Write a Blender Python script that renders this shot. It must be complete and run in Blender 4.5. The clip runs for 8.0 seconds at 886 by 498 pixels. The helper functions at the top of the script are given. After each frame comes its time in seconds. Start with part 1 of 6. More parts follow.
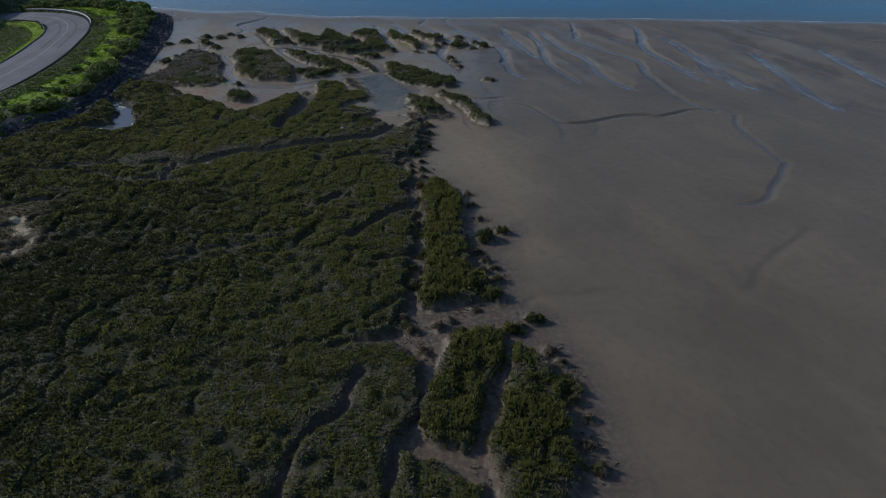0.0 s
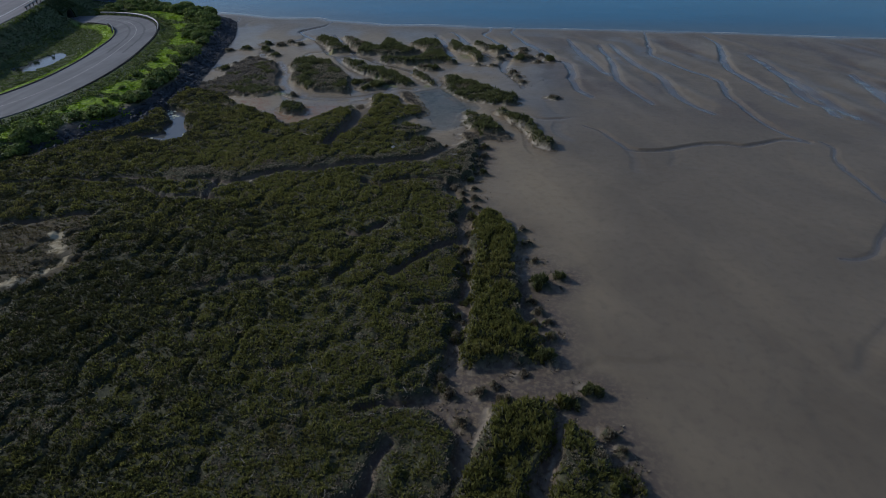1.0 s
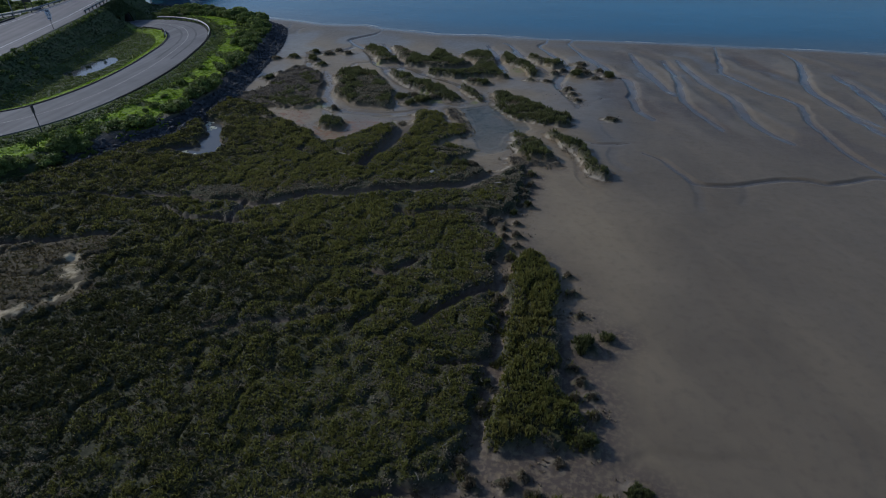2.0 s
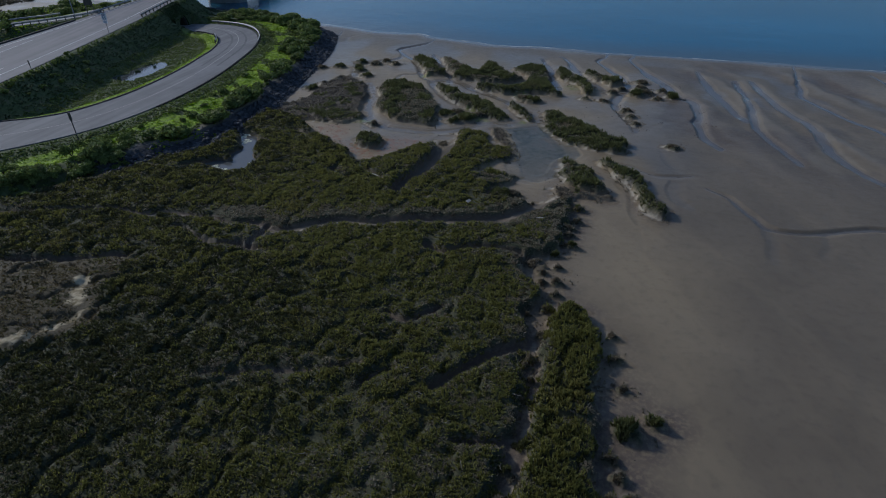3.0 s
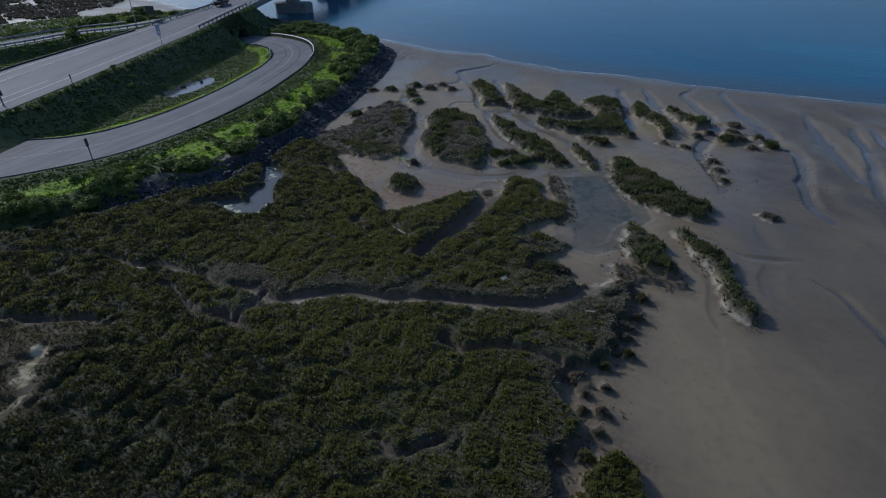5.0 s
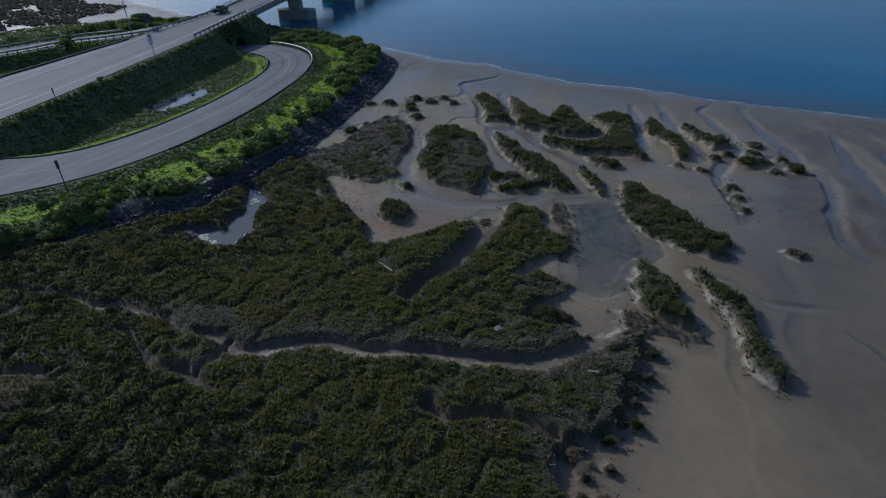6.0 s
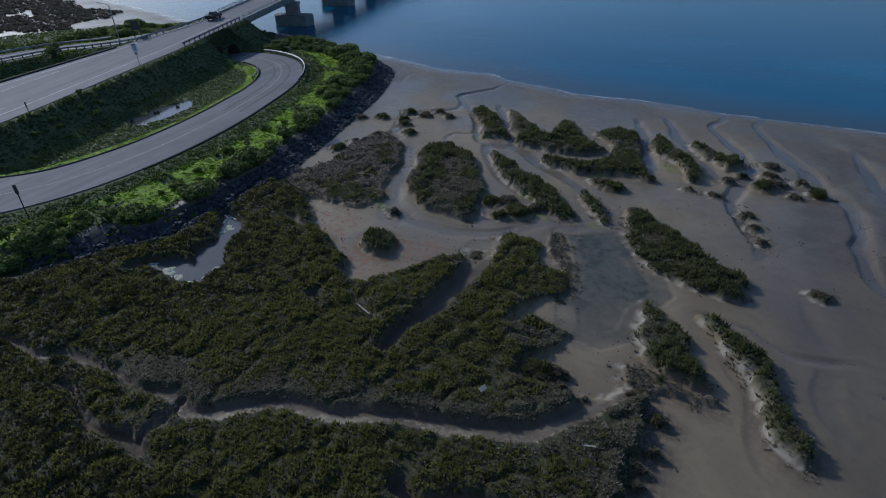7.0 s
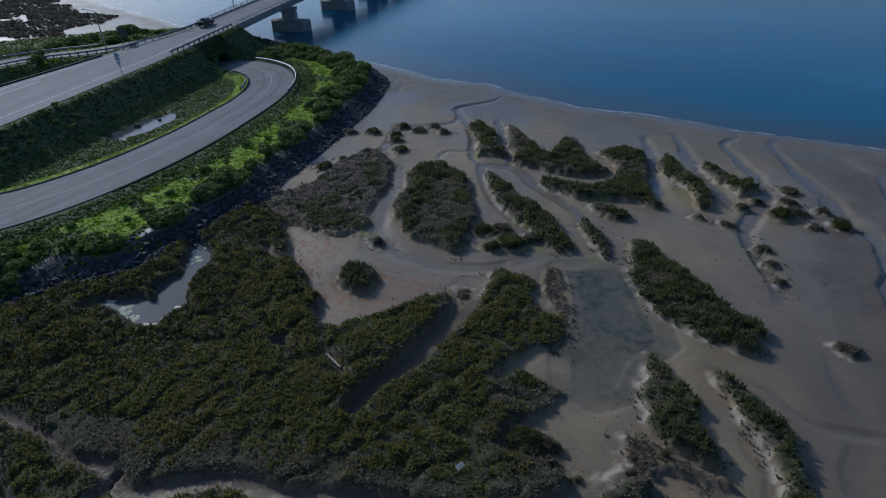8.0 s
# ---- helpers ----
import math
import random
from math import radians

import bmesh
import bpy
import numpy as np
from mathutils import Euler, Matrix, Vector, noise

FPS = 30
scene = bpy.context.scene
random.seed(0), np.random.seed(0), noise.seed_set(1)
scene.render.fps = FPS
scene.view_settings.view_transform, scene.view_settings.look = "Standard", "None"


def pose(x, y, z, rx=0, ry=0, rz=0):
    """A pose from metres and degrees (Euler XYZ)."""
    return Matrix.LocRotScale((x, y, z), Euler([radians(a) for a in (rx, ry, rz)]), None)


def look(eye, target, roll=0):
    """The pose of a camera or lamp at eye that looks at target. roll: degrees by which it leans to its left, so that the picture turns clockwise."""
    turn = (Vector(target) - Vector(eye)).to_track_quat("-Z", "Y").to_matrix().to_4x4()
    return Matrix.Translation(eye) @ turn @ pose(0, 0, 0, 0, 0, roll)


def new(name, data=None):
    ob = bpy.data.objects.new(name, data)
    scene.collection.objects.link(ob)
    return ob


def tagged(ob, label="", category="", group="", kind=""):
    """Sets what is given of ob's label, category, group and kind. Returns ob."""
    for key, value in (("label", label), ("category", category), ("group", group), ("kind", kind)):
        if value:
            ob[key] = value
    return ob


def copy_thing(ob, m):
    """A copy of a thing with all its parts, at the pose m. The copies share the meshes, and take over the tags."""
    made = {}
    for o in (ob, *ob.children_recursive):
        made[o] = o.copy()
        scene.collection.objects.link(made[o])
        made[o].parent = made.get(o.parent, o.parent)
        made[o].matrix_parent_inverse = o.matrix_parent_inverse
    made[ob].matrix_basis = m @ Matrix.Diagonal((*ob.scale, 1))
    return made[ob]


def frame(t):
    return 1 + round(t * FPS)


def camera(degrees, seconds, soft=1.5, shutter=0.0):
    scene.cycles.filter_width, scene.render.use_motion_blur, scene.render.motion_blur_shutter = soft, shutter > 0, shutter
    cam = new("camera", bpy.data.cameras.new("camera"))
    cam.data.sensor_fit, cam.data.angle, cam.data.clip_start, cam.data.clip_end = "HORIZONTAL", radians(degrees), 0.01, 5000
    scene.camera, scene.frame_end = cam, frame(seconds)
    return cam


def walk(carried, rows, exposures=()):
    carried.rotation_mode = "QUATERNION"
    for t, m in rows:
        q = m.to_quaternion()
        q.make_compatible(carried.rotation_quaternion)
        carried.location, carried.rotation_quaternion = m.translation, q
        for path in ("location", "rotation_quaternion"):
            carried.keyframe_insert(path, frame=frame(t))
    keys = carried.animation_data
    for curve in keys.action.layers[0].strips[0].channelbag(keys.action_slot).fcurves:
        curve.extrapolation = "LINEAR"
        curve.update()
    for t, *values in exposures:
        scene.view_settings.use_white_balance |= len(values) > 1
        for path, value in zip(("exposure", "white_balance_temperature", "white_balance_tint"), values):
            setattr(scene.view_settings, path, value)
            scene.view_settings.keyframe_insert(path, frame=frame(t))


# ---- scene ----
cam = camera(76.0, 8.0, soft=1.05)
PATH = [
    (0, (1.250, 0.619, 32.703), (1.172, 2.686, 31.299), 0.3),
    (0.5, (1.289, 4.001, 32.653), (1.089, 6.064, 31.255), 0.0),
    (1, (1.280, 7.539, 32.634), (0.964, 9.591, 31.241), -0.2),
    (1.5, (1.331, 11.167, 32.600), (0.910, 13.204, 31.212), -0.4),
    (3, (1.160, 21.971, 32.491), (0.428, 23.933, 31.125), -0.7),
    (3.5, (0.940, 25.539, 32.429), (0.105, 27.464, 31.071), -0.7),
    (4, (0.570, 29.046, 32.465), (-0.350, 30.938, 31.114), -0.7),
    (4.5, (0.059, 32.544, 32.500), (-0.909, 34.415, 31.154), -0.7),
    (6, (-1.863, 42.990, 32.617), (-2.910, 44.826, 31.284), -1.0),
    (6.5, (-2.541, 46.435, 32.655), (-3.605, 48.264, 31.324), -1.1),
    (7, (-3.197, 49.852, 32.715), (-4.275, 51.675, 31.385), -1.2),
    (7.5, (-3.929, 53.250, 32.770), (-5.019, 55.066, 31.442), -1.2),
    (8, (-4.539, 56.681, 32.829), (-5.646, 58.489, 31.503), -1.3),
]
walk(cam, [(t, look(eye, target, roll)) for t, eye, target, roll in PATH], [(0, -0.71, 5780, 10), (4.5, -0.72, 5480, 10), (8, -0.72, 5350, 10)])

# ---- light ----
SUN_AZ, SUN_EL = radians(-75), radians(29)
world = bpy.data.worlds.new("sky")
scene.world = world
world.use_nodes = True
_nt = world.node_tree
_sky = _nt.nodes.new("ShaderNodeTexSky")
_sky.sky_type, _sky.sun_disc = "NISHITA", False
_sky.sun_elevation, _sky.sun_rotation = SUN_EL, SUN_AZ
_sky.air_density, _sky.dust_density, _sky.ozone_density = 1.0, 1.5, 4.0
_nt.links.new(_sky.outputs[0], _nt.nodes["Background"].inputs[0])
_nt.nodes["Background"].inputs[1].default_value = 0.138
sun_way = Vector((math.sin(SUN_AZ) * math.cos(SUN_EL), math.cos(SUN_AZ) * math.cos(SUN_EL), math.sin(SUN_EL)))
sun = new("sun", bpy.data.lights.new("sun", "SUN"))
sun.data.energy, sun.data.angle, sun.data.color = 3.2, radians(0.6), (1.0, 0.93, 0.82)
sun.matrix_world = look(sun_way * 300, (0, 0, 0))


# ---- materials ----
def shader(name, rough=0.8, spec=0.3):
    m = bpy.data.materials.new(name)
    m.use_nodes = True
    b = m.node_tree.nodes["Principled BSDF"]
    b.inputs["Roughness"].default_value = rough
    b.inputs["Specular IOR Level"].default_value = spec
    return m, m.node_tree, b


def node(nt, kind, **inputs):
    n = nt.nodes.new(kind)
    for k, v in inputs.items():
        n.inputs[k.replace("_", " ")].default_value = v
    return n


def grain(nt, scale, detail=4.0, rough=0.6, stretch=None):
    g = node(nt, "ShaderNodeNewGeometry")
    n = node(nt, "ShaderNodeTexNoise", Scale=scale, Detail=detail, Roughness=rough)
    if stretch:
        mp = nt.nodes.new("ShaderNodeMapping")
        mp.vector_type = "TEXTURE"
        mp.inputs["Rotation"].default_value = (0, 0, radians(stretch[0]))
        mp.inputs["Scale"].default_value = stretch[1:]
        nt.links.new(g.outputs["Position"], mp.inputs[0])
        nt.links.new(mp.outputs[0], n.inputs["Vector"])
    else:
        nt.links.new(g.outputs["Position"], n.inputs["Vector"])
    return n.outputs["Fac"]


def ramp(nt, fac, *stops):
    r = nt.nodes.new("ShaderNodeValToRGB")
    e = r.color_ramp.elements
    while len(e) < len(stops):
        e.new(0.5)
    for el, (p, c) in zip(e, stops):
        el.position, el.color = p, (*c, 1)
    nt.links.new(fac, r.inputs[0])
    return r.outputs[0]


def mix(nt, fac, a, b, mode="MIX"):
    n = nt.nodes.new("ShaderNodeMix")
    n.data_type, n.blend_type = "RGBA", mode
    for sock, v in ((n.inputs[0], fac), (n.inputs[6], a), (n.inputs[7], b)):
        if isinstance(v, (int, float)):
            sock.default_value = v
        elif isinstance(v, tuple):
            sock.default_value = (*v, 1)
        else:
            nt.links.new(v, sock)
    return n.outputs[2]


def calc(nt, op, a, b=0.0, clamp=False):
    n = nt.nodes.new("ShaderNodeMath")
    n.operation, n.use_clamp = op, clamp
    for sock, v in ((n.inputs[0], a), (n.inputs[1], b)):
        if isinstance(v, (int, float)):
            sock.default_value = v
        else:
            nt.links.new(v, sock)
    return n.outputs[0]


def mask(nt, name):
    n = nt.nodes.new("ShaderNodeAttribute")
    n.attribute_name = name
    return n.outputs["Fac"]


def bump(nt, b, height, strength, distance):
    n = nt.nodes.new("ShaderNodeBump")
    n.inputs["Strength"].default_value, n.inputs["Distance"].default_value = strength, distance
    nt.links.new(height, n.inputs["Height"])
    nt.links.new(n.outputs[0], b.inputs["Normal"])


def plain(name, c1, c2, scale, rough=0.7, spec=0.3, relief=0.0, metal=0.0, stretch=None):
    """Two colours mixed by coarse and fine grain."""
    m, nt, b = shader(name, rough, spec)
    g1, g2 = grain(nt, scale, stretch=stretch), grain(nt, scale * 9, 3)
    f = calc(nt, "ADD", calc(nt, "MULTIPLY", g1, 0.65), calc(nt, "MULTIPLY", g2, 0.35))
    nt.links.new(ramp(nt, f, (0.35, c1), (0.65, c2)), b.inputs["Base Color"])
    b.inputs["Metallic"].default_value = metal
    if relief:
        bump(nt, b, g2, 0.6, relief)
    return m


def leafy(name, dark, mid, light, dry, dryness=0.5, patch=0.25, through_light=0.25):
    """Foliage: tone by blade, by clump and by stand, with some light passing through."""
    m, nt, b = shader(name, 0.65, 0.25)
    geo = nt.nodes.new("ShaderNodeNewGeometry")
    blade = geo.outputs["Random Per Island"]
    clump, stand = grain(nt, 1.3, 3), grain(nt, patch, 3)
    f = calc(nt, "ADD", calc(nt, "MULTIPLY", blade, 0.28), calc(nt, "MULTIPLY", clump, 0.72))
    col = ramp(nt, f, (0.25, dark), (0.5, mid), (0.75, light))
    fd = calc(nt, "MULTIPLY", calc(nt, "SUBTRACT", stand, 1 - dryness), 4.0, True)
    fd = calc(nt, "MULTIPLY", fd, calc(nt, "ADD", calc(nt, "MULTIPLY", blade, 0.7), 0.1))
    col = mix(nt, fd, col, dry)
    nt.links.new(col, b.inputs["Base Color"])
    t = nt.nodes.new("ShaderNodeBsdfTranslucent")
    nt.links.new(col, t.inputs[0])
    x = nt.nodes.new("ShaderNodeMixShader")
    x.inputs[0].default_value = through_light
    nt.links.new(b.outputs[0], x.inputs[1])
    nt.links.new(t.outputs[0], x.inputs[2])
    nt.links.new(x.outputs[0], nt.nodes["Material Output"].inputs["Surface"])
    return m


def ground_material():
    m, nt, b = shader("tidal_ground", 0.6, 0.42)
    fine, mid_, broad = grain(nt, 14, 5), grain(nt, 1.1, 5), grain(nt, 0.09, 4)
    streak = grain(nt, 0.12, 4, 0.55, (125, 2.6, 0.5, 1))
    mud = ramp(nt, broad, (0.3, (0.155, 0.127, 0.094)), (0.7, (0.212, 0.176, 0.132)))
    mud = mix(nt, calc(nt, "MULTIPLY", calc(nt, "SUBTRACT", streak, 0.5), 3.0, True), mud, (0.24, 0.198, 0.143))
    mud = mix(nt, calc(nt, "MULTIPLY", calc(nt, "SUBTRACT", mid_, 0.5), 1.7, True), mud, (0.115, 0.096, 0.076))
    # pale creek mud, brightened further to paint in the sun on it
    mud = mix(nt, calc(nt, "MULTIPLY", mask(nt, "silt"), 0.9), mud, ramp(nt, mid_, (0.4, (0.3, 0.262, 0.21)), (0.58, (0.52, 0.475, 0.39))))
    wet = mask(nt, "wet")
    mud = mix(nt, mask(nt, "open_flat"), mix(nt, 1.0, mud, (1.44, 1.33, 1.04), "MULTIPLY"), mix(nt, 1.0, mud, (0.86, 0.815, 0.71), "MULTIPLY"))
    mud = mix(nt, calc(nt, "MULTIPLY", wet, 0.6), mud, (0.1, 0.095, 0.088))
    litter = calc(nt, "MULTIPLY", mask(nt, "litter"), ramp(nt, grain(nt, 2.6, 5), (0.36, (0.2, 0.2, 0.2)), (0.54, (0.95, 0.95, 0.95))))
    mud = mix(nt, litter, mud, (0.095, 0.07, 0.052))
    weed = calc(nt, "ADD", calc(nt, "MULTIPLY", grain(nt, 0.22, 4), 0.55), calc(nt, "MULTIPLY", grain(nt, 1.2, 5), 0.45))
    film = ramp(nt, weed, (0.36, (0.135, 0.11, 0.082)), (0.46, (0.1, 0.093, 0.065)), (0.52, (0.078, 0.08, 0.053)), (0.58, (0.034, 0.04, 0.028)))
    mud = mix(nt, calc(nt, "MULTIPLY", mask(nt, "slime"), 0.9), mud, film)
    # pale ridge tops, plus sunlight painted on scarps and levees
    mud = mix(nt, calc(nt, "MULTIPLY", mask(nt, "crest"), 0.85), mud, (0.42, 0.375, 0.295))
    redf = calc(nt, "MULTIPLY", mask(nt, "red"), ramp(nt, grain(nt, 1.1, 7, 0.75), (0.46, (0, 0, 0)), (0.6, (0.9, 0.9, 0.9))))
    mud = mix(nt, redf, mud, (0.26, 0.118, 0.055))
    algae = calc(nt, "MULTIPLY", mask(nt, "algae"), ramp(nt, mid_, (0.4, (0, 0, 0)), (0.55, (1, 1, 1))))
    mud = mix(nt, algae, mud, (0.2, 0.2, 0.06))
    soil = ramp(nt, grain(nt, 4.5, 6, 0.7), (0.38, (0.024, 0.026, 0.011)), (0.62, (0.065, 0.064, 0.027)))
    soil = mix(nt, mask(nt, "pan"), soil, ramp(nt, mid_, (0.35, (0.05, 0.04, 0.02)), (0.65, (0.11, 0.085, 0.045))))
    mud = mix(nt, calc(nt, "MULTIPLY", mask(nt, "foam"), 0.6), mud, (0.6, 0.6, 0.58))
    col = mix(nt, mask(nt, "veg"), mud, soil)
    turf = ramp(nt, mid_, (0.36, (0.035, 0.052, 0.018)), (0.52, (0.075, 0.095, 0.026)), (0.66, (0.085, 0.08, 0.042)))
    turf = mix(nt, mask(nt, "lush"), turf, ramp(nt, mid_, (0.38, (0.1, 0.16, 0.006)), (0.6, (0.28, 0.4, 0.01))))
    col = mix(nt, mask(nt, "berm"), col, turf)
    col = mix(nt, mask(nt, "rubble"), col, ramp(nt, fine, (0.4, (0.025, 0.026, 0.03)), (0.65, (0.075, 0.074, 0.074))))
    sandy = ramp(nt, mid_, (0.38, (0.16, 0.12, 0.05)), (0.56, (0.47, 0.385, 0.24)))
    col = mix(nt, mask(nt, "sand"), col, sandy)
    nt.links.new(col, b.inputs["Base Color"])
    dry = calc(nt, "MAXIMUM", calc(nt, "MAXIMUM", mask(nt, "crumbly"), mask(nt, "rubble")), calc(nt, "MAXIMUM", mask(nt, "berm"), mask(nt, "sand")))
    r = calc(nt, "SUBTRACT", calc(nt, "ADD", 0.4, calc(nt, "MULTIPLY", mid_, 0.2)), calc(nt, "MULTIPLY", wet, 0.34))
    nt.links.new(calc(nt, "MAXIMUM", r, calc(nt, "MULTIPLY", dry, 0.9)), b.inputs["Roughness"])
    h = calc(nt, "ADD", calc(nt, "MULTIPLY", fine, 0.25), calc(nt, "MULTIPLY", mid_, 1.0))
    n = nt.nodes.new("ShaderNodeBump")
    n.inputs["Distance"].default_value = 0.09
    nt.links.new(calc(nt, "SUBTRACT", 0.6, calc(nt, "MULTIPLY", wet, 0.5), True), n.inputs["Strength"])
    nt.links.new(h, n.inputs["Height"])
    nt.links.new(n.outputs[0], b.inputs["Normal"])
    return m


def water_material(name, deep, ripple, scale, rough, calm=True):
    m, nt, b = shader(name, rough, 0.5 if calm else 0.34)
    b.inputs["IOR"].default_value = 1.33
    tint = grain(nt, 0.012, 4, 0.6, (10, 2.5, 0.8, 1))
    nt.links.new(ramp(nt, tint, (0.32, tuple(0.8 * c for c in deep)), (0.68, tuple(1.7 * c for c in deep))), b.inputs["Base Color"])
    if not calm:
        col = mix(nt, calc(nt, "MULTIPLY", mask(nt, "shoal"), 0.7), b.inputs["Base Color"].links[0].from_socket, (0.06, 0.075, 0.08))
        nt.links.new(col, b.inputs["Base Color"])
    h = calc(nt, "ADD", grain(nt, scale, 4, 0.6, (20, 1.8, 1, 1)), calc(nt, "MULTIPLY", grain(nt, scale * 0.13, 3), 2.0))
    bump(nt, b, h, ripple, 0.12)
    return m


def asphalt_material(name, c1, c2, axis):
    m, nt, b = shader(name, 0.8, 0.3)
    track, fine, blotch = grain(nt, 0.9, 3, 0.5, (axis, 30, 1, 1)), grain(nt, 30, 3), grain(nt, 0.25, 4)
    f = calc(nt, "ADD", calc(nt, "MULTIPLY", track, 0.55), calc(nt, "ADD", calc(nt, "MULTIPLY", blotch, 0.3), calc(nt, "MULTIPLY", fine, 0.15)))
    nt.links.new(ramp(nt, f, (0.38, c1), (0.62, c2)), b.inputs["Base Color"])
    bump(nt, b, fine, 0.3, 0.01)
    return m


M_GROUND = ground_material()
M_SEA = water_material("bay_water", (0.003, 0.078, 0.14), 0.2, 0.8, 0.16, False)
M_POOL = water_material("pool_water", (0.085, 0.085, 0.08), 0.03, 1.2, 0.05)
M_POND = water_material("pond_water", (0.07, 0.075, 0.08), 0.05, 2.2, 0.04)
M_MARSH = leafy("pickleweed", (0.105, 0.106, 0.028), (0.175, 0.172, 0.045), (0.25, 0.24, 0.077), (0.23, 0.175, 0.075), 0.46, 0.12, 0.5)
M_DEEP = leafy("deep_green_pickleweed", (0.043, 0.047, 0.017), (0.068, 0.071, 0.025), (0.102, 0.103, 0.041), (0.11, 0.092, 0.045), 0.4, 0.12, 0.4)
M_RUSH = leafy("salt_rush", (0.058, 0.067, 0.026), (0.118, 0.128, 0.048), (0.205, 0.21, 0.09), (0.22, 0.19, 0.1), 0.46, 0.2, 0.5)
M_DRY = leafy("dry_stems", (0.13, 0.108, 0.072), (0.235, 0.2, 0.137), (0.37, 0.32, 0.225), (0.27, 0.185, 0.11), 0.47, 0.2, 0.45)
M_HEATH = leafy("brown_heathy_stems", (0.055, 0.046, 0.037), (0.108, 0.092, 0.074), (0.18, 0.158, 0.13), (0.15, 0.11, 0.08), 0.45, 0.2, 0.35)
M_STRAW = leafy("saltgrass_straw", (0.07, 0.055, 0.02), (0.13, 0.102, 0.04), (0.22, 0.175, 0.075), (0.16, 0.1, 0.045), 0.5, 0.3, 0.4)
M_TURF = leafy("spring_grass", (0.14, 0.23, 0.004), (0.26, 0.39, 0.007), (0.4, 0.52, 0.015), (0.2, 0.2, 0.06), 0.42, 0.4, 0.45)
M_SCRUB = leafy("coyote_brush_leaves", (0.07, 0.098, 0.025), (0.14, 0.185, 0.045), (0.25, 0.30, 0.085), (0.22, 0.2, 0.1), 0.46, 0.3, 0.4)
M_BANK = leafy("bank_ivy", (0.036, 0.06, 0.026), (0.068, 0.1, 0.04), (0.12, 0.155, 0.058), (0.1, 0.1, 0.05), 0.42, 0.3, 0.08)
M_BARK = plain("bark", (0.07, 0.055, 0.04), (0.14, 0.11, 0.085), 9, 0.9, relief=0.02)
M_ROCK = plain("riprap_stone", (0.03, 0.032, 0.036), (0.12, 0.12, 0.124), 1.2, 0.75, relief=0.05)
M_RAMP = asphalt_material("ramp_asphalt", (0.13, 0.125, 0.125), (0.21, 0.205, 0.20), 95)
M_HIGHWAY = asphalt_material("highway_asphalt", (0.15, 0.14, 0.14), (0.23, 0.215, 0.21), 107.8)
M_DARK_EDGE = plain("asphalt_kerb", (0.02, 0.02, 0.02), (0.05, 0.045, 0.04), 2, 0.9)
M_WHITE = plain("road_paint_white", (0.45, 0.45, 0.45), (0.75, 0.75, 0.74), 3, 0.7)
M_YELLOW = plain("road_paint_faded", (0.24, 0.23, 0.21), (0.44, 0.42, 0.38), 1.5, 0.7)
M_CONCRETE = plain("bridge_concrete", (0.22, 0.21, 0.195), (0.36, 0.345, 0.32), 0.7, 0.85, relief=0.02)
M_CAP = plain("pier_cap_concrete", (0.17, 0.16, 0.145), (0.30, 0.285, 0.26), 0.5, 0.85, relief=0.03)
M_STEEL = plain("galvanised_steel", (0.24, 0.25, 0.255), (0.4, 0.4, 0.4), 2, 0.55, 0.4, metal=0.4)
M_POST = plain("weathered_timber_post", (0.06, 0.05, 0.04), (0.14, 0.12, 0.10), 4, 0.9)
M_POLE = plain("dark_pole", (0.03, 0.03, 0.032), (0.07, 0.07, 0.072), 4, 0.6)
M_SIGN_BACK = plain("sign_back", (0.05, 0.045, 0.04), (0.10, 0.09, 0.08), 3, 0.6)
M_SIGN = plain("sign_white", (0.62, 0.64, 0.68), (0.78, 0.79, 0.82), 2, 0.5)
M_INK = plain("sign_ink", (0.03, 0.035, 0.08), (0.06, 0.07, 0.14), 2, 0.6)
M_CAR = plain("dark_car_paint", (0.012, 0.013, 0.016), (0.022, 0.022, 0.026), 2, 0.25, 0.6)
M_GLASS = plain("car_glass", (0.02, 0.022, 0.025), (0.03, 0.032, 0.036), 2, 0.08, 0.6)
M_TYRE = plain("rubber", (0.012, 0.012, 0.012), (0.025, 0.025, 0.025), 5, 0.9)
M_RIM = plain("wheel_rim", (0.4, 0.4, 0.41), (0.55, 0.55, 0.55), 3, 0.35, 0.5, metal=0.8)
M_WOOD = plain("bleached_driftwood", (0.26, 0.235, 0.19), (0.5, 0.47, 0.4), 3, 0.85, relief=0.01)
M_TWIG = plain("dead_wood", (0.16, 0.14, 0.11), (0.34, 0.31, 0.26), 5, 0.9)
M_FOAM = plain("sun_bleached_algae", (0.4, 0.42, 0.26), (0.72, 0.70, 0.55), 1.3, 0.9, relief=0.03)
M_CLOD = plain("dark_clod", (0.065, 0.054, 0.044), (0.12, 0.098, 0.076), 3, 0.9)
M_CULVERT = plain("dark_culvert", (0.02, 0.022, 0.021), (0.05, 0.05, 0.046), 1.5, 0.85, relief=0.03)
M_OVERGROWN = plain("overgrown_earth", (0.018, 0.03, 0.013), (0.075, 0.1, 0.04), 1.6, 0.9, relief=0.1)
M_FAR = leafy("far_marsh", (0.06, 0.055, 0.038), (0.12, 0.106, 0.074), (0.2, 0.175, 0.125), (0.18, 0.14, 0.1), 0.5, 0.08, 0.3)
M_MARK = plain("tyre_marks", (0.085, 0.082, 0.082), (0.14, 0.135, 0.135), 0.7, 0.75)
M_LAMP = plain("lamp_housing", (0.25, 0.25, 0.26), (0.4, 0.4, 0.4), 3, 0.5)


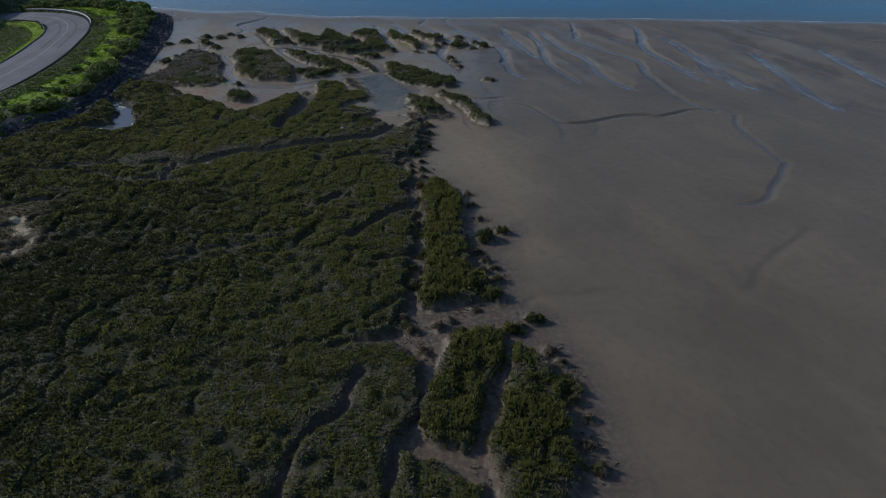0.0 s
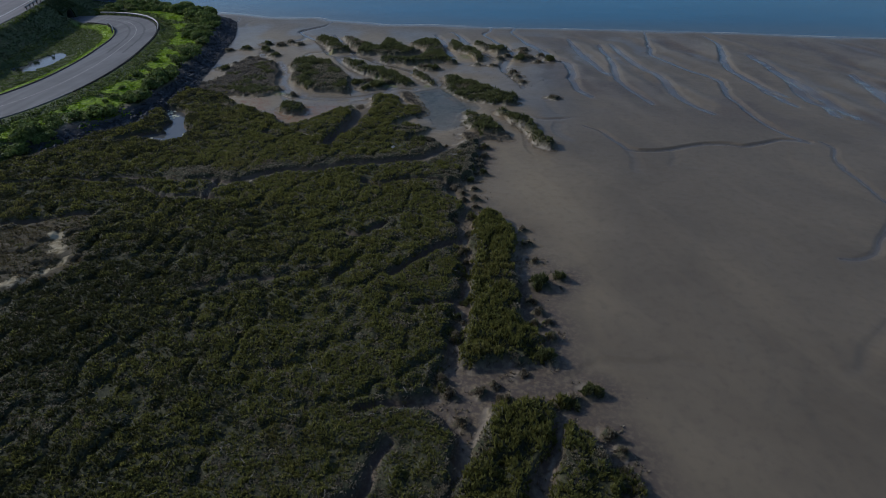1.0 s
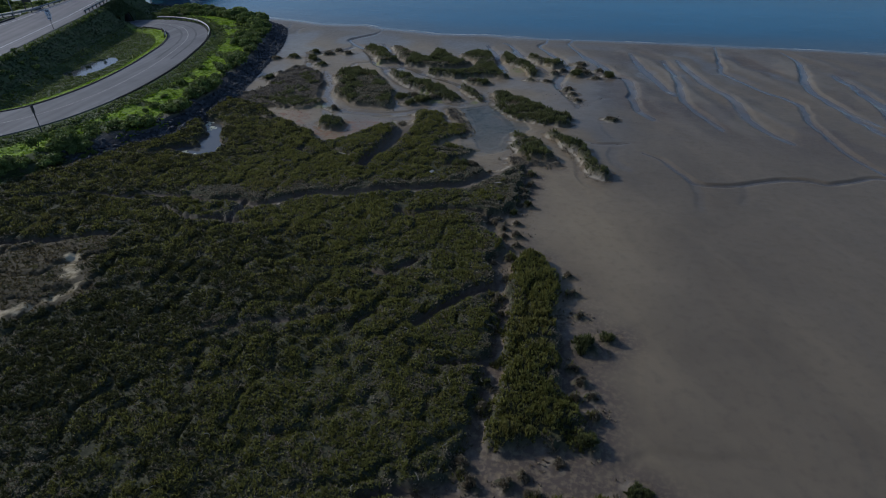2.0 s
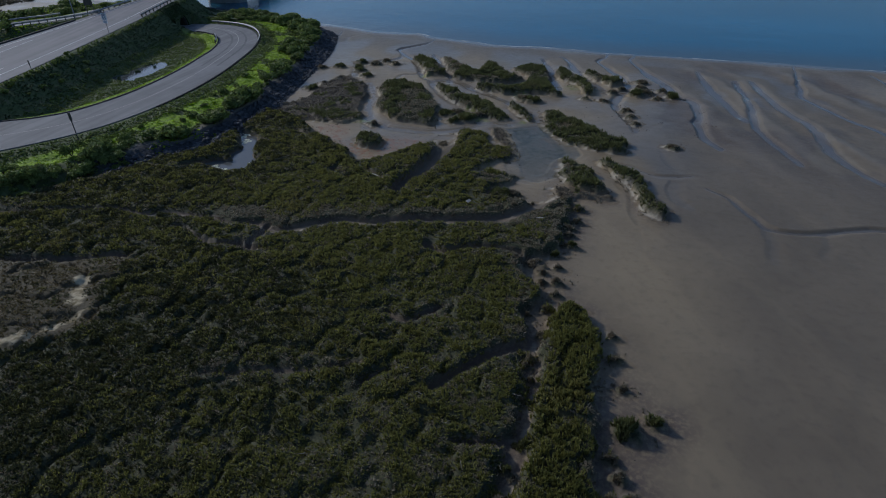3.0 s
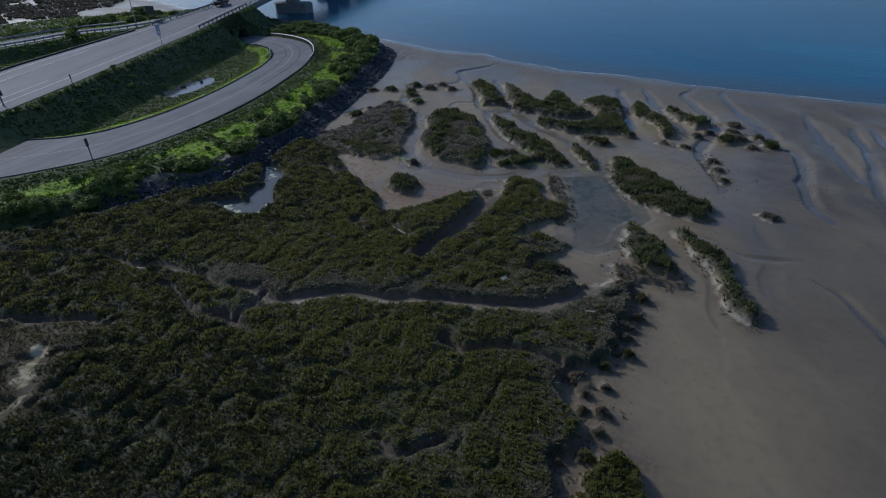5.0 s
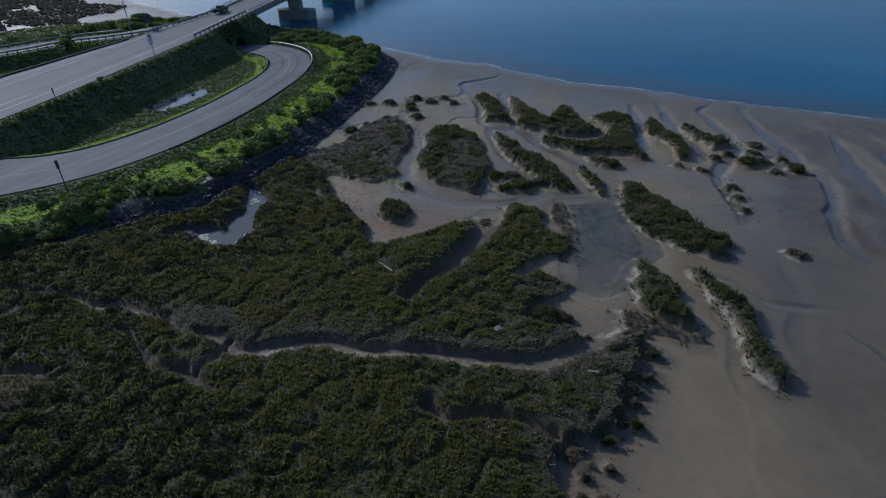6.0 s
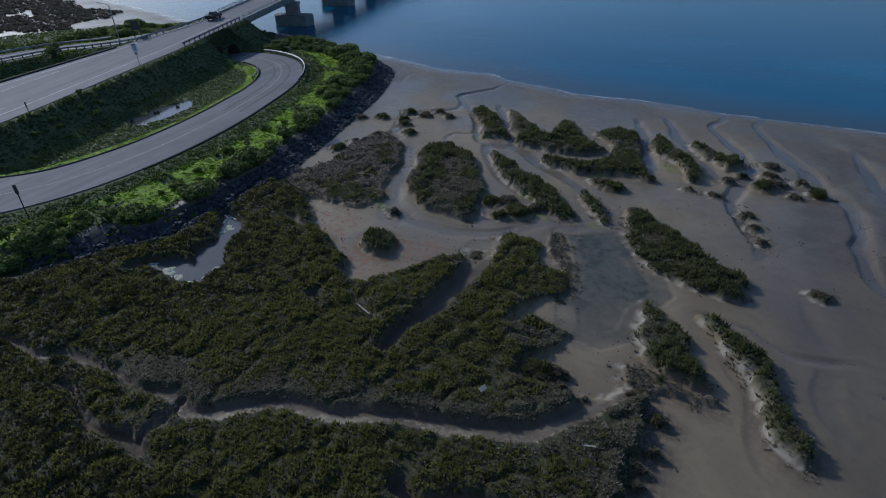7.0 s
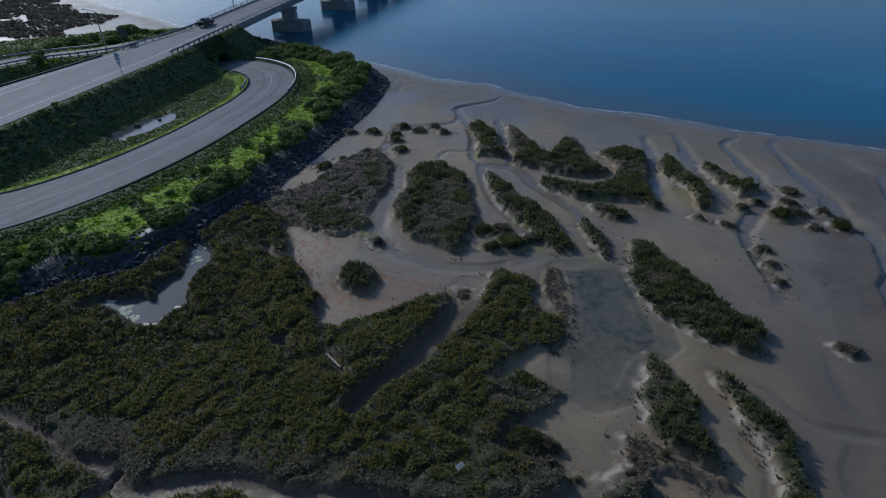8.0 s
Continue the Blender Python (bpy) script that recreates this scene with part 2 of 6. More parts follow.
# ---- plan: grain, distances, curves ----
def hashed(ix, iy, seed):
    n = (ix.astype(np.int64) * 374761393 + iy.astype(np.int64) * 668265263 + seed * 1442695041) & 0x7FFFFFFF
    n = ((n ^ (n >> 13)) * 1274126177) & 0x7FFFFFFF
    return ((n ^ (n >> 16)) & 0xFFFF) / 32767.5 - 1.0


def wave(x, y, size, seed=0):
    """Smooth random field between -1 and 1 with features of that size."""
    u, v = np.asarray(x, float) / size, np.asarray(y, float) / size
    i, j = np.floor(u), np.floor(v)
    a, b = u - i, v - j
    a, b = a * a * (3 - 2 * a), b * b * (3 - 2 * b)
    i, j = i.astype(np.int64), j.astype(np.int64)
    return (hashed(i, j, seed) * (1 - a) + hashed(i + 1, j, seed) * a) * (1 - b) + (hashed(i, j + 1, seed) * (1 - a) + hashed(i + 1, j + 1, seed) * a) * b


def rise(v, lo, hi):
    k = np.clip((v - lo) / (hi - lo), 0, 1)
    return k * k * (3 - 2 * k)


def off_line(x, y, line):
    """Distance to a polyline and the share of its length at the nearest place."""
    line = np.array(line, float)
    seg = np.hypot(*(line[1:] - line[:-1]).T)
    run, total = np.concatenate([[0], np.cumsum(seg)]), seg.sum()
    best, share = np.full(np.shape(x), 1e9), np.zeros(np.shape(x))
    for k in range(len(seg)):
        (ax, ay), (bx, by) = line[k], line[k + 1]
        u = np.clip(((x - ax) * (bx - ax) + (y - ay) * (by - ay)) / max(seg[k] ** 2, 1e-9), 0, 1)
        d = np.hypot(x - ax - u * (bx - ax), y - ay - u * (by - ay))
        near = d < best
        best = np.where(near, d, best)
        share = np.where(near, (run[k] + u * seg[k]) / total, share)
    return best, share


def near_line(x, y, line, reach=5.0):
    """off_line for places near the line; reach elsewhere."""
    x, y = np.asarray(x, float), np.asarray(y, float)
    p = np.array(line, float)
    d, share = np.full(x.shape, reach), np.zeros(x.shape)
    near = (x > p[:, 0].min() - reach) & (x < p[:, 0].max() + reach) & (y > p[:, 1].min() - reach) & (y < p[:, 1].max() + reach)
    if near.any():
        d[near], share[near] = off_line(x[near], y[near], line)
    return np.minimum(d, reach), share


def sun_side(x, y, line, reach=5.0):
    """near_line, and which bank a place is on: 1 towards the sun, -1 away from it."""
    x, y = np.asarray(x, float), np.asarray(y, float)
    p = np.array(line, float)
    d, share, side = np.full(x.shape, reach), np.zeros(x.shape), np.zeros(x.shape)
    near = (x > p[:, 0].min() - reach) & (x < p[:, 0].max() + reach) & (y > p[:, 1].min() - reach) & (y < p[:, 1].max() + reach)
    if not near.any():
        return d, share, side
    qx, qy = x[near], y[near]
    best, at, bank = np.full(qx.shape, reach), np.zeros(qx.shape), np.zeros(qx.shape)
    seg = np.hypot(*(p[1:] - p[:-1]).T)
    run_ = np.concatenate([[0], np.cumsum(seg)])
    for k in range(len(seg)):
        (ax, ay), (bx, by) = p[k], p[k + 1]
        u = np.clip(((qx - ax) * (bx - ax) + (qy - ay) * (by - ay)) / max(seg[k] ** 2, 1e-9), 0, 1)
        ex, ey = qx - ax - u * (bx - ax), qy - ay - u * (by - ay)
        e = np.hypot(ex, ey)
        closer = e < best
        best = np.where(closer, e, best)
        at = np.where(closer, (run_[k] + u * seg[k]) / run_[-1], at)
        bank = np.where(closer, np.sign(ex * sun_way.x + ey * sun_way.y), bank)
    d[near], share[near], side[near] = best, at, bank
    return d, share, side


def inside(x, y, poly, reach=4.0):
    """Signed distance to a closed outline, positive within; -reach where far outside."""
    x, y = np.asarray(x, float), np.asarray(y, float)
    p = np.array(poly, float)
    out = np.full(x.shape, -reach)
    near = (x > p[:, 0].min() - reach) & (x < p[:, 0].max() + reach) & (y > p[:, 1].min() - reach) & (y < p[:, 1].max() + reach)
    if not near.any():
        return out
    qx, qy = x[near], y[near]
    d, _ = off_line(qx, qy, [*poly, poly[0]])
    odd = np.zeros(qx.shape, bool)
    for (ax, ay), (bx, by) in zip(p, np.roll(p, -1, 0)):
        if ay != by:
            odd ^= ((ay > qy) != (by > qy)) & (qx < (bx - ax) * (qy - ay) / (by - ay) + ax)
    out[near] = np.where(odd, d, -np.minimum(d, reach))
    return out


def smooth(line, n=8):
    """A curve through the points."""
    p = [Vector((*q, 0)) if len(q) == 2 else Vector(q) for q in line]
    p = [2 * p[0] - p[1], *p, 2 * p[-1] - p[-2]]
    out = []
    for a, b, c, d in zip(p, p[1:], p[2:], p[3:]):
        for k in range(n):
            t = k / n
            out.append(0.5 * (2 * b + (c - a) * t + (2 * a - 5 * b + 4 * c - d) * t * t + (3 * b - a - 3 * c + d) * t ** 3))
    return [*out, p[-2]]


# ---- plan: shores, marsh, creeks ----
WATER = -0.3
SHORE = [(-900, 420), (-400, 232), (-252, 195), (-227, 188.5), (-202, 183), (-171, 175.3), (-152, 172), (-140, 171.5), (-128, 168), (-119, 166), (-108, 165), (-99, 165), (-91, 165.2), (-79.6, 163), (-67, 160.2), (-57, 161.3), (-51, 159.1), (-43.6, 158), (-36, 155.8), (-23, 157), (-9.7, 156.4), (2, 157), (27, 158.5), (56, 158.3), (85, 158), (130, 157), (400, 152), (3000, 120)]
EAST_N = [(-58.6, 98.3), (-51.4, 96.9), (-46.9, 93.3), (-46.3, 91.7), (-41.3, 90.2), (-40.6, 89.1), (-38.1, 88.1), (-35.7, 84.6), (-32.8, 84.9), (-32.9, 85.9), (-30.7, 88.8), (-29.1, 92.1), (-27.1, 94.1), (-25.9, 92.9), (-24.2, 97.8), (-25.1, 99.3), (-24.5, 100.4), (-23.3, 100.4), (-22.2, 100.7), (-20.9, 100.5), (-20.3, 99.6), (-20.5, 98.7), (-19.8, 97.5), (-18.8, 96.4), (-17.8, 96.1), (-17, 96.4), (-16.3, 96.1), (-15.3, 94.1), (-15.2, 93.2), (-15.9, 92.3), (-16.8, 91.5), (-17.4, 90.6), (-17.9, 89.6), (-18.6, 87.7), (-18.3, 86.3), (-17.6, 86.2), (-17.3, 87.6), (-16.9, 88.3), (-16, 88.5), (-15.2, 88.1), (-14.2, 88.1), (-13.3, 88), (-12.9, 88), (-13.1, 87.3), (-13.5, 86.5), (-13.6, 85.5), (-14.1, 84.6), (-14.7, 83.9), (-15.3, 83.1), (-15.5, 82.1), (-15, 80.7)]
EAST_M = [(-12.0, 81.5), (-10.3, 80.7), (-7.7, 81.9), (-6.8, 84.1), (-5.1, 82.7), (-4.7, 77.2), (-4.9, 71.7), (-7.2, 70.2), (-8.1, 69.0), (-7.0, 66.2), (-5.1, 65.1), (-4.8, 63.3), (-5.9, 60.7), (-4.9, 58.7), (-4.8, 57.2)]
EAST_S = [(-4.5, 54.9), (-3.8, 53.1), (-3.3, 47.2), (-3.4, 45.3), (-3.7, 39.3), (-4.0, 36.0), (-6.7, 34.5), (-3.6, 34.3), (-1.9, 32.8), (-1.6, 31.3), (-1.8, 29.3), (-1.5, 27.2), (-2.8, 24.8), (2.9, 21.7), (3.6, 19), (4, 6)]
WEST = [(-130, 6), (-110, 20), (-95, 36), (-80, 52), (-70, 61), (-64.2, 69.9), (-62.2, 73.5), (-61.5, 76.8), (-59.1, 79.1), (-57.1, 81.5), (-58.1, 86.4), (-57.2, 88.7), (-58.1, 92.6)]
MARSH = EAST_N + EAST_M + EAST_S + WEST
ISLANDS = {
    "spit": [(-3.1, 62.5), (-2, 63.5), (-0.7, 62.9), (0, 61.2), (0.9, 59.9), (1.3, 57.2), (1.3, 54.4), (1.7, 51.8), (2, 49.6), (2.2, 47.4), (2.4, 45.6), (3.1, 44), (4.2, 43), (4.6, 41.6), (4.3, 40.8), (3.1, 40.1), (1.6, 40.2), (0.4, 39.9), (-0.9, 39.1), (-2, 39.2), (-2.6, 40.2), (-2.7, 41.8), (-2.4, 43.7), (-2.2, 45.8), (-2.7, 48.6), (-2.6, 51.9), (-3.2, 54.5), (-3.7, 57.1), (-3.6, 60.1)],
    "near_a": [(0.7, 35.3), (2.1, 36.3), (3.1, 36.7), (4.5, 36.6), (5.2, 36), (4.9, 34.5), (4.9, 32.6), (4.3, 31.5), (3.8, 30.3), (3.4, 29.2), (2.9, 27.6), (2.7, 26.1), (2.5, 24.8), (2, 24.7), (1, 24.9), (0.1, 24.8), (-0.7, 25.4), (-1.4, 26.6), (-1.5, 27.7), (-1.2, 28.7), (-0.7, 29.8), (-0.5, 31.3), (0.1, 32.5), (0.4, 34.1)],
    "near_b": [(5.5, 34.2), (6.2, 34.8), (7.1, 34.2), (7.9, 33), (8.9, 32.1), (9.6, 31.4), (9.8, 30.5), (9.3, 30), (8.9, 28.8), (9, 27.7), (9.2, 26.7), (9.3, 25.8), (9, 25.1), (9.4, 24.3), (9.7, 23.6), (9.4, 22.9), (8.9, 22.1), (8.5, 21.5), (8.4, 16), (8, 10), (5, 10), (4.6, 18), (4.1, 22.3), (4, 23.1), (3.6, 23.9), (3.2, 24.8), (3.1, 26), (3.7, 27.1), (4.4, 28.2), (4.9, 29.6), (4.8, 31.1), (5.1, 32.5), (5.3, 33.4)],
    "oval": [(-46.2, 116.4), (-46, 118.2), (-45.2, 119.9), (-43.5, 121), (-41.4, 119.8), (-39.8, 119.3), (-38.1, 118.3), (-36.2, 116), (-34.6, 113.2), (-32.5, 110.1), (-31.4, 108.5), (-31.5, 107.4), (-31.1, 105.8), (-30.8, 104.3), (-30.4, 102.3), (-30.2, 101), (-31.1, 100.8), (-32.6, 101.5), (-34.1, 101.5), (-35.5, 101.4), (-37.2, 102.2), (-38.7, 103.5), (-40, 104.2), (-41.3, 105.9), (-42.8, 107.7), (-43, 109.9), (-44.3, 112.3), (-45.5, 114.5)],
    "strip": [(-36.5, 120.9), (-35.3, 121), (-33.3, 119.3), (-31.5, 117.9), (-29.5, 116.2), (-27.9, 115.8), (-26.2, 114.6), (-24.6, 113.4), (-23, 112.1), (-21.7, 110.5), (-20.2, 109), (-19, 107.8), (-19.3, 107.4), (-20.6, 106.8), (-21.6, 106.9), (-22.8, 107.8), (-24.4, 109.2), (-26.1, 110.4), (-27.9, 111.4), (-29.9, 113), (-31.9, 114.6), (-33.7, 116.6), (-35.3, 118.9)],
    "cap": [(-47.8, 136.6), (-46.5, 138), (-44.3, 136.9), (-41.9, 134.6), (-39.7, 131.3), (-37.5, 128.5), (-37.3, 127.6), (-38.5, 127.5), (-39.9, 126.8), (-40.7, 126.1), (-41.6, 128), (-43.3, 131), (-45.4, 133.6)],
    "hook": [(-42.2, 139.7), (-40.5, 138.9), (-38.2, 136.6), (-35.9, 134.5), (-34.1, 133), (-32.4, 130.7), (-31.2, 130.8), (-31.5, 133.9), (-31.7, 136.7), (-30.7, 137.9), (-29.4, 137.5), (-28.3, 135.2), (-26.8, 133.3), (-25, 131.4), (-23.5, 130), (-22.1, 129.4), (-22.6, 128.4), (-23.7, 127), (-25.6, 126.2), (-27.7, 125.4), (-29.6, 125.6), (-31, 125.8), (-32.4, 125.7), (-34.1, 126), (-35.3, 126.8), (-35.8, 129.2), (-37.3, 130.7), (-38.6, 132.7), (-39.5, 135.1), (-41.3, 137.7)],
    "arm": [(-25.9, 135.6), (-24.5, 135.3), (-23.5, 137.1), (-22.8, 138.4), (-21.1, 137.9), (-19.3, 136.9), (-18.2, 133.8), (-17.3, 129.6), (-15.9, 125.9), (-14.7, 123.5), (-13.4, 122.3), (-13.7, 121.9), (-15.1, 121.9), (-16.7, 122.4), (-18.3, 122.1), (-20.1, 121.3), (-21.8, 120.7), (-23.6, 119.9), (-25.1, 120.5), (-27.1, 120.7), (-28.9, 121.9), (-29.5, 122.5), (-28.1, 123.1), (-26.1, 123), (-23.9, 123.4), (-22.1, 124.4), (-20.9, 126.3), (-20.7, 129.2), (-21.5, 131.7), (-23.4, 133.6), (-25.1, 134.9)],
    "leaf_a": [(-16.9, 135.3), (-16.5, 138.2), (-15.4, 137.5), (-13.9, 135.2), (-12, 132.8), (-10.5, 131.3), (-9.2, 128.4), (-8.5, 126.9), (-8.3, 124.8), (-9.4, 124.1), (-10.2, 124.5), (-10.4, 126.8), (-11.5, 129.1), (-12.8, 130), (-14.2, 130.8), (-15.4, 132), (-16.4, 133.8)],
    "leaf_b": [(-11.8, 137.8), (-11, 138.1), (-9.7, 136.9), (-7.9, 135.8), (-6.4, 133.7), (-5.4, 134.3), (-4.1, 133.5), (-3.8, 133), (-4.6, 131.5), (-5.8, 130.5), (-6.9, 131.5), (-8.1, 132.8), (-9.4, 133.4), (-10.4, 135.1)],
    "big": [(-14.9, 112.6), (-14.3, 113), (-13, 112.9), (-12, 112.4), (-10.8, 111), (-9.5, 110), (-8.2, 108.9), (-6.9, 108), (-6.1, 107.4), (-5.3, 106.4), (-4.3, 105.5), (-3.2, 104.7), (-2.3, 104.2), (-1.5, 104), (-0.9, 103.5), (-0.6, 102.8), (-1, 101.5), (-0.5, 100.4), (-0.8, 99.9), (-1.5, 99.3), (-2.4, 99.3), (-3.4, 99.8), (-4.2, 99.8), (-5.2, 100.1), (-6.2, 100.2), (-7.2, 100.5), (-8.2, 100.8), (-9, 101.1), (-9.9, 102), (-10.8, 103.1), (-11.8, 104.5), (-12.6, 105.6), (-13.3, 107.4), (-13.7, 109.6), (-14.4, 111.2)],
    "leaf_c": [(-20.7, 113.9), (-20, 114.1), (-18.8, 113.3), (-17.4, 111.8), (-16.2, 110.2), (-15.7, 108.9), (-16.1, 108.2), (-17.3, 109.4), (-18.5, 110.7), (-19.8, 112.4)],
    "tongue": [(-8.4, 95.3), (-7.8, 95.5), (-7, 94.8), (-6.4, 94.1), (-5.7, 93.6), (-5.1, 92.9), (-4.4, 92.3), (-3.9, 92), (-3.7, 91), (-3.8, 89.8), (-3.1, 89.1), (-2.9, 88.1), (-2.1, 87.4), (-1.7, 86.9), (-2.1, 86.4), (-2.8, 86.2), (-3.5, 86.6), (-4.3, 86.5), (-5.1, 86.7), (-5.8, 87.2), (-6.4, 87.6), (-6.9, 88.2), (-7.2, 89.6), (-7.8, 90.3), (-8, 91.4), (-8.2, 92.2), (-8, 93.1), (-8.1, 94.2)],
    "ribbon": [(-3.9, 95.8), (-3.3, 95.7), (-2.4, 95.4), (-1.5, 95), (-0.7, 94.5), (-0.1, 93.7), (0.5, 93.2), (1.2, 92.6), (1.7, 92), (2.2, 91.4), (2.6, 90.6), (2.5, 89.6), (3.7, 86.8), (4.3, 85.4), (4.9, 84.9), (5.5, 84.3), (5.4, 82.7), (5, 82.5), (4.3, 82.7), (3.5, 83.3), (3, 84), (2.5, 85.3), (1.3, 89.9), (0.7, 90.2), (0.1, 90.7), (-0.4, 91.4), (-1, 92), (-1.5, 92.9), (-2.1, 93.7), (-2.7, 94), (-3.4, 94.7)],
    "round": [(-38.4, 90.9), (-38.3, 91.7), (-38.9, 92.9), (-38.5, 93.9), (-37.3, 94.6), (-36.2, 94.5), (-35.1, 93.8), (-34.6, 92.8), (-34.4, 91.6), (-34.7, 90.6), (-35.8, 90.2), (-37.5, 90.5)],
}
LOW = {
    "brown": [(-59, 99.9), (-58.7, 101.9), (-57.5, 103.3), (-56.3, 105.1), (-56.1, 107.7), (-56.6, 111.2), (-57.8, 115.1), (-57, 117.4), (-56.5, 120.2), (-55, 121), (-53.1, 119.6), (-51.3, 118.8), (-48.8, 115.9), (-48.4, 114), (-46.8, 112.4), (-46.5, 110.7), (-46, 108.5), (-45.1, 106.3), (-44.5, 104.4), (-42.7, 102.5), (-42.5, 101.3), (-42.7, 99.4), (-43.9, 98.3), (-45.5, 97.6), (-46.8, 97.7), (-49.1, 97.4), (-51.2, 97.2), (-53.1, 97.3), (-55.7, 98.4)],
    "bar": [(-20.6, 102.9), (-20.1, 103.9), (-19.3, 103.3), (-18.3, 101.5), (-17.1, 99), (-16, 96.7), (-15.1, 94.7), (-15.6, 93.6), (-16.7, 96.4), (-17.4, 97.5), (-18.3, 98.5), (-19.2, 99.5), (-20, 101.1)],
}
LOW["tail"] = [(-7.8, 86.1), (-7.2, 86.6), (-6.6, 86.6), (-5.8, 86.2), (-4.8, 85.8), (-3.9, 85.8), (-2.8, 85.7), (-1.9, 85.7), (-1.1, 85.7), (-0.7, 85.4), (-0.9, 85), (-1.5, 84.8), (-2.4, 84.8), (-3.3, 84.9), (-4.2, 85), (-5, 84.6), (-5.5, 83.8), (-6.2, 83.6), (-7.1, 84), (-7.6, 84), (-7.6, 84.8)]
LOW["debris"] = [(-8.4, 69.2), (-7.2, 68.8), (-6.3, 67.7), (-5.2, 67.9), (-5.7, 68.7), (-6.4, 69.4), (-7.3, 70.1)]
# worn, hummocky stretches of the marsh's edge
MATS = [
    [(-10.6, 76.9), (-8.6, 78.9), (-7.1, 82.8), (-6.3, 82.8), (-5.1, 81.8), (-6.3, 79.5), (-5.3, 77.0), (-5.9, 75.8), (-5.7, 73.5), (-5.0, 72.3), (-5.9, 71.1), (-7.6, 69.9), (-9.1, 70.1), (-9.7, 70.7), (-8.0, 72.2), (-8.4, 74.1), (-9.4, 75.3)],
    [(-18.8, 85.3), (-17.6, 88.2), (-15.3, 88.8), (-13.4, 88.7), (-13.0, 86.2), (-13.1, 83.7), (-12.4, 82.0), (-13.0, 80.8), (-14.4, 80.9), (-15.4, 82.9), (-16.7, 83.2)],
]
# (x, y, radius, height): single bushes and hummocks on the mud
HUMMOCKS = [(-39.3, 99.1, 0.9, 0.5), (-29.6, 106.8, 1.5, 0.6), (-28.2, 108.6, 1.2, 0.5), (-25.9, 106.0, 1.9, 0.9), (-24.3, 107.8, 1.1, 0.5), (-19.4, 118.6, 1.6, 0.5), (-17.6, 117.8, 1.5, 0.8), (-58.3, 112.1, 1.28, 0.558), (-57.4, 131, 1.28, 0.62), (-54, 130.9, 1.28, 0.496), (-54.7, 125.4, 1.28, 0.558), (-51.9, 122.2, 1.28, 0.558), (-50.1, 132.1, 1.0, 0.5)]
HUMMOCKS += [(-26.0, 95.6, 1.0, 0.5), (5.2, 127.4, 1.2, 1.0), (-0.9, 126.7, 1.5, 0.9), (5.7, 104.0, 1.1, 0.3), (-0.6, 134.4, 1.2, 0.4), (-0.4, 130.7, 1.1, 0.5), (-56.3, 127.4, 1.0, 0.6), (-52.7, 133.7, 0.9, 0.5), (-60.2, 126.5, 1.3, 0.6), (-63.5, 124.8, 1.2, 0.5), (4.0, 50.7, 1.1, 1.0), (5.7, 52.2, 0.7, 0.8), (3.0, 48.0, 0.6, 0.5)]
HUMMOCKS += [(7.8, 38.1, 0.8, 0.7), (4.4, 41.2, 1.0, 0.8), (5.9, 36.6, 0.9, 0.6), (9.6, 31.2, 0.7, 0.5), (-27.4, 104.1, 1.0, 0.7), (3.3, 54.6, 0.5, 0.4), (-5.6, 67.6, 0.5, 0.4)]
HUMMOCKS += [(0.6, 128.6, 1.3, 0.35), (-3.6, 129.6, 0.8, 0.3), (-5.2, 126.9, 0.9, 0.35), (-6.0, 121.6, 0.9, 0.3), (-1.9, 117.8, 0.9, 0.35), (-1.0, 115.0, 0.8, 0.35), (0.0, 112.0, 0.7, 0.3), (2.6, 125.6, 0.9, 0.3), (-9.2, 121.8, 0.7, 0.3), (3.2, 130.6, 0.9, 0.3), (-0.4, 36.8, 0.6, 0.5), (0.6, 37.6, 0.5, 0.4), (6.6, 37.2, 0.5, 0.5), (10.2, 30.2, 0.5, 0.5), (10.3, 25.4, 0.6, 0.5), (4.6, 45.5, 0.5, 0.4), (3.8, 46.8, 0.6, 0.5)]
HUMMOCKS += [(-2.6, 36.3, 0.6, 0.6), (1.3, 36.4, 0.6, 0.6), (-1.5, 33.8, 0.5, 0.45), (2.7, 39.2, 0.5, 0.45), (-3.4, 37.6, 0.5, 0.5), (8.7, 34.3, 0.6, 0.6), (9.9, 29.2, 0.6, 0.5), (10.7, 27.7, 0.5, 0.45), (9.4, 33.0, 0.5, 0.4), (10.8, 23.4, 0.6, 0.6), (4.8, 43.6, 0.6, 0.6), (3.4, 45.0, 0.5, 0.6), (2.4, 57.6, 0.6, 0.5), (1.9, 60.4, 0.5, 0.5), (-3.8, 66.4, 0.6, 0.6), (-4.2, 69.0, 0.5, 0.45), (-3.6, 73.4, 0.7, 0.6), (-3.9, 78.6, 0.6, 0.6), (-4.1, 62.2, 0.5, 0.5), (-13.5, 82.1, 1.5, 0.7), (-12.2, 82.6, 0.9, 0.5)]
# ragged tufts just outside the marsh's seaward edge
tuft_rng = random.Random(31)
for (ax, ay), (bx, by) in zip(EAST_M + EAST_S, (EAST_M + EAST_S)[1:]):
    if not 36 < ay < 84:
        continue
    for _ in range(max(1, round(math.hypot(bx - ax, by - ay) / 2.2))):
        k = tuft_rng.random()
        HUMMOCKS.append((ax + (bx - ax) * k + tuft_rng.uniform(0.2, 1.5 if ay > 56 else 0.6), ay + (by - ay) * k + tuft_rng.uniform(-0.4, 0.4), tuft_rng.uniform(0.3, 0.62), tuft_rng.uniform(0.3, 0.75)))
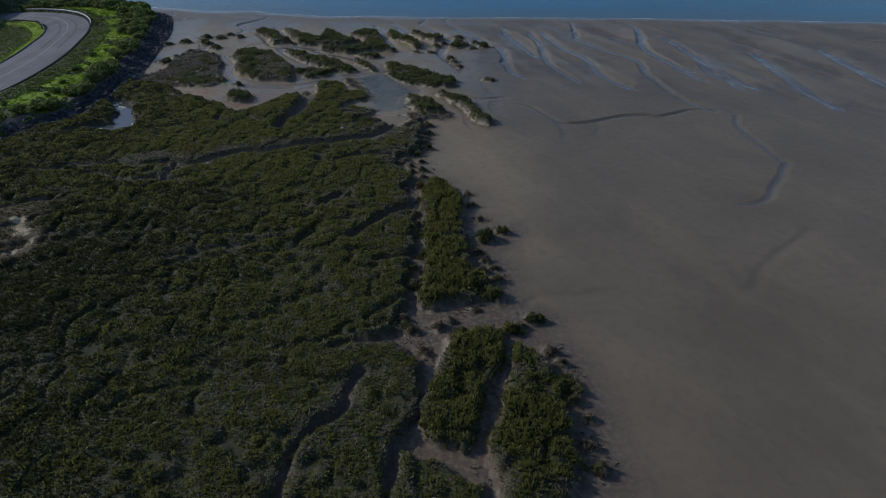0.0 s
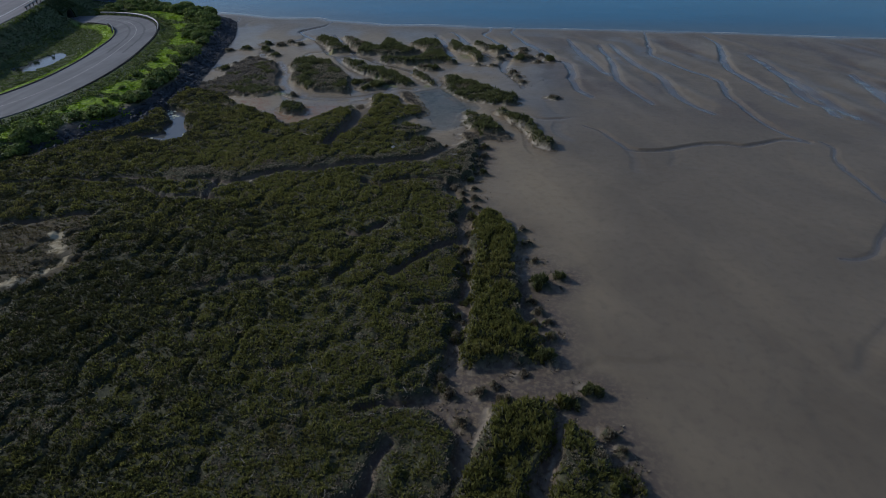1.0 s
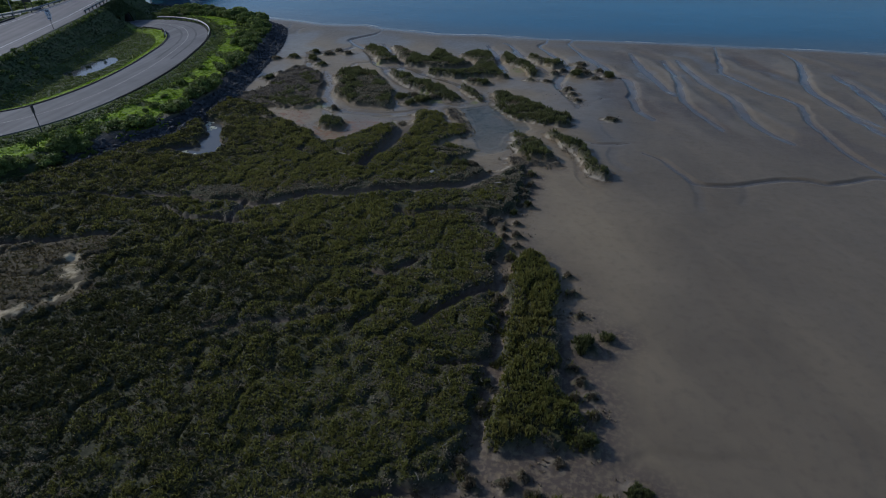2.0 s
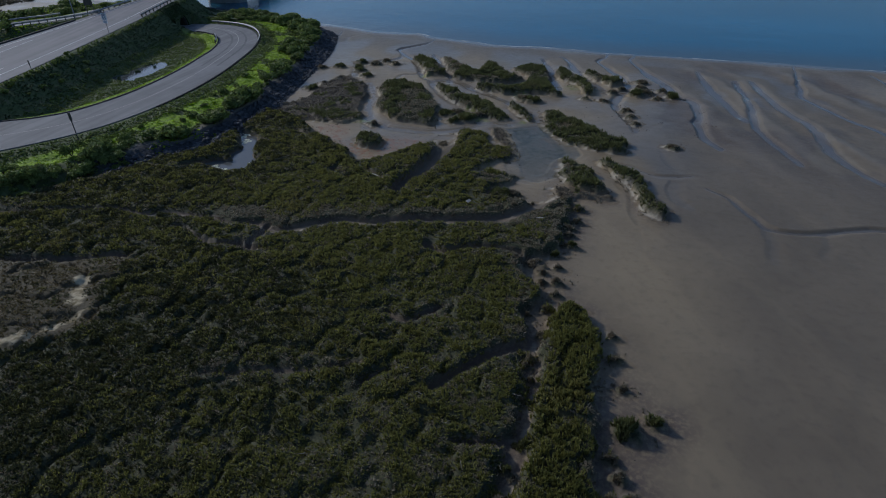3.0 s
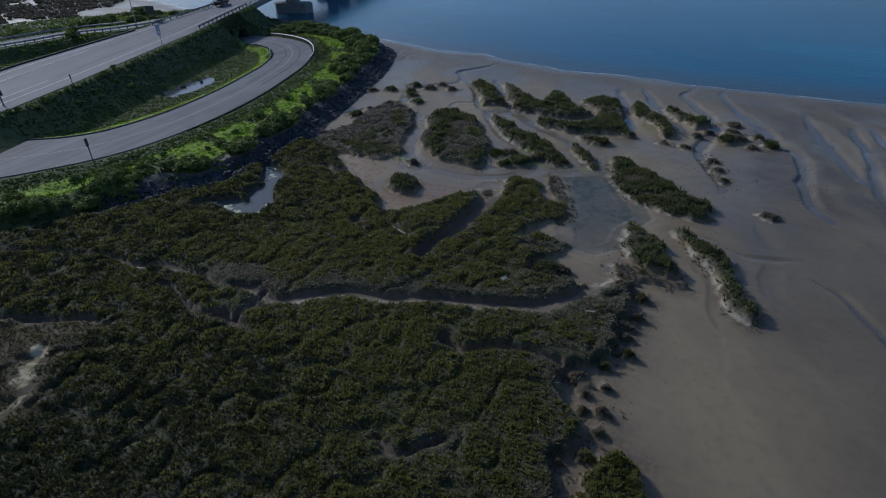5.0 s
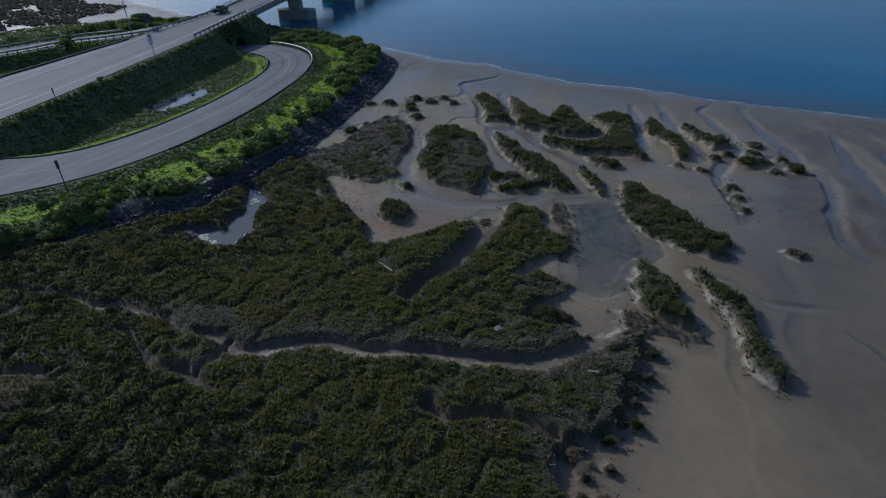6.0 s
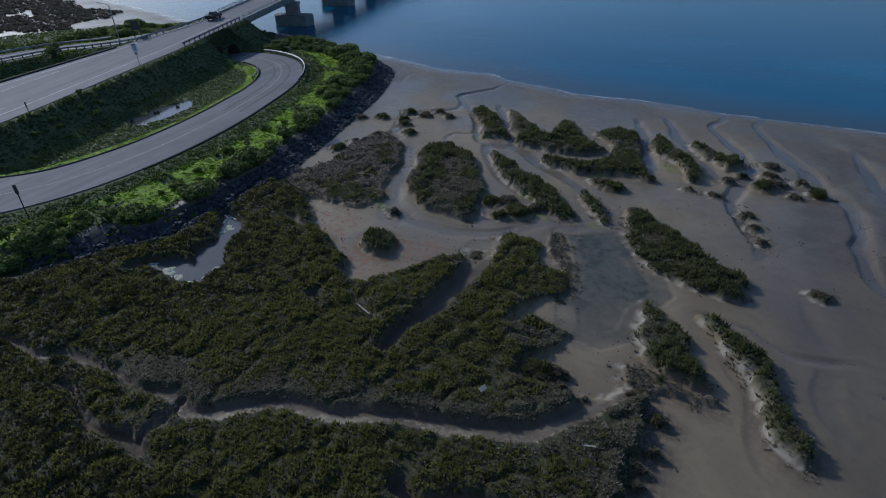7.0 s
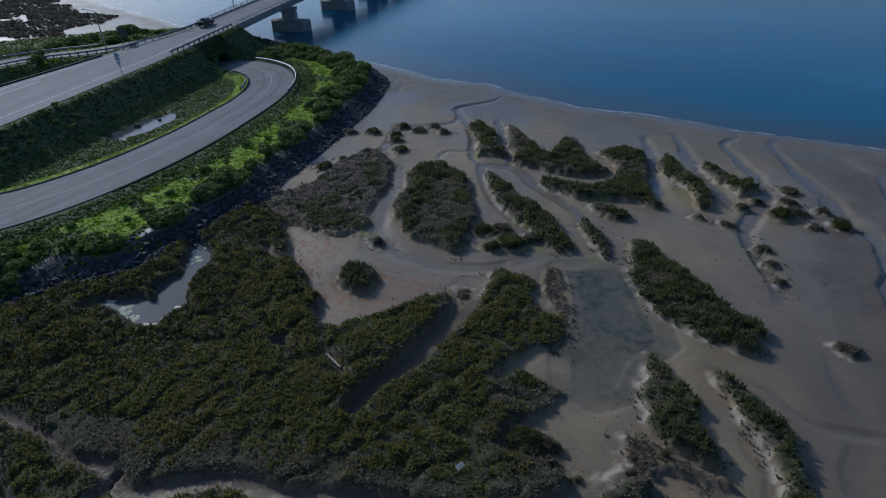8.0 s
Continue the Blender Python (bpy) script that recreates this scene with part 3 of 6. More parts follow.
# creeks through the marsh: line, half width at its start and end, bed height
DITCHES = [
    ([(-66, 58.6), (-60, 61.4), (-55, 63.2), (-52.6, 63.2), (-50.5, 63.5), (-49.3, 64.5), (-47.2, 64.8), (-44.9, 65.1), (-42.7, 65.3), (-41.6, 65.1), (-40.3, 65), (-38.8, 65.4), (-37.2, 65.9), (-35.6, 65.7), (-34.1, 65.7), (-32.5, 66.8), (-31.3, 68.1), (-30, 69.3), (-28.2, 70), (-26.2, 70.4), (-24.4, 70.9), (-22.5, 72), (-20.9, 72.9), (-19.1, 73.3), (-17.8, 73.6), (-15.8, 74.4), (-13.8, 75.3), (-11.9, 76.4), (-10.4, 78.4), (-9.2, 80.4), (-8.2, 82.5), (-7.8, 84.4)], 0.22, 0.55, (0.42, 0.12)),
    ([(6.3, 36.6), (5.3, 33.5), (4.75, 30.5), (4.0, 27.6), (2.95, 25.2), (3.6, 22), (3.8, 17)], 0.32, 0.4, 0.0),
    ([(-36, 65.7), (-35.6, 64.6), (-35.5, 63.5), (-35.5, 62.5), (-35.5, 61.7), (-34.3, 61.4)], 0.6, 0.5, -0.1),
    ([(-35.5, 61.7), (-37, 61.7), (-38.4, 61.2), (-39.6, 61), (-41.1, 61.3), (-42.6, 61.8), (-44.2, 62.4), (-45.6, 62.4)], 0.5, 0.2, 0.0),
    ([(-75, 46), (-59, 50.6), (-51.6, 53.4), (-48, 55.4), (-45.9, 56.3)], 0.6, 0.35, 0.05),
    ([(-26.4, 97.2), (-25.2, 94.6), (-24.8, 90.8), (-25.0, 87.6), (-25.1, 85.5), (-25.6, 83.3), (-26.1, 80.9), (-25.9, 78.3)], 1.5, 0.8, -0.1),
    ([(-17.8, 67.8), (-16.5, 67.5), (-15.4, 67.4), (-14.3, 68.4), (-12.6, 69.3), (-10.6, 69.8), (-9.2, 69.8), (-8.3, 69.7)], 0.6, 0.35, 0.0),
    ([(-17.1, 56.8), (-15.3, 56.2), (-14.1, 57.4), (-12.9, 58.8)], 0.35, 0.25, 0.1),
    ([(-15.4, 48.7), (-14.0, 50.4)], 0.35, 0.3, 0.1),
    ([(-10.3, 49.8), (-9.1, 51.7), (-6.8, 54.8), (-4.0, 57.3)], 0.35, 0.65, -0.05),
    ([(-7.3, 45.6), (-5.2, 46.2), (-3.0, 47.2)], 0.25, 0.45, 0.0),
    ([(-9.7, 19), (-9.5, 23.8), (-8.4, 25.7), (-6.9, 27.2), (-6.8, 29.6), (-6.1, 31.1)], 0.4, 0.25, 0.05),
    ([(-2.9, 20), (-2.6, 24.8), (-1.1, 24.9)], 0.3, 0.5, 0.05),
    ([(-9, 33.5), (-6.5, 34.6), (-3.0, 34.9), (0.2, 35.8), (2.1, 38.4), (5.6, 38.6)], 0.2, 0.7, 0.0),
    ([(-27.5, 45.1), (-22.6, 47.3), (-19.5, 48.5), (-16.4, 50.3)], 0.12, 0.12, 0.25),
    ([(-32.4, 82.4), (-30.6, 81.6), (-28.9, 80.8)], 0.2, 0.35, 0.3),
    ([(-36.2, 81.0), (-35.3, 80.9)], 0.4, 0.3, 0.3),
    ([(-49, 92.3), (-47.5, 91.2), (-45.5, 91.0)], 0.3, 0.4, 0.2),
]
# runnels on the open mud: line, half width, depth
RUNNELS = [
    ([(-50.4, 156), (-50.9, 151), (-53, 147.2), (-54.4, 143.9), (-51.7, 140.5), (-48.2, 137.2), (-45.4, 133.3), (-43.1, 128.6), (-41.1, 125.2), (-38.9, 123.6)], 0.5, 0.3),
    ([(-51.7, 140.5), (-51.2, 136.8), (-52.9, 135), (-53.5, 131.4), (-54.7, 129)], 0.3, 0.12),
    ([(-38.9, 123.6), (-37.6, 121.4), (-34.9, 117.8), (-31.6, 114.1), (-28.2, 111.8), (-25.1, 109.7), (-22, 107.2), (-20.2, 105.8)], 0.8, 0.15),
    ([(-38.9, 123.6), (-36.6, 124.4), (-34.6, 124.8), (-31.9, 123.5), (-29.1, 120.9), (-25.7, 119.1), (-23.1, 117), (-21, 115.2)], 0.9, 0.18),
    ([(-45.4, 141.8), (-40.9, 135.7), (-37.4, 129.7), (-34.6, 124.8)], 0.7, 0.22),
    ([(-43.1, 128.6), (-43.4, 126.9), (-45.4, 125.9), (-45.7, 123.9), (-44.8, 122.1)], 0.25, 0.12),
    ([(-49.5, 118.3), (-46.6, 113.4), (-44.8, 109.6), (-43.5, 105.5), (-41.9, 102.2), (-40.4, 99), (-39.9, 97.3)], 1.1, 0.12),
    ([(-21.5, 145.2), (-19.8, 141), (-18.1, 136.4), (-16.6, 130.7), (-14.8, 126.4)], 0.9, 0.25),
    ([(-18.4, 148.7), (-17.1, 147.8), (-15.6, 144.3), (-13.9, 139.8), (-11.8, 136.4), (-10.4, 133.4), (-8.9, 131), (-7.1, 128.3), (-6.1, 126.3)], 0.9, 0.22),
    ([(-9.2, 155), (-9.3, 151.6), (-10.3, 148.9), (-9.2, 145.2), (-6.9, 141.3), (-5.1, 138.3), (-3.9, 134.6), (-3.1, 131.7), (-3.5, 128.1), (-4.1, 124.5), (-4.4, 121.8), (-3.9, 119.2), (-2.7, 116.6), (-1.5, 114.2), (-0.3, 111.5), (0.3, 109.2)], 0.8, 0.34),
    ([(-3.2, 156.8), (-3.3, 153.4), (-4, 151.3), (-2.6, 147), (-1.2, 143.2), (0.4, 139.3), (2.1, 136.9), (3.1, 134.8), (3.6, 132), (4.4, 129.7), (5.8, 128.2)], 0.55, 0.26),
    ([(-3.5, 154.8), (-3.9, 150.6), (-1.4, 144.3), (2.3, 137.6), (4.1, 134), (5.9, 128.8), (7.9, 126.4), (9, 123.4), (9.4, 119.1), (9, 115.2), (9.6, 111.3), (10.6, 108.3), (12.1, 106.2)], 0.75, 0.3),
    ([(-4, 96.2), (-0.1, 96), (2.1, 94.9), (4.1, 93.9), (6.4, 94.5), (8.3, 95.4)], 0.3, 0.12),
    ([(6.1, 93.3), (6, 90.4), (6.3, 88.3), (7.1, 87.1), (8.1, 86.3)], 0.8, 0.1),
    ([(4.2, 102.7), (4.9, 99.9), (6, 97.5), (7.1, 96)], 0.5, 0.07),
    ([(-1, 90.8), (0.2, 88.8), (1.4, 87.6), (1.9, 83.5), (2.5, 81.3), (3.8, 80)], 0.5, 0.08),
    ([(10, 92.1), (12.7, 90.1), (14.3, 87.1), (15.7, 84.5), (18, 84), (21.6, 85.1), (25.6, 87.2), (29.1, 88.4), (32.4, 87.8), (34.9, 89.2), (37.8, 90.8), (41.5, 90.4)], 0.32, 0.2),
    ([(15.7, 84.5), (16.2, 81), (16, 77.3)], 0.5, 0.09),
    ([(21.8, 85.1), (21.7, 82.7), (20.7, 79.8)], 0.4, 0.08),
    ([(28.1, 160.3), (27.1, 148.4), (26.7, 140), (26.2, 135.6), (28.4, 131.2), (31.4, 125.1), (34.6, 121.6), (36.1, 117.7), (35.6, 110.4), (36.3, 104.8), (37.3, 98.5), (39.3, 93.2), (41.5, 90.4)], 0.5, 0.3),
    ([(43.1, 91), (44.2, 88.6), (42.8, 84.5), (43, 80.6), (43.6, 77), (43.9, 72.4), (44.2, 71.2), (41.8, 67.7), (39.7, 64.5), (36.8, 60.8), (33.8, 59.8)], 0.35, 0.13),
    ([(39.7, 54.7), (36.8, 52.3), (33, 49), (30.7, 46.9), (29.2, 44.6), (27.3, 43)], 0.4, 0.08),
    ([(5.4, 39.4), (6.9, 40.2), (8.3, 41.3), (10.2, 41.8), (12.5, 41.7), (14.7, 42.5), (17.8, 42.5)], 0.25, 0.07),
    ([(15.7, 141.6), (17.2, 130.7), (17.5, 123.2), (17.5, 117.5), (18.5, 113), (20.6, 107.6), (21.9, 103.9)], 0.6, 0.28),
    ([(18.5, 142.1), (20.6, 132.5), (22.9, 125.3), (25.2, 120.5), (26.2, 114.4), (26.6, 109.8), (28.3, 104.6), (30.8, 100.7)], 0.8, 0.24),
    ([(40.8, 153.9), (42.3, 146.4), (40.8, 136.2), (39.6, 128.3), (40.2, 123.3), (41.8, 117.3), (43.3, 110.5), (45, 105.7)], 0.8, 0.26),
    ([(46.5, 137.2), (47.4, 131.6), (48.2, 124.7), (48.5, 118.5), (48.2, 112.7), (48.5, 108.9), (49.7, 106.6), (49.7, 102)], 1, 0.24),
    ([(9.3, 145.2), (11.3, 135), (14.1, 125.5), (16.2, 118.9)], 0.8, 0.2),
    ([(41.9, 147.7), (41.6, 140.9), (39.8, 128.4), (41.7, 119.9), (45, 110.6)], 0.6, 0.2),
    ([(47.2, 128.9), (49.7, 118.4), (51.2, 107.5), (52.3, 101.2)], 1, 0.2),
    ([(61.4, 125.2), (61.2, 111.5), (61, 100.2), (61.6, 92)], 1.2, 0.18),
    ([(77, 128.3), (77.3, 118), (76.8, 105.7)], 1.4, 0.18),
    ([(-51.2, 137.7), (-54, 134), (-57.4, 130), (-54, 121.1), (-46.4, 111), (-42.2, 103.3), (-37.2, 98.8), (-27.9, 99.4), (-21.7, 105.5), (-18.6, 105.6)], 0.9, 0.13),
    ([(-76.6, 158), (-75.2, 152.4), (-84, 153.3)], 0.4, 0.2),
    ([(-67.2, 160), (-71.3, 153), (-69.6, 146.4)], 0.35, 0.12),
]
POOL = [(-57.0, 89.0), (-53.7, 88.2), (-51.6, 86.2), (-51.1, 84.1), (-49.6, 81.6), (-47.8, 80.6), (-47.8, 78.7), (-47.8, 76.6), (-50.5, 76.7), (-54.3, 76.9), (-55.8, 75.3), (-55.6, 76.9), (-53.4, 79.0), (-51.0, 79.8), (-52.9, 81.4), (-52.5, 83.9), (-55.0, 86.8)]
TIDEPOOL = [(-20.0, 104.4), (-14.3, 108.2), (-11.9, 105.5), (-8.6, 100.4), (-7.2, 97.6), (-8.8, 93.6), (-8.8, 90.1), (-10.4, 88.2), (-13.4, 88.4), (-15.4, 93.2), (-17.2, 98.6)]
ROADSIDE_POND = [(-98.0, 104.0), (-98.1, 105.5), (-97.0, 106.5), (-96.6, 107.7), (-98.4, 109.7), (-98.1, 111.0), (-97.9, 113.1), (-97.2, 114.6), (-97.4, 116.3), (-95.7, 115.7), (-94.5, 114.6), (-94.0, 112.6), (-93.7, 110.1), (-93.2, 108.3), (-93.4, 106.7), (-94.0, 105.3), (-93.1, 104.2), (-94.4, 103.9), (-96.0, 103.6)]
RED = [(-39.2, 92.5), (-33.4, 96.5), (-28.9, 96.9), (-27.3, 94.2), (-30.3, 89.0), (-34.4, 85.7), (-39.8, 88.8), (-47.0, 93.2), (-49.1, 96.3), (-42.8, 96.9)]
PAN = [(-75, 45), (-60.4, 50.2), (-50.9, 54.0), (-46.6, 56.0), (-44.1, 54.1), (-43.0, 50.5), (-40.0, 47.7), (-41.3, 44.5), (-44.6, 42.0), (-60, 38)]
SAND = [(-46.6, 51.1), (-45.3, 49.4), (-44.2, 48.4), (-42.3, 47.9), (-42.8, 46.3), (-43.5, 45.0), (-43.9, 44.0), (-46, 42)]
SHELF = [(-42.6, 65.4), (-41.7, 66.8), (-40.5, 68.2), (-38.6, 68.7), (-37.2, 67.3), (-36.2, 66.3), (-37.9, 65.4), (-39.4, 65), (-41.1, 64.9)]
RIPRAP = [(-64.2, 69.9), (-62.2, 73.5), (-61.8, 76.8), (-59.1, 79.1), (-57.4, 81.5), (-58.1, 86.4), (-57.2, 88.7), (-58.1, 92.6), (-58.5, 98.2), (-58.5, 101.1), (-60.2, 105.9), (-62.6, 115.5), (-64.5, 123.1), (-68.2, 135.5), (-74.3, 149.6), (-79.3, 155.1), (-89.1, 160.9), (-100.4, 164.3), (-112.1, 166.1), (-126, 170), (-146, 173)]
BERM_FOOT = [(-130, 6), (-110, 20), (-95, 36), (-80, 52), (-70, 61)] + RIPRAP
BERM = BERM_FOOT + [(-166, 168), (-180, 160), (-195, 140), (-205, 110), (-215, 60), (-220, 6)]

# roads: the highway runs along ALONG, its lateral axis ACROSS points to the marsh
ALONG, ACROSS = Vector((-0.305, 0.952)), Vector((0.952, 0.305))
RAMP = smooth([(-110, 50, 2.1), (-98, 59.5, 2.1), (-88.5, 70, 2.1), (-83, 76.4, 2.05), (-80, 82.4, 2.0), (-78.8, 90, 2.0), (-79, 98, 2.0), (-80.6, 108, 2.0), (-83.2, 117.5, 2.0), (-86.3, 126.5, 1.95), (-91, 134.5, 1.8), (-97.5, 140.8, 1.6), (-105.5, 144.2, 1.3), (-113, 144.6, 1.0), (-122.7, 142, 0.95), (-135, 138, 1.0), (-148, 134, 1.5)])
RAMP_HALF = [(0, 8.6), (0.183, 7.2), (0.235, 5.8), (0.277, 5.2), (0.36, 4.7), (0.545, 4.2), (0.70, 4.4), (0.76, 4.2), (0.86, 2.7), (1.0, 2.7)]
FAR_RAMP = smooth([(-131, 138.5, 5.7), (-137, 131.6, 4.9), (-142.5, 128, 4.2), (-148.5, 125, 3.6), (-153.5, 120, 3.1), (-156.5, 112, 2.8), (-162, 95, 2.6), (-168, 78, 2.4)])


RUNNELS = [([(p.x, p.y) for p in smooth(line, 4)], w, depth) for line, w, depth in RUNNELS]
DITCHES = [([(p.x, p.y) for p in smooth(line, 3)], w0, w1, bed) for line, w0, w1, bed in DITCHES]


def even(path, n):
    """The same curve with n evenly spaced points."""
    run = np.concatenate([[0], np.cumsum([(b - a).length for a, b in zip(path, path[1:])])])
    at = np.linspace(0, run[-1], n)
    return [Vector([float(np.interp(a, run, [p[k] for p in path])) for k in range(3)]) for a in at]


RAMP, FAR_RAMP = even(RAMP, 129), even(FAR_RAMP, 49)


def hw_place(s, lat):
    return s * ALONG.x + lat * ACROSS.x, s * ALONG.y + lat * ACROSS.y


def hw_height(s):
    return np.interp(s, [60, 120, 158, 184, 210, 250, 450], [4.9, 5.0, 5.5, 6.5, 7.6, 8.8, 12.0])


def hw_left(s):
    return np.interp(s, [60, 128, 165, 182, 500], [-89.5, -88.5, -83.5, -80.2, -80.2])


def hw_right(s):
    return np.interp(s, [60, 184, 500], [-69.4, -69.9, -69.9])


ABUTMENT = 186.0
TUNNEL_S, TUNNEL_HALF = 172.5, 3.8


def mound(x, y):
    """Cushions of plants parted by winding cracks: 0 in a crack, 1 on a cushion."""
    w = wave(x + 0.5 * wave(x, y, 1.1, 46), y, 2.7, 48) + 0.3 * wave(x, y, 1.0, 50)
    return rise(np.abs(w), 0.0, 0.3)


def veg_edge(x, y):
    """Positive on the plant-covered marsh and islands, as a distance from the edge."""
    m = inside(x, y, MARSH)
    for poly in ISLANDS.values():
        m = np.maximum(m, inside(x, y, poly))
    for poly in LOW.values():
        m = np.maximum(m, inside(x, y, poly))
    m = m + 0.28 * wave(x, y, 1.1, 3) + 0.18 * wave(x, y, 0.45, 4)
    for hx, hy, r, _ in HUMMOCKS:
        near = np.abs(x - hx) + np.abs(y - hy) < 6
        a = np.arctan2(y - hy, x - hx)
        m = np.where(near, np.maximum(m, r - np.hypot(x - hx, (y - hy) * 1.25) + 0.2 * np.sin(3 * a + hx) + 0.12 * np.sin(7 * a + hy)), m)
    return m


def south_of_creek(x, y):
    line = DITCHES[0][0]
    return np.interp(x, [p[0] for p in line], [p[1] for p in line]) - y


def ditch_edge(x, y):
    """Distance outside the nearest creek's edge, and its bed height."""
    gap, bed = np.full(np.shape(x), 9.0), np.zeros(np.shape(x))
    wob = 0.16 * wave(x, y, 1.6, 8) + 0.1 * wave(x, y, 0.5, 9)
    for line, w0, w1, floor in DITCHES:
        d, share = near_line(x, y, line)
        g = d - (w0 + (w1 - w0) * share) + wob * min(1, 2 * max(w0, w1))
        if line is DITCHES[0][0]:
            g = g - 0.8 * rise(south_of_creek(x, y), 0.0, 0.6) * rise(share, 0.4, 0.52)
        f0, f1 = floor if isinstance(floor, tuple) else (floor, floor)
        bed = np.where(g < gap, f0 + (f1 - f0) * share ** 2, bed)
        gap = np.minimum(gap, g)
    return gap, bed


def ramp_blend(x, y, z, path, half, shoulder):
    """Bring the ground up or down to a road's bed."""
    line = [(p.x, p.y) for p in path[::2]]
    d, share = off_line(x, y, line)
    level = np.interp(share, np.linspace(0, 1, len(path)), [p.z for p in path])
    w = np.interp(share, *zip(*half))
    k = 1 - rise(d, w + 1.0, w + shoulder)
    return z * (1 - k) + (level - 0.12) * k, d - w


def height(x, y, cut=True):
    """The ground's height, and the masks of what covers it."""
    x, y = np.asarray(x, float), np.asarray(y, float)
    sea, _ = off_line(x, y, SHORE)
    yline = np.interp(x, [p[0] for p in SHORE], [p[1] for p in SHORE])
    sea = np.where(y < yline, sea, -sea)
    sea = sea + 0.5 * wave(x, y, 5, 21)
    z = WATER + np.where(sea > 0, 0.3 * rise(sea, -6, 14) - 0.3 * rise(0.0, -6, 14), 0.05 * sea)
    z = np.maximum(z, -5.0)
    flat = rise(sea, 0, 12)
    z = z + flat * (0.05 * wave(x, y, 9, 31) + 0.025 * wave(x, y, 3, 32))
    # long low ridges and troughs on the outer flat
    u, v = 0.92 * x + 0.39 * y, -0.39 * x + 0.92 * y
    outer = rise(y + 0.25 * x, 96, 116) * rise(x, -2, 9) * flat
    ridge = np.sin(u / 1.4 + 2.6 * wave(u, v / 3, 8, 33) + 0.9 * wave(x, y, 3.5, 37)) * (0.55 + 0.45 * wave(x, y, 14, 34))
    z = z + outer * 0.15 * ridge
    wet = rise(-ridge, 0.1, 0.8) * outer * 0.5 * rise(wave(x, y, 12, 35), -0.2, 0.5)
    wet = np.maximum(wet, 1 - rise(sea, 0.3, 5 + 2 * wave(x, y, 8, 36)))
    z = z + flat * rise(y, 96, 112) * (0.02 * wave(x, y, 0.9, 22) + 0.045 * wave(x, y, 2.1, 23) * rise(x, -4, 6))
    # low worn steps left by the ebb
    lobe = wave(x, y, 15, 95) + 0.35 * wave(x, y, 5, 96)
    z = z + flat * 0.03 * (rise(lobe, 0.04, 0.1) + rise(lobe, -0.4, -0.34) + rise(lobe, 0.42, 0.48))
    bx, by = x + 0.22 * wave(x, y, 2.2, 38) + 0.1 * wave(x, y, 0.8, 41), y + 0.22 * wave(x, y, 2.2, 39)
    levee = np.zeros(x.shape)
    for line, w, depth in RUNNELS:
        # a steep bank towards the sun, a gentle one away from it, a low levee beyond
        d, share, side = sun_side(bx, by, line)
        w = max(0.28, w) * (0.4 + 0.6 * rise(sea, 4, 22)) * (0.75 + 0.25 * np.sin(3.14 * share))
        shaded = rise(side, -0.5, 0.5)
        cutin = shaded * (1 - rise(d, w * 0.8, w * 0.8 + 0.22)) + (1 - shaded) * (1 - rise(d, w * 0.3, w * 2.2 + 0.4))
        ends = rise(share, 0.0, 0.08) * (1 - rise(share, 0.85, 1.0))
        z = z - depth * (0.35 + 0.65 * ends) * cutin
        back = np.exp(-((d - 1.5 * w - 0.25) / (0.35 * w + 0.15)) ** 2) * ends * flat
        z = z + (0.055 * (1 - shaded) + 0.03 * shaded) * rise(depth, 0.04, 0.25) * back
        # paler where the levee's bank catches the sun: painted light
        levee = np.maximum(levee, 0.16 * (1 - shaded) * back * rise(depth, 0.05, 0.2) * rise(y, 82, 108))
        wet = np.maximum(wet, 1.0 * (1 - rise(d, w * 0.6, w * (0.9 + 0.7 * (1 - shaded)))) * rise(depth, 0.06, 0.16))
    wet = np.maximum(wet, 0.5 * rise(y, 84, 96) * (1 - rise(x, 2, 12)) * flat * rise(wave(x, y, 6, 90), -0.6, 0.2))
    berm = inside(x, y, BERM, 30) + 0.3 * wave(x, y, 2, 43)
    m = veg_edge(x, y)
    gap, bed = ditch_edge(x, y)
    pool = inside(x, y, POOL) + 0.3 + 0.2 * wave(x, y, 0.9, 45)
    low = np.full(x.shape, -4.0)
    for poly in LOW.values():
        low = np.maximum(low, inside(x, y, poly))
    plants = np.minimum(np.minimum(m, gap), -pool)
    plants = np.where(berm > -0.4, np.minimum(plants, 0.35 - berm), plants)
    tall = 0.6 + 0.12 * rise(y, 58, 74) * (1 - rise(y, 84, 100)) - 0.36 * rise(low, -0.3, 0.5)
    for hx, hy, r, h in HUMMOCKS:
        tall = np.where(np.hypot(x - hx, y - hy) < r + 0.6, 0.08 + 0.22 * h, tall)
    shelf = tall * rise(m + 0.14 * wave(x, y, 0.55, 25), -0.2, 0.25)
    inland = rise(m, 0, 3)
    shelf = shelf + inland * 0.08 * wave(x, y, 6, 47) + rise(m, 0.2, 0.8) * (0.32 - 0.1 * rise(y, 50, 66)) * (mound(x, y) - 0.75)
    k = 1 - rise(gap, -0.2, 0.08)
    z = np.maximum(z, z * 0 - 9) * (1 - rise(m, -0.3, 0.5)) + np.maximum(z, 0) * rise(m, -0.3, 0.5) + shelf
    z = z * (1 - k) + np.minimum(z, bed + 0.05 * wave(x, y, 1.2, 49)) * k
    z = z + 0.22 * rise(plants, 0.05, 0.4) * (1 - rise(low, -0.3, 0.3)) * (0.7 + 0.3 * mound(x, y))
    d0, share0 = near_line(x, y, DITCHES[0][0])
    # pale mud on the creek's south side, where its painted sunlight lies
    silt = rise(south_of_creek(x, y) + 0.15 * wave(x, y, 1.2, 40), 0.0, 0.4) * (1 - rise(gap, -0.1, 0.35)) * (d0 < 3.6) * (1 - 0.75 * rise(share0, 0.75, 0.93))
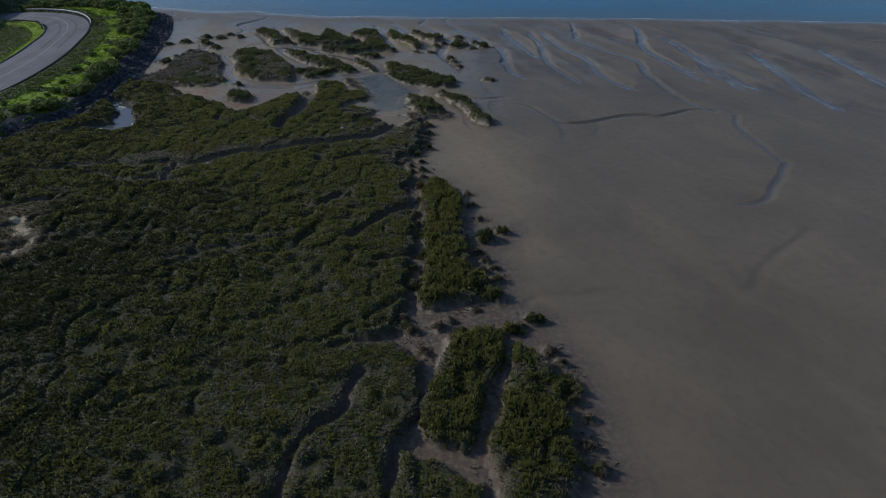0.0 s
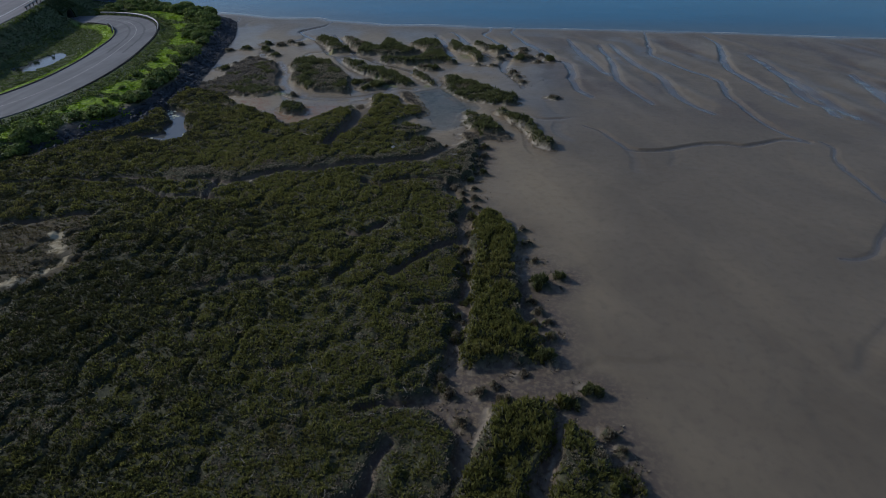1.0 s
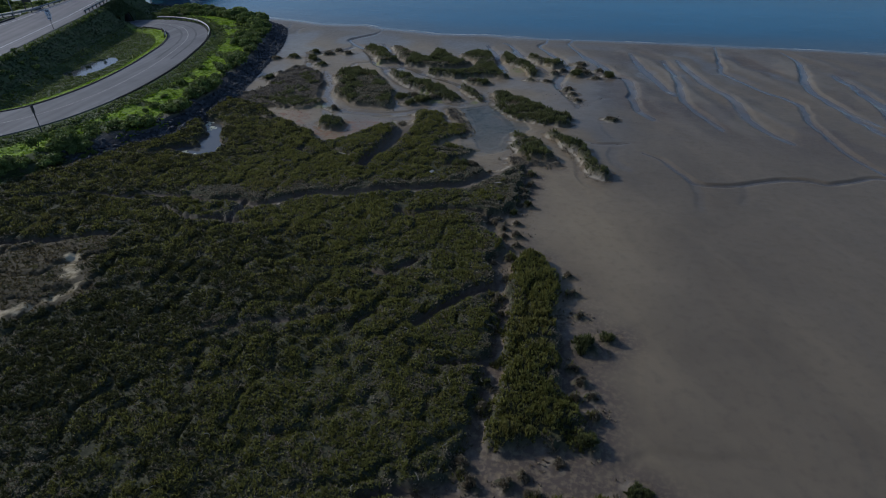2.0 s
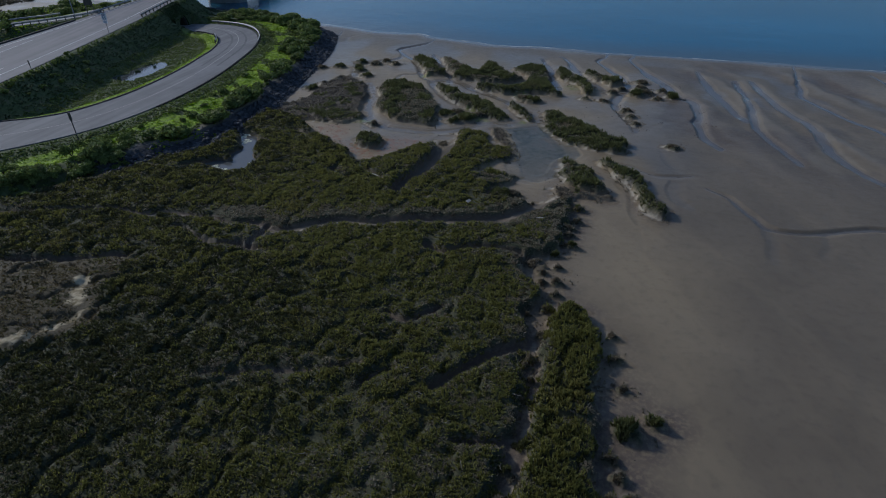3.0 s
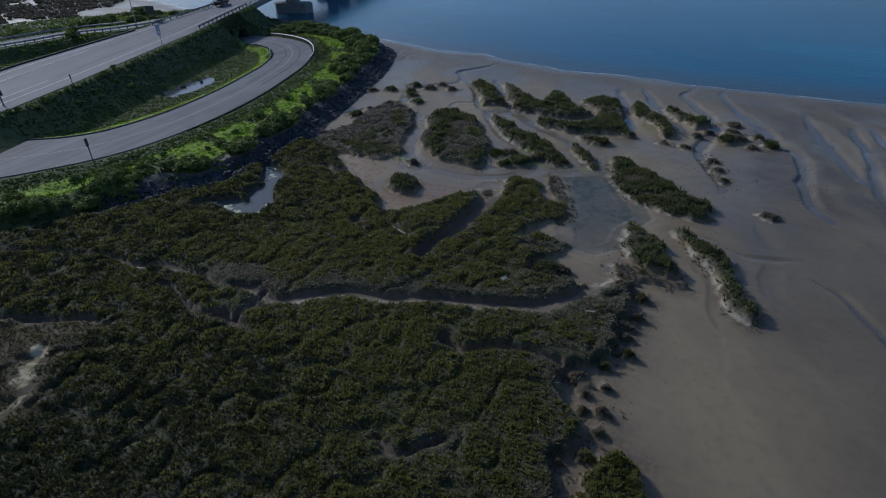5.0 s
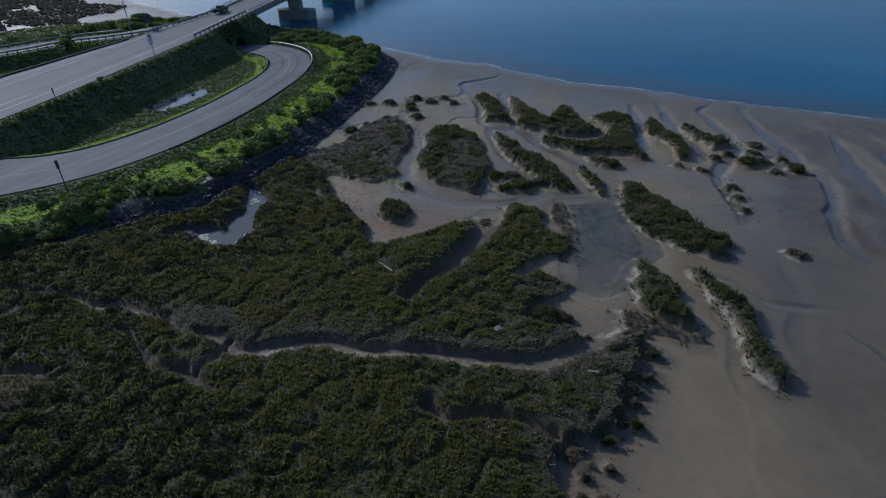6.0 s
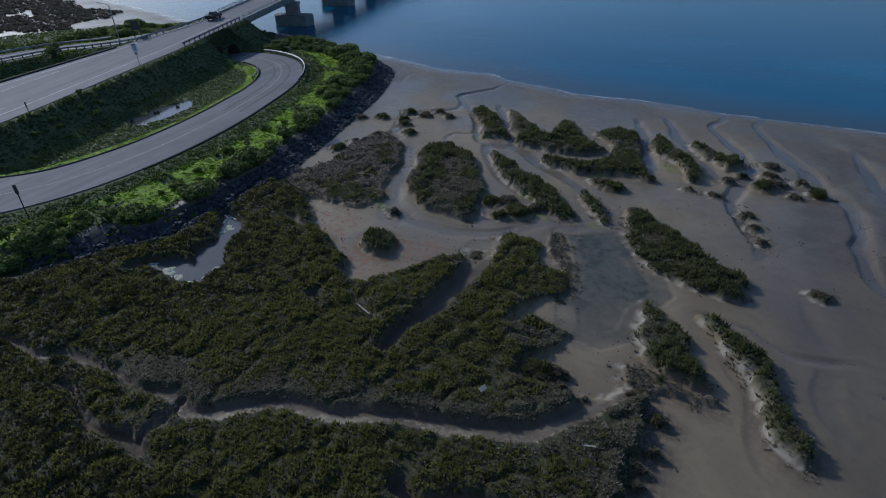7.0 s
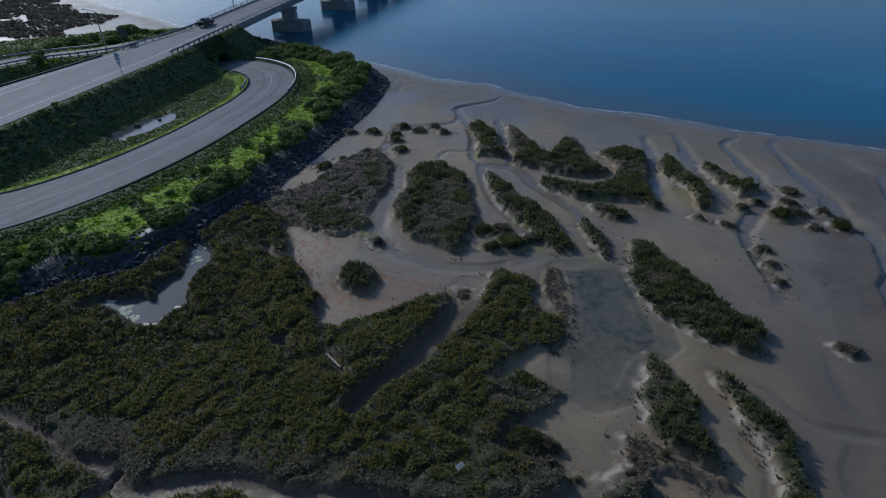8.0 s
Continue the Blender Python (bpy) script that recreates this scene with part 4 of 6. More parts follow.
    z = z + 0.22 * silt * rise(south_of_creek(x, y), 0.3, 1.6)
    kp = rise(pool, -0.3, 0.3)
    z = z * (1 - kp) + -0.02 * kp
    tide = inside(x, y, TIDEPOOL, 6) + 0.7 * wave(x, y, 3, 51) + 0.35 * wave(x, y, 1.1, 52)
    z = z + (0.03 - 0.5 * z) * rise(tide, -5, -1.5) - 0.22 * rise(tide, -1.6, 1.2)
    z = np.where((tide > -4.6) & (tide < 1.5), np.maximum(z, -0.06 - 0.12 * rise(tide, -0.8, 1.6)), z)
    wet = np.maximum(wet, rise(tide, -1.6, 0.6) * 0.45)
    wet = np.maximum(wet, (1 - rise(gap, -0.5, -0.15)) * 0.35 * rise(m, 0.2, 0.6) * (1 - silt))
    # the bank: riprap slope, then a bench at road level
    bank = np.where(berm > 0, 0.15 + 1.3 * rise(berm, 0, 3.6) + 0.3 * rise(berm, 5, 14) + 0.12 * wave(x, y, 2.2, 53) + 0.08 * wave(x, y, 0.8, 54), 0)
    s, lat = x * ALONG.x + y * ALONG.y, x * ACROSS.x + y * ACROSS.y
    side = np.interp(s, [60, 110, 165, 184], [6.0, 7.2, 7.2, 6.2])
    infield = rise(-95 - x + 0.12 * (y - 100), -12.0, -6.0) * rise(y, 60, 82) * (1 - rise(s, 160, 172))
    bank = bank * (1 - 0.68 * infield) + 0.08 * wave(x, y, 1.5, 55) * infield
    behind = rise(-95 - lat, 0, 25)
    bank = bank * (1 - 0.75 * behind)
    rp, off_ramp = ramp_blend(x, y, bank, RAMP, RAMP_HALF, 4.0)
    fr, off_far = ramp_blend(x, y, rp, FAR_RAMP, [(0, 3.6), (1, 3.6)], 7.0)
    edge = np.maximum(lat - hw_right(s), hw_left(s) - lat)
    hz = hw_height(np.minimum(s, ABUTMENT + 2))
    emb = hz - 0.1 - np.clip(edge - 1.2, 0, None) * (hz - 1.0) / side
    nose = np.clip(s - ABUTMENT, 0, None)
    emb = emb - nose * 0.62 + 0.15 * wave(x, y, 2.5, 57) * rise(edge, 1.5, 3)
    top = np.maximum(fr, emb)
    if cut:
        bore = (np.abs(s - TUNNEL_S) < TUNNEL_HALF) & (lat < -66.2) & (lat > -88)
        top = np.where(bore, np.minimum(top, 0.8), top)
        mouth = (lat >= -66.2) & (lat < -52) & (np.abs(s - TUNNEL_S) < 12)
        top = np.where(mouth, np.minimum(top, 0.85 + np.clip(np.abs(s - TUNNEL_S) - 4.2, 0, None) * 1.1 + np.clip(lat + 60, 0, None) * 0.12), top)
    z = np.where(sea > 0.4, np.maximum(z, WATER + 0.03), z)
    land = rise(berm, 0, 0.8)
    z = z * (1 - land) + np.maximum(top, z) * land
    pond = inside(x, y, ROADSIDE_POND) + 0.2 * wave(x, y, 1.6, 59) + 0.15 * wave(x, y, 0.8, 60)
    z = np.where(pond > -1.2, np.clip(z, 0.56, 0.7) * (1 - rise(pond, -0.5, 0.0)) + 0.1 * rise(pond, -0.5, 0.0), z)
    return dict(z=z, plants=plants, low=low, berm=berm, wet=wet * (1 - land), sea=sea, s=s, lat=lat, edge=edge, off_ramp=off_ramp, off_far=off_far, pond=pond, gap=gap, pool=pool, m=m, emb=emb, tide=tide, crest=np.maximum(rise(ridge, 0.1, 0.8) * outer * 0.2, levee), silt=silt, outer=outer)


# ---- mesh helpers ----
def link_mesh(name, verts, faces_per, material, parent=None, smooth_faces=False):
    """A mesh from a vertex array whose faces take the vertices in turn, faces_per at a time."""
    verts = np.ascontiguousarray(verts, np.float32).reshape(-1, 3)
    n, f = len(verts), len(verts) // faces_per
    me = bpy.data.meshes.new(name)
    me.vertices.add(n)
    me.vertices.foreach_set("co", verts.ravel())
    me.loops.add(n)
    me.loops.foreach_set("vertex_index", np.arange(n, dtype=np.int32))
    me.polygons.add(f)
    me.polygons.foreach_set("loop_start", np.arange(0, n, faces_per, dtype=np.int32))
    me.update(calc_edges=True)
    me.materials.append(material)
    ob = new(name, me)
    ob.parent = parent
    return ob


def grid_mesh(name, X, Y, Z, material, parent=None):
    """A sheet over a table of places."""
    r, c = X.shape
    me = bpy.data.meshes.new(name)
    me.vertices.add(r * c)
    me.vertices.foreach_set("co", np.stack([X, Y, Z], -1).astype(np.float32).ravel())
    i = (np.arange(r - 1)[:, None] * c + np.arange(c - 1)).ravel()
    quads = np.stack([i, i + 1, i + c + 1, i + c], -1).astype(np.int32)
    me.loops.add(quads.size)
    me.loops.foreach_set("vertex_index", quads.ravel())
    me.polygons.add(len(quads))
    me.polygons.foreach_set("loop_start", np.arange(0, quads.size, 4, dtype=np.int32))
    me.polygons.foreach_set("use_smooth", np.ones(len(quads), bool))
    me.update(calc_edges=True)
    me.materials.append(material)
    ob = new(name, me)
    ob.parent = parent
    return ob


def part(name, bm, material, parent=None, label="", rounded=False):
    me = bpy.data.meshes.new(name)
    bmesh.ops.recalc_face_normals(bm, faces=bm.faces[:])
    bm.to_mesh(me)
    bm.free()
    me.materials.append(material)
    if rounded:
        me.polygons.foreach_set("use_smooth", np.ones(len(me.polygons), bool))
    ob = new(name, me)
    ob.parent = parent
    if label:
        ob["label"] = label
    return ob


def box(bm, centre, size, turn=None, bevel=0.0):
    r = bmesh.ops.create_cube(bm, size=1.0)
    m = Matrix.Translation(centre) @ (turn or Matrix()) @ Matrix.Diagonal((*size, 1))
    bmesh.ops.transform(bm, matrix=m, verts=r["verts"])
    if bevel:
        edges = list({e for v in r["verts"] for e in v.link_edges})
        bmesh.ops.bevel(bm, geom=edges, offset=bevel, segments=1, affect="EDGES")


def tube(bm, path, radii, sides=8):
    """A round bar along points, closed at both ends."""
    rings = []
    for i, p in enumerate(path):
        p = Vector(p)
        d = (Vector(path[min(i + 1, len(path) - 1)]) - Vector(path[max(i - 1, 0)])).normalized()
        a = d.orthogonal().normalized()
        b = d.cross(a)
        r = radii[i] if isinstance(radii, (list, tuple)) else radii
        rings.append([bm.verts.new(p + r * (math.cos(2 * math.pi * k / sides) * a + math.sin(2 * math.pi * k / sides) * b)) for k in range(sides)])
    for r0, r1 in zip(rings, rings[1:]):
        best = min(range(sides), key=lambda q: sum((r0[k].co - r1[(k + q) % sides].co).length for k in range(sides)))
        for k in range(sides):
            bm.faces.new((r0[k], r0[(k + 1) % sides], r1[(k + 1 + best) % sides], r1[(k + best) % sides]))
    bm.faces.new(rings[0][::-1])
    bm.faces.new(rings[-1])


def sweep(bm, path, profile, closed=True):
    """A profile of (side, up) points carried along a level path; side is to the path's right."""
    rings = []
    for i, p in enumerate(path):
        p = Vector(p)
        d = Vector(path[min(i + 1, len(path) - 1)]) - Vector(path[max(i - 1, 0)])
        right = Vector((d.y, -d.x, 0)).normalized()
        prof = profile(i) if callable(profile) else profile
        rings.append([bm.verts.new(p + right * a + Vector((0, 0, b))) for a, b in prof])
    n = len(rings[0])
    for r0, r1 in zip(rings, rings[1:]):
        for k in range(n if closed else n - 1):
            bm.faces.new((r0[k], r0[(k + 1) % n], r1[(k + 1) % n], r1[k]))
    if closed:
        bm.faces.new(rings[0][::-1])
        bm.faces.new(rings[-1])


def thing(name, place, label, category, group="", kind=""):
    ob = new(name)
    ob.location = place
    ob.empty_display_size = 0.3
    return tagged(ob, label, category, group, kind)


def level(x, y):
    return float(height(np.array([x]), np.array([y]))["z"][0])


# ---- ground ----
def axis(*spans):
    """Grid lines from (start, end, step) spans."""
    return np.unique(np.concatenate([np.arange(a, b, st) for a, b, st in spans]).round(3))


gx = axis((-3000, -600, 300), (-600, -300, 30), (-300, -170, 2.5), (-170, -100, 0.8), (-100, -62, 0.5), (-62, 12, 0.22), (12, 50, 0.3), (50, 80, 0.7), (80, 120, 1.5), (120, 150, 3), (150, 600, 40), (600, 3001, 300))
gy = axis((-3000, -300, 300), (-300, 0, 30), (0, 18, 1.2), (18, 58, 0.3), (58, 104, 0.22), (104, 142, 0.34), (142, 172, 0.6), (172, 240, 3), (240, 600, 40), (600, 3001, 300))
GX, GY = np.meshgrid(gx, gy)
G = height(GX, GY)
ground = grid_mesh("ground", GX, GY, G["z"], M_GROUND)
tagged(ground, "grey-brown tidal mud with marsh shelves, creeks and a road bank", "mudflat", kind="structure")


def put_mask(name, values):
    a = ground.data.attributes.new(name, "FLOAT", "POINT")
    a.data.foreach_set("value", np.clip(values, 0, 1).astype(np.float32).ravel())


pan = inside(GX, GY, PAN) + 0.5 * wave(GX, GY, 2, 61)
sand_d, _ = off_line(GX, GY, SAND)
put_mask("veg", rise(G["plants"], -0.1, 0.25) * (1 - 0.35 * rise(G["low"], -0.2, 0.3)))
put_mask("berm", np.maximum(rise(G["berm"], 2.4, 4.0), rise(G["berm"], -0.3, 0.3) * rise(-GY, -80, -72)) * rise(G["sea"], 0, 2))
put_mask("wet", G["wet"])
put_mask("silt", G["silt"])
put_mask("crumbly", rise(G["m"] + 0.3 * wave(GX, GY, 0.8, 24), -1.1, -0.55))
put_mask("foam", (1 - rise(np.abs(G["sea"] - 0.3), 0.05, 0.4)) * rise(wave(GX, GY, 6, 97) + 0.6 * wave(GX, GY, 1.5, 94), -0.1, 0.5))
# sunlight painted as pale colour on west-facing scarps along the plant edges
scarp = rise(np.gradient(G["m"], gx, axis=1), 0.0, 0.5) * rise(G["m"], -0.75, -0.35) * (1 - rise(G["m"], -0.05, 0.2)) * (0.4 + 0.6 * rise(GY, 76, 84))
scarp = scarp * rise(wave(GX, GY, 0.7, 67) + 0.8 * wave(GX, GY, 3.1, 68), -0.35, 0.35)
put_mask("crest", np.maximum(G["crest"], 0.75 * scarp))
# the mud round the islands is paler than the open flat
put_mask("open_flat", 0.9 * rise(G["m"], 0.0, 0.6) + 0.42 * (1 - rise(GY, 74, 90)) + rise(GX + 3 * wave(GX, GY, 9, 42) + 9 * rise(GY, 76, 90), 1, 22 - 6 * rise(GY, 76, 90)) + rise(GY, 134, 150))
ramp_y = sorted((p.y, p.x) for p in RAMP[:88])
INNER = GX < np.interp(GY, [p[0] for p in ramp_y], [p[1] for p in ramp_y])
put_mask("lush", INNER * rise(G["berm"], 4, 5) * (1 - rise(G["off_ramp"] + 0.5 * wave(GX, GY, 2, 82), 2.6, 3.5)) * rise(G["edge"], 6, 8) * (1 - rise(GY, 136, 140)) + rise(wave(GX, GY, 5, 76) + 0.5 * wave(GX, GY, 1.7, 77), -0.7, -0.4) * rise(G["berm"], 4.2, 5.2) * rise(G["lat"], -54, -50) * rise(G["off_ramp"], 3, 4.5))
put_mask("rubble", rise(G["berm"], -0.9, 0.0) * (1 - rise(G["berm"], 2.6, 3.6)) * rise(GY, 66, 74) * rise(G["sea"], -3, 0))
put_mask("litter", 1.3 * (1 - rise(np.hypot((GX - 0.8) / 5.5, (GY - 36.4) / 2.8) + 0.3 * wave(GX, GY, 1.5, 87), 0.6, 1.1)) + 0.8 * G["outer"] * rise(wave(GX, GY, 7, 98) + 0.4 * wave(GX, GY, 2, 99), 0.0, 0.4) * (1 - G["wet"]) + (1 - 0.65 * rise(GY, 80, 90)) * rise(G["m"], -2.2 - 1.6 * rise(-GY, -70, -55), -0.2) * (0.45 + 0.55 * rise(wave(GX, GY, 5, 66) + rise(-GY, -70, -40), -0.3, 0.5)))
put_mask("slime", rise(G["tide"], -0.9, 1.1) * (0.7 + 0.3 * rise(GY, 90, 99)))
put_mask("red", rise(inside(GX, GY, RED) + 1.2 * wave(GX, GY, 4, 62), -0.5, 1.5) * (1 - rise(G["plants"], -0.2, 0.1)))
put_mask("sand", 1 - rise(sand_d + 0.8 * wave(GX, GY, 1.6, 63) + 0.6 * wave(GX, GY, 0.6, 64), 0.15, 0.4))
put_mask("pan", np.maximum(rise(pan, -0.4, 0.6), rise(G["low"], -0.3, 0.3)))
algae_spots = np.zeros(GX.shape)
for ax, ay, ar in ((-41.5, 100.2, 1.8), (-23.5, 106.4, 1.6), (-26.5, 110.5, 1.5), (-41.0, 126.8, 1.8), (-20.5, 120.5, 1.6), (-12.6, 127.5, 1.8), (-16.8, 107.6, 0.9)):
    algae_spots = np.maximum(algae_spots, 1 - rise(np.hypot(GX - ax, GY - ay) + 0.6 * wave(GX, GY, 0.9, 65), 0.3 * ar, ar))
put_mask("algae", algae_spots)


# ---- water ----
def pool_water(name, outline, z, material, label, category, reach=0.5):
    """A still sheet of water that follows an outline and runs under its banks."""
    bm = bmesh.new()
    c = sum((Vector((*p, 0)) for p in outline), Vector()) / len(outline)
    ring = []
    pts = [Vector((*p, 0)) for p in outline]
    area = sum(a.x * b.y - b.x * a.y for a, b in zip(pts, pts[1:] + pts[:1]))
    for a, p, b in zip(pts[-1:] + pts[:-1], pts, pts[1:] + pts[:1]):
        d = (b - a).normalized()
        out = Vector((d.y, -d.x, 0)) * (1 if area > 0 else -1)
        ring.append(bm.verts.new(p + out * reach + Vector((0, 0, z))))
    f = bm.faces.new(ring)
    bmesh.ops.triangulate(bm, faces=[f])
    ob = part(name, bm, material)
    if ob.data.polygons[0].normal.z < 0:
        ob.data.flip_normals()
    return tagged(ob, label, category, kind="structure")


WX, WY = np.meshgrid(axis((-3000, -300, 300), (-300, 160, 4), (160, 400, 40), (400, 3001, 300)), axis((120, 260, 3), (260, 600, 40), (600, 4201, 300)))
sea = grid_mesh("water", WX, WY, np.full(WX.shape, WATER), M_SEA)
tagged(sea, "blue-green bay water with fine ripples", "bay", kind="structure")
off_shore = WY - np.interp(WX, [p[0] for p in SHORE], [p[1] for p in SHORE])
shoal = sea.data.attributes.new("shoal", "FLOAT", "POINT")
shoal.data.foreach_set("value", (1 - rise(off_shore + 3 * wave(WX, WY, 25, 86), 0, 16)).astype(np.float32).ravel())
pool_water("water_pool", POOL, 0.1, M_POOL, "shallow grey salt pool among marsh plants", "pool")
pool_water("water_roadside_pond", ROADSIDE_POND, 0.5, M_POND, "small roadside pond reflecting the sky", "pond", 1.4)


# ---- plants ----
def tufts(x, y, z, h, r, blades, rng, width=0.3, ox=0.0, oy=0.0):
    """Blades leaning out of each root, swayed by (ox, oy): a table of triangles."""
    n = len(x)
    a = rng.uniform(0, 2 * np.pi, (n, blades))
    lean = rng.uniform(0.1, 1.0, (n, blades)) * r[:, None]
    up = h[:, None] * rng.uniform(0.55, 1.1, (n, blades))
    w = (width * r)[:, None] * rng.uniform(0.6, 1.3, (n, blades))
    bx, by = x[:, None] + 0.3 * lean * np.cos(a), y[:, None] + 0.3 * lean * np.sin(a)
    sx, sy = -np.sin(a) * w, np.cos(a) * w
    z0 = np.repeat(z[:, None], blades, 1) - 0.03 + 0.5 * up * rng.random((n, blades))
    sway = np.broadcast_to(np.asarray(ox, float), (n,))[:, None], np.broadcast_to(np.asarray(oy, float), (n,))[:, None]
    tip = np.stack([x[:, None] + lean * np.cos(a) + sway[0], y[:, None] + lean * np.sin(a) + sway[1], z[:, None] + up], -1)
    p0 = np.stack([bx - sx, by - sy, z0], -1)
    p1 = np.stack([bx + sx, by + sy, z0], -1)
    return np.stack([p0, p1, tip], 2).reshape(-1, 3)


def scatter(rng, x0, x1, y0, y1, per_m2):
    n = int((x1 - x0) * (y1 - y0) * per_m2)
    return rng.uniform(x0, x1, n), rng.uniform(y0, y1, n)


def strewn(x, y):
    """Heights and masks for scattered roots, looked up in the ground's own grid."""
    i = np.clip(np.searchsorted(gx, x) - 1, 0, len(gx) - 2)
    j = np.clip(np.searchsorted(gy, y) - 1, 0, len(gy) - 2)
    u, v = (x - gx[i]) / (gx[i + 1] - gx[i]), (y - gy[j]) / (gy[j + 1] - gy[j])
    out = {}
    for k in ("z", "plants", "low", "berm", "edge", "off_ramp", "off_far", "pond", "s", "lat", "gap", "sea", "m"):
        q = G[k]
        out[k] = (q[j, i] * (1 - u) + q[j, i + 1] * u) * (1 - v) + (q[j + 1, i] * (1 - u) + q[j + 1, i + 1] * u) * v
    return out


rng = np.random.default_rng(7)
# name, stretch, spacing of clumps, outline, share of green clumps, height
STANDS = [
    ("marsh_plants", (-66, -2, 52, 104), 0.6, MARSH, 0.9, 0.36), ("marsh_plants", (-52, 5, 15, 52), 0.52, MARSH, 0.86, 0.31), ("marsh_plants", (-100, -52, 20, 52), 0.95, MARSH, 0.9, 0.36), ("marsh_plants", (-88, -66, 52, 72), 0.9, MARSH, 0.9, 0.36), ("marsh_plants", (-112, 5, 5, 15.5), 1.6, MARSH, 0.9, 0.4), ("marsh_plants", (-112, -52, 15.5, 20), 1.6, MARSH, 0.9, 0.4),
]
GREEN = {"brown": 0.25, "tail": 0.15, "debris": 0.05, "bar": 0.05, "oval": 0.42, "hook": 0.55, "leaf_c": 0.5, "cap": 0.6, "leaf_a": 0.65, "leaf_b": 0.6, "strip": 0.75, "arm": 0.75, "big": 0.8, "ribbon": 0.75, "near_a": 0.85, "near_b": 0.8, "tongue": 0.75}
for key, poly in [*ISLANDS.items(), *LOW.items()]:
    px, py = zip(*poly)
    STANDS.append(("island_plants", (min(px) - 1, max(px) + 1, min(py) - 1, max(py) + 1), 0.55 if min(py) < 60 else 0.66, poly, GREEN.get(key, 0.85), 0.28 if key in LOW else 0.52))


def plant_stand(name, rect, gap, outline, green, tall):
    """Domed clumps of leaning blades, with dark gaps between them."""
    x0, x1, y0, y1 = rect
    cx, cy = np.meshgrid(np.arange(x0, x1, gap), np.arange(y0, y1, gap))
    cx, cy = cx.ravel() + rng.uniform(-0.5, 0.5, cx.size) * gap, cy.ravel() + rng.uniform(-0.5, 0.5, cx.size) * gap
    q = strewn(cx, cy)
    here = (q["plants"] > 0.0) & (inside(cx, cy, outline) > -0.9)
    bare = inside(cx, cy, PAN) + 0.5 * wave(cx, cy, 2, 61)
    lush = wave(cx, cy, 2.2, 71) + 0.7 * wave(cx, cy, 6, 72)
    here &= (off_line(cx, cy, SAND)[0] + 0.8 * wave(cx, cy, 1.6, 63) > 0.6)
    here &= mound(cx, cy) > rng.uniform(0.0, 0.14, cx.size)
    worn = np.maximum(*[inside(cx, cy, mat) for mat in MATS])
    here &= (worn < -0.2) | (wave(cx, cy, 1.5, 88) > -0.75)
    if tall < 0.3:
        here &= wave(cx, cy, 1.9, 84) + 0.5 * wave(cx, cy, 6, 85) > -0.95
    cx, cy, bare, lush = cx[here], cy[here], bare[here], lush[here]
    edge = np.minimum(q["plants"], q["gap"])[here]
    shelf, n = inside(cx, cy, SHELF), len(cx)
    rough_share = (0.16 * rise(wave(cx, cy, 8, 74), 0.05, 0.5) + 0.3 * rise(cx, -22, -10) * rise(wave(cx, cy, 1.6, 26) + 0.5 * wave(cx, cy, 5, 27), 0.1, 0.6)) * rise(-cy, -58, -34) * (name == "marsh_plants")
    fringe = (0.75 if name == "island_plants" else 0.6) * (1 - rise(edge, 0.1, 1.0)) * rise(wave(cx, cy, 5, 73), -0.35, 0.3)
    d1, _ = near_line(cx, cy, DITCHES[0][0])
    north = cy > np.interp(cx, [p[0] for p in DITCHES[0][0]], [p[1] for p in DITCHES[0][0]])
    fringe = fringe + 0.75 * (1 - rise(d1 + 0.8 * wave(cx, cy, 3, 69), 1.5, 3.4)) * north * rise(cx, -48, -40)
    worn = np.maximum(*[inside(cx, cy, mat) for mat in MATS])
    fringe = fringe + 0.6 * rise(worn, -0.4, 0.4)
    ragged = (0.2 + 0.55 * rise(cy, 50, 60)) * rise(cx, -16, -9) * (1 - rise(edge, 0.4, 2.5)) * (name == "marsh_plants")
    dry = rng.random(n) < 1 - green + (1 - green) * 0.8 * wave(cx, cy, 3, 70) + rough_share + fringe + ragged + 0.8 * (shelf > -0.3) + 0.7 * (bare > 0)
    if name == "island_plants":
        patch = wave(cx, cy, 2.1, 70) + 0.6 * wave(cx, cy, 5, 89) + 0.25 * rng.uniform(-1, 1, n) + 0.5 * rise(edge, 0.1, 1.2)
        dry = patch < np.quantile(patch, 1 - green)
    hc = tall * (0.62 + 0.3 * mound(cx, cy)) * (1 + 0.15 * lush) * rng.uniform(0.75, 1.2, n) * (0.92 + 0.08 * rise(edge, 0, 0.5)) * np.where(bare > 0, 0.35, 1) * np.where(dry, 0.62 if name == "marsh_plants" else 0.42, 1 if name == "marsh_plants" else 1.15)
    rc = gap * rng.uniform(0.6, 1.15, n)
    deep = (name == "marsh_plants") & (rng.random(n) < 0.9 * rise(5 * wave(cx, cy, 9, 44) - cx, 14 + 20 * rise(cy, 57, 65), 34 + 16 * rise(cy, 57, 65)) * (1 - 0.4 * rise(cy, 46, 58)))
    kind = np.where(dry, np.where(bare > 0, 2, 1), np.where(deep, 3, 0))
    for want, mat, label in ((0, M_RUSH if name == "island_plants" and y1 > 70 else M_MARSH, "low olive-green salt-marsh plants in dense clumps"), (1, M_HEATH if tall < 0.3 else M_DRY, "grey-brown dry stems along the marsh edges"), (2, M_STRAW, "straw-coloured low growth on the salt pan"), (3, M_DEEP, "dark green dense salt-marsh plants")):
        sel = np.flatnonzero(kind == want)
        if len(sel) < 5:
            continue
        k = 10 if want == 1 else 13
        a, d = rng.uniform(0, 2 * np.pi, (len(sel), k)), np.sqrt(rng.random((len(sel), k)))
        R = rc[sel][:, None]
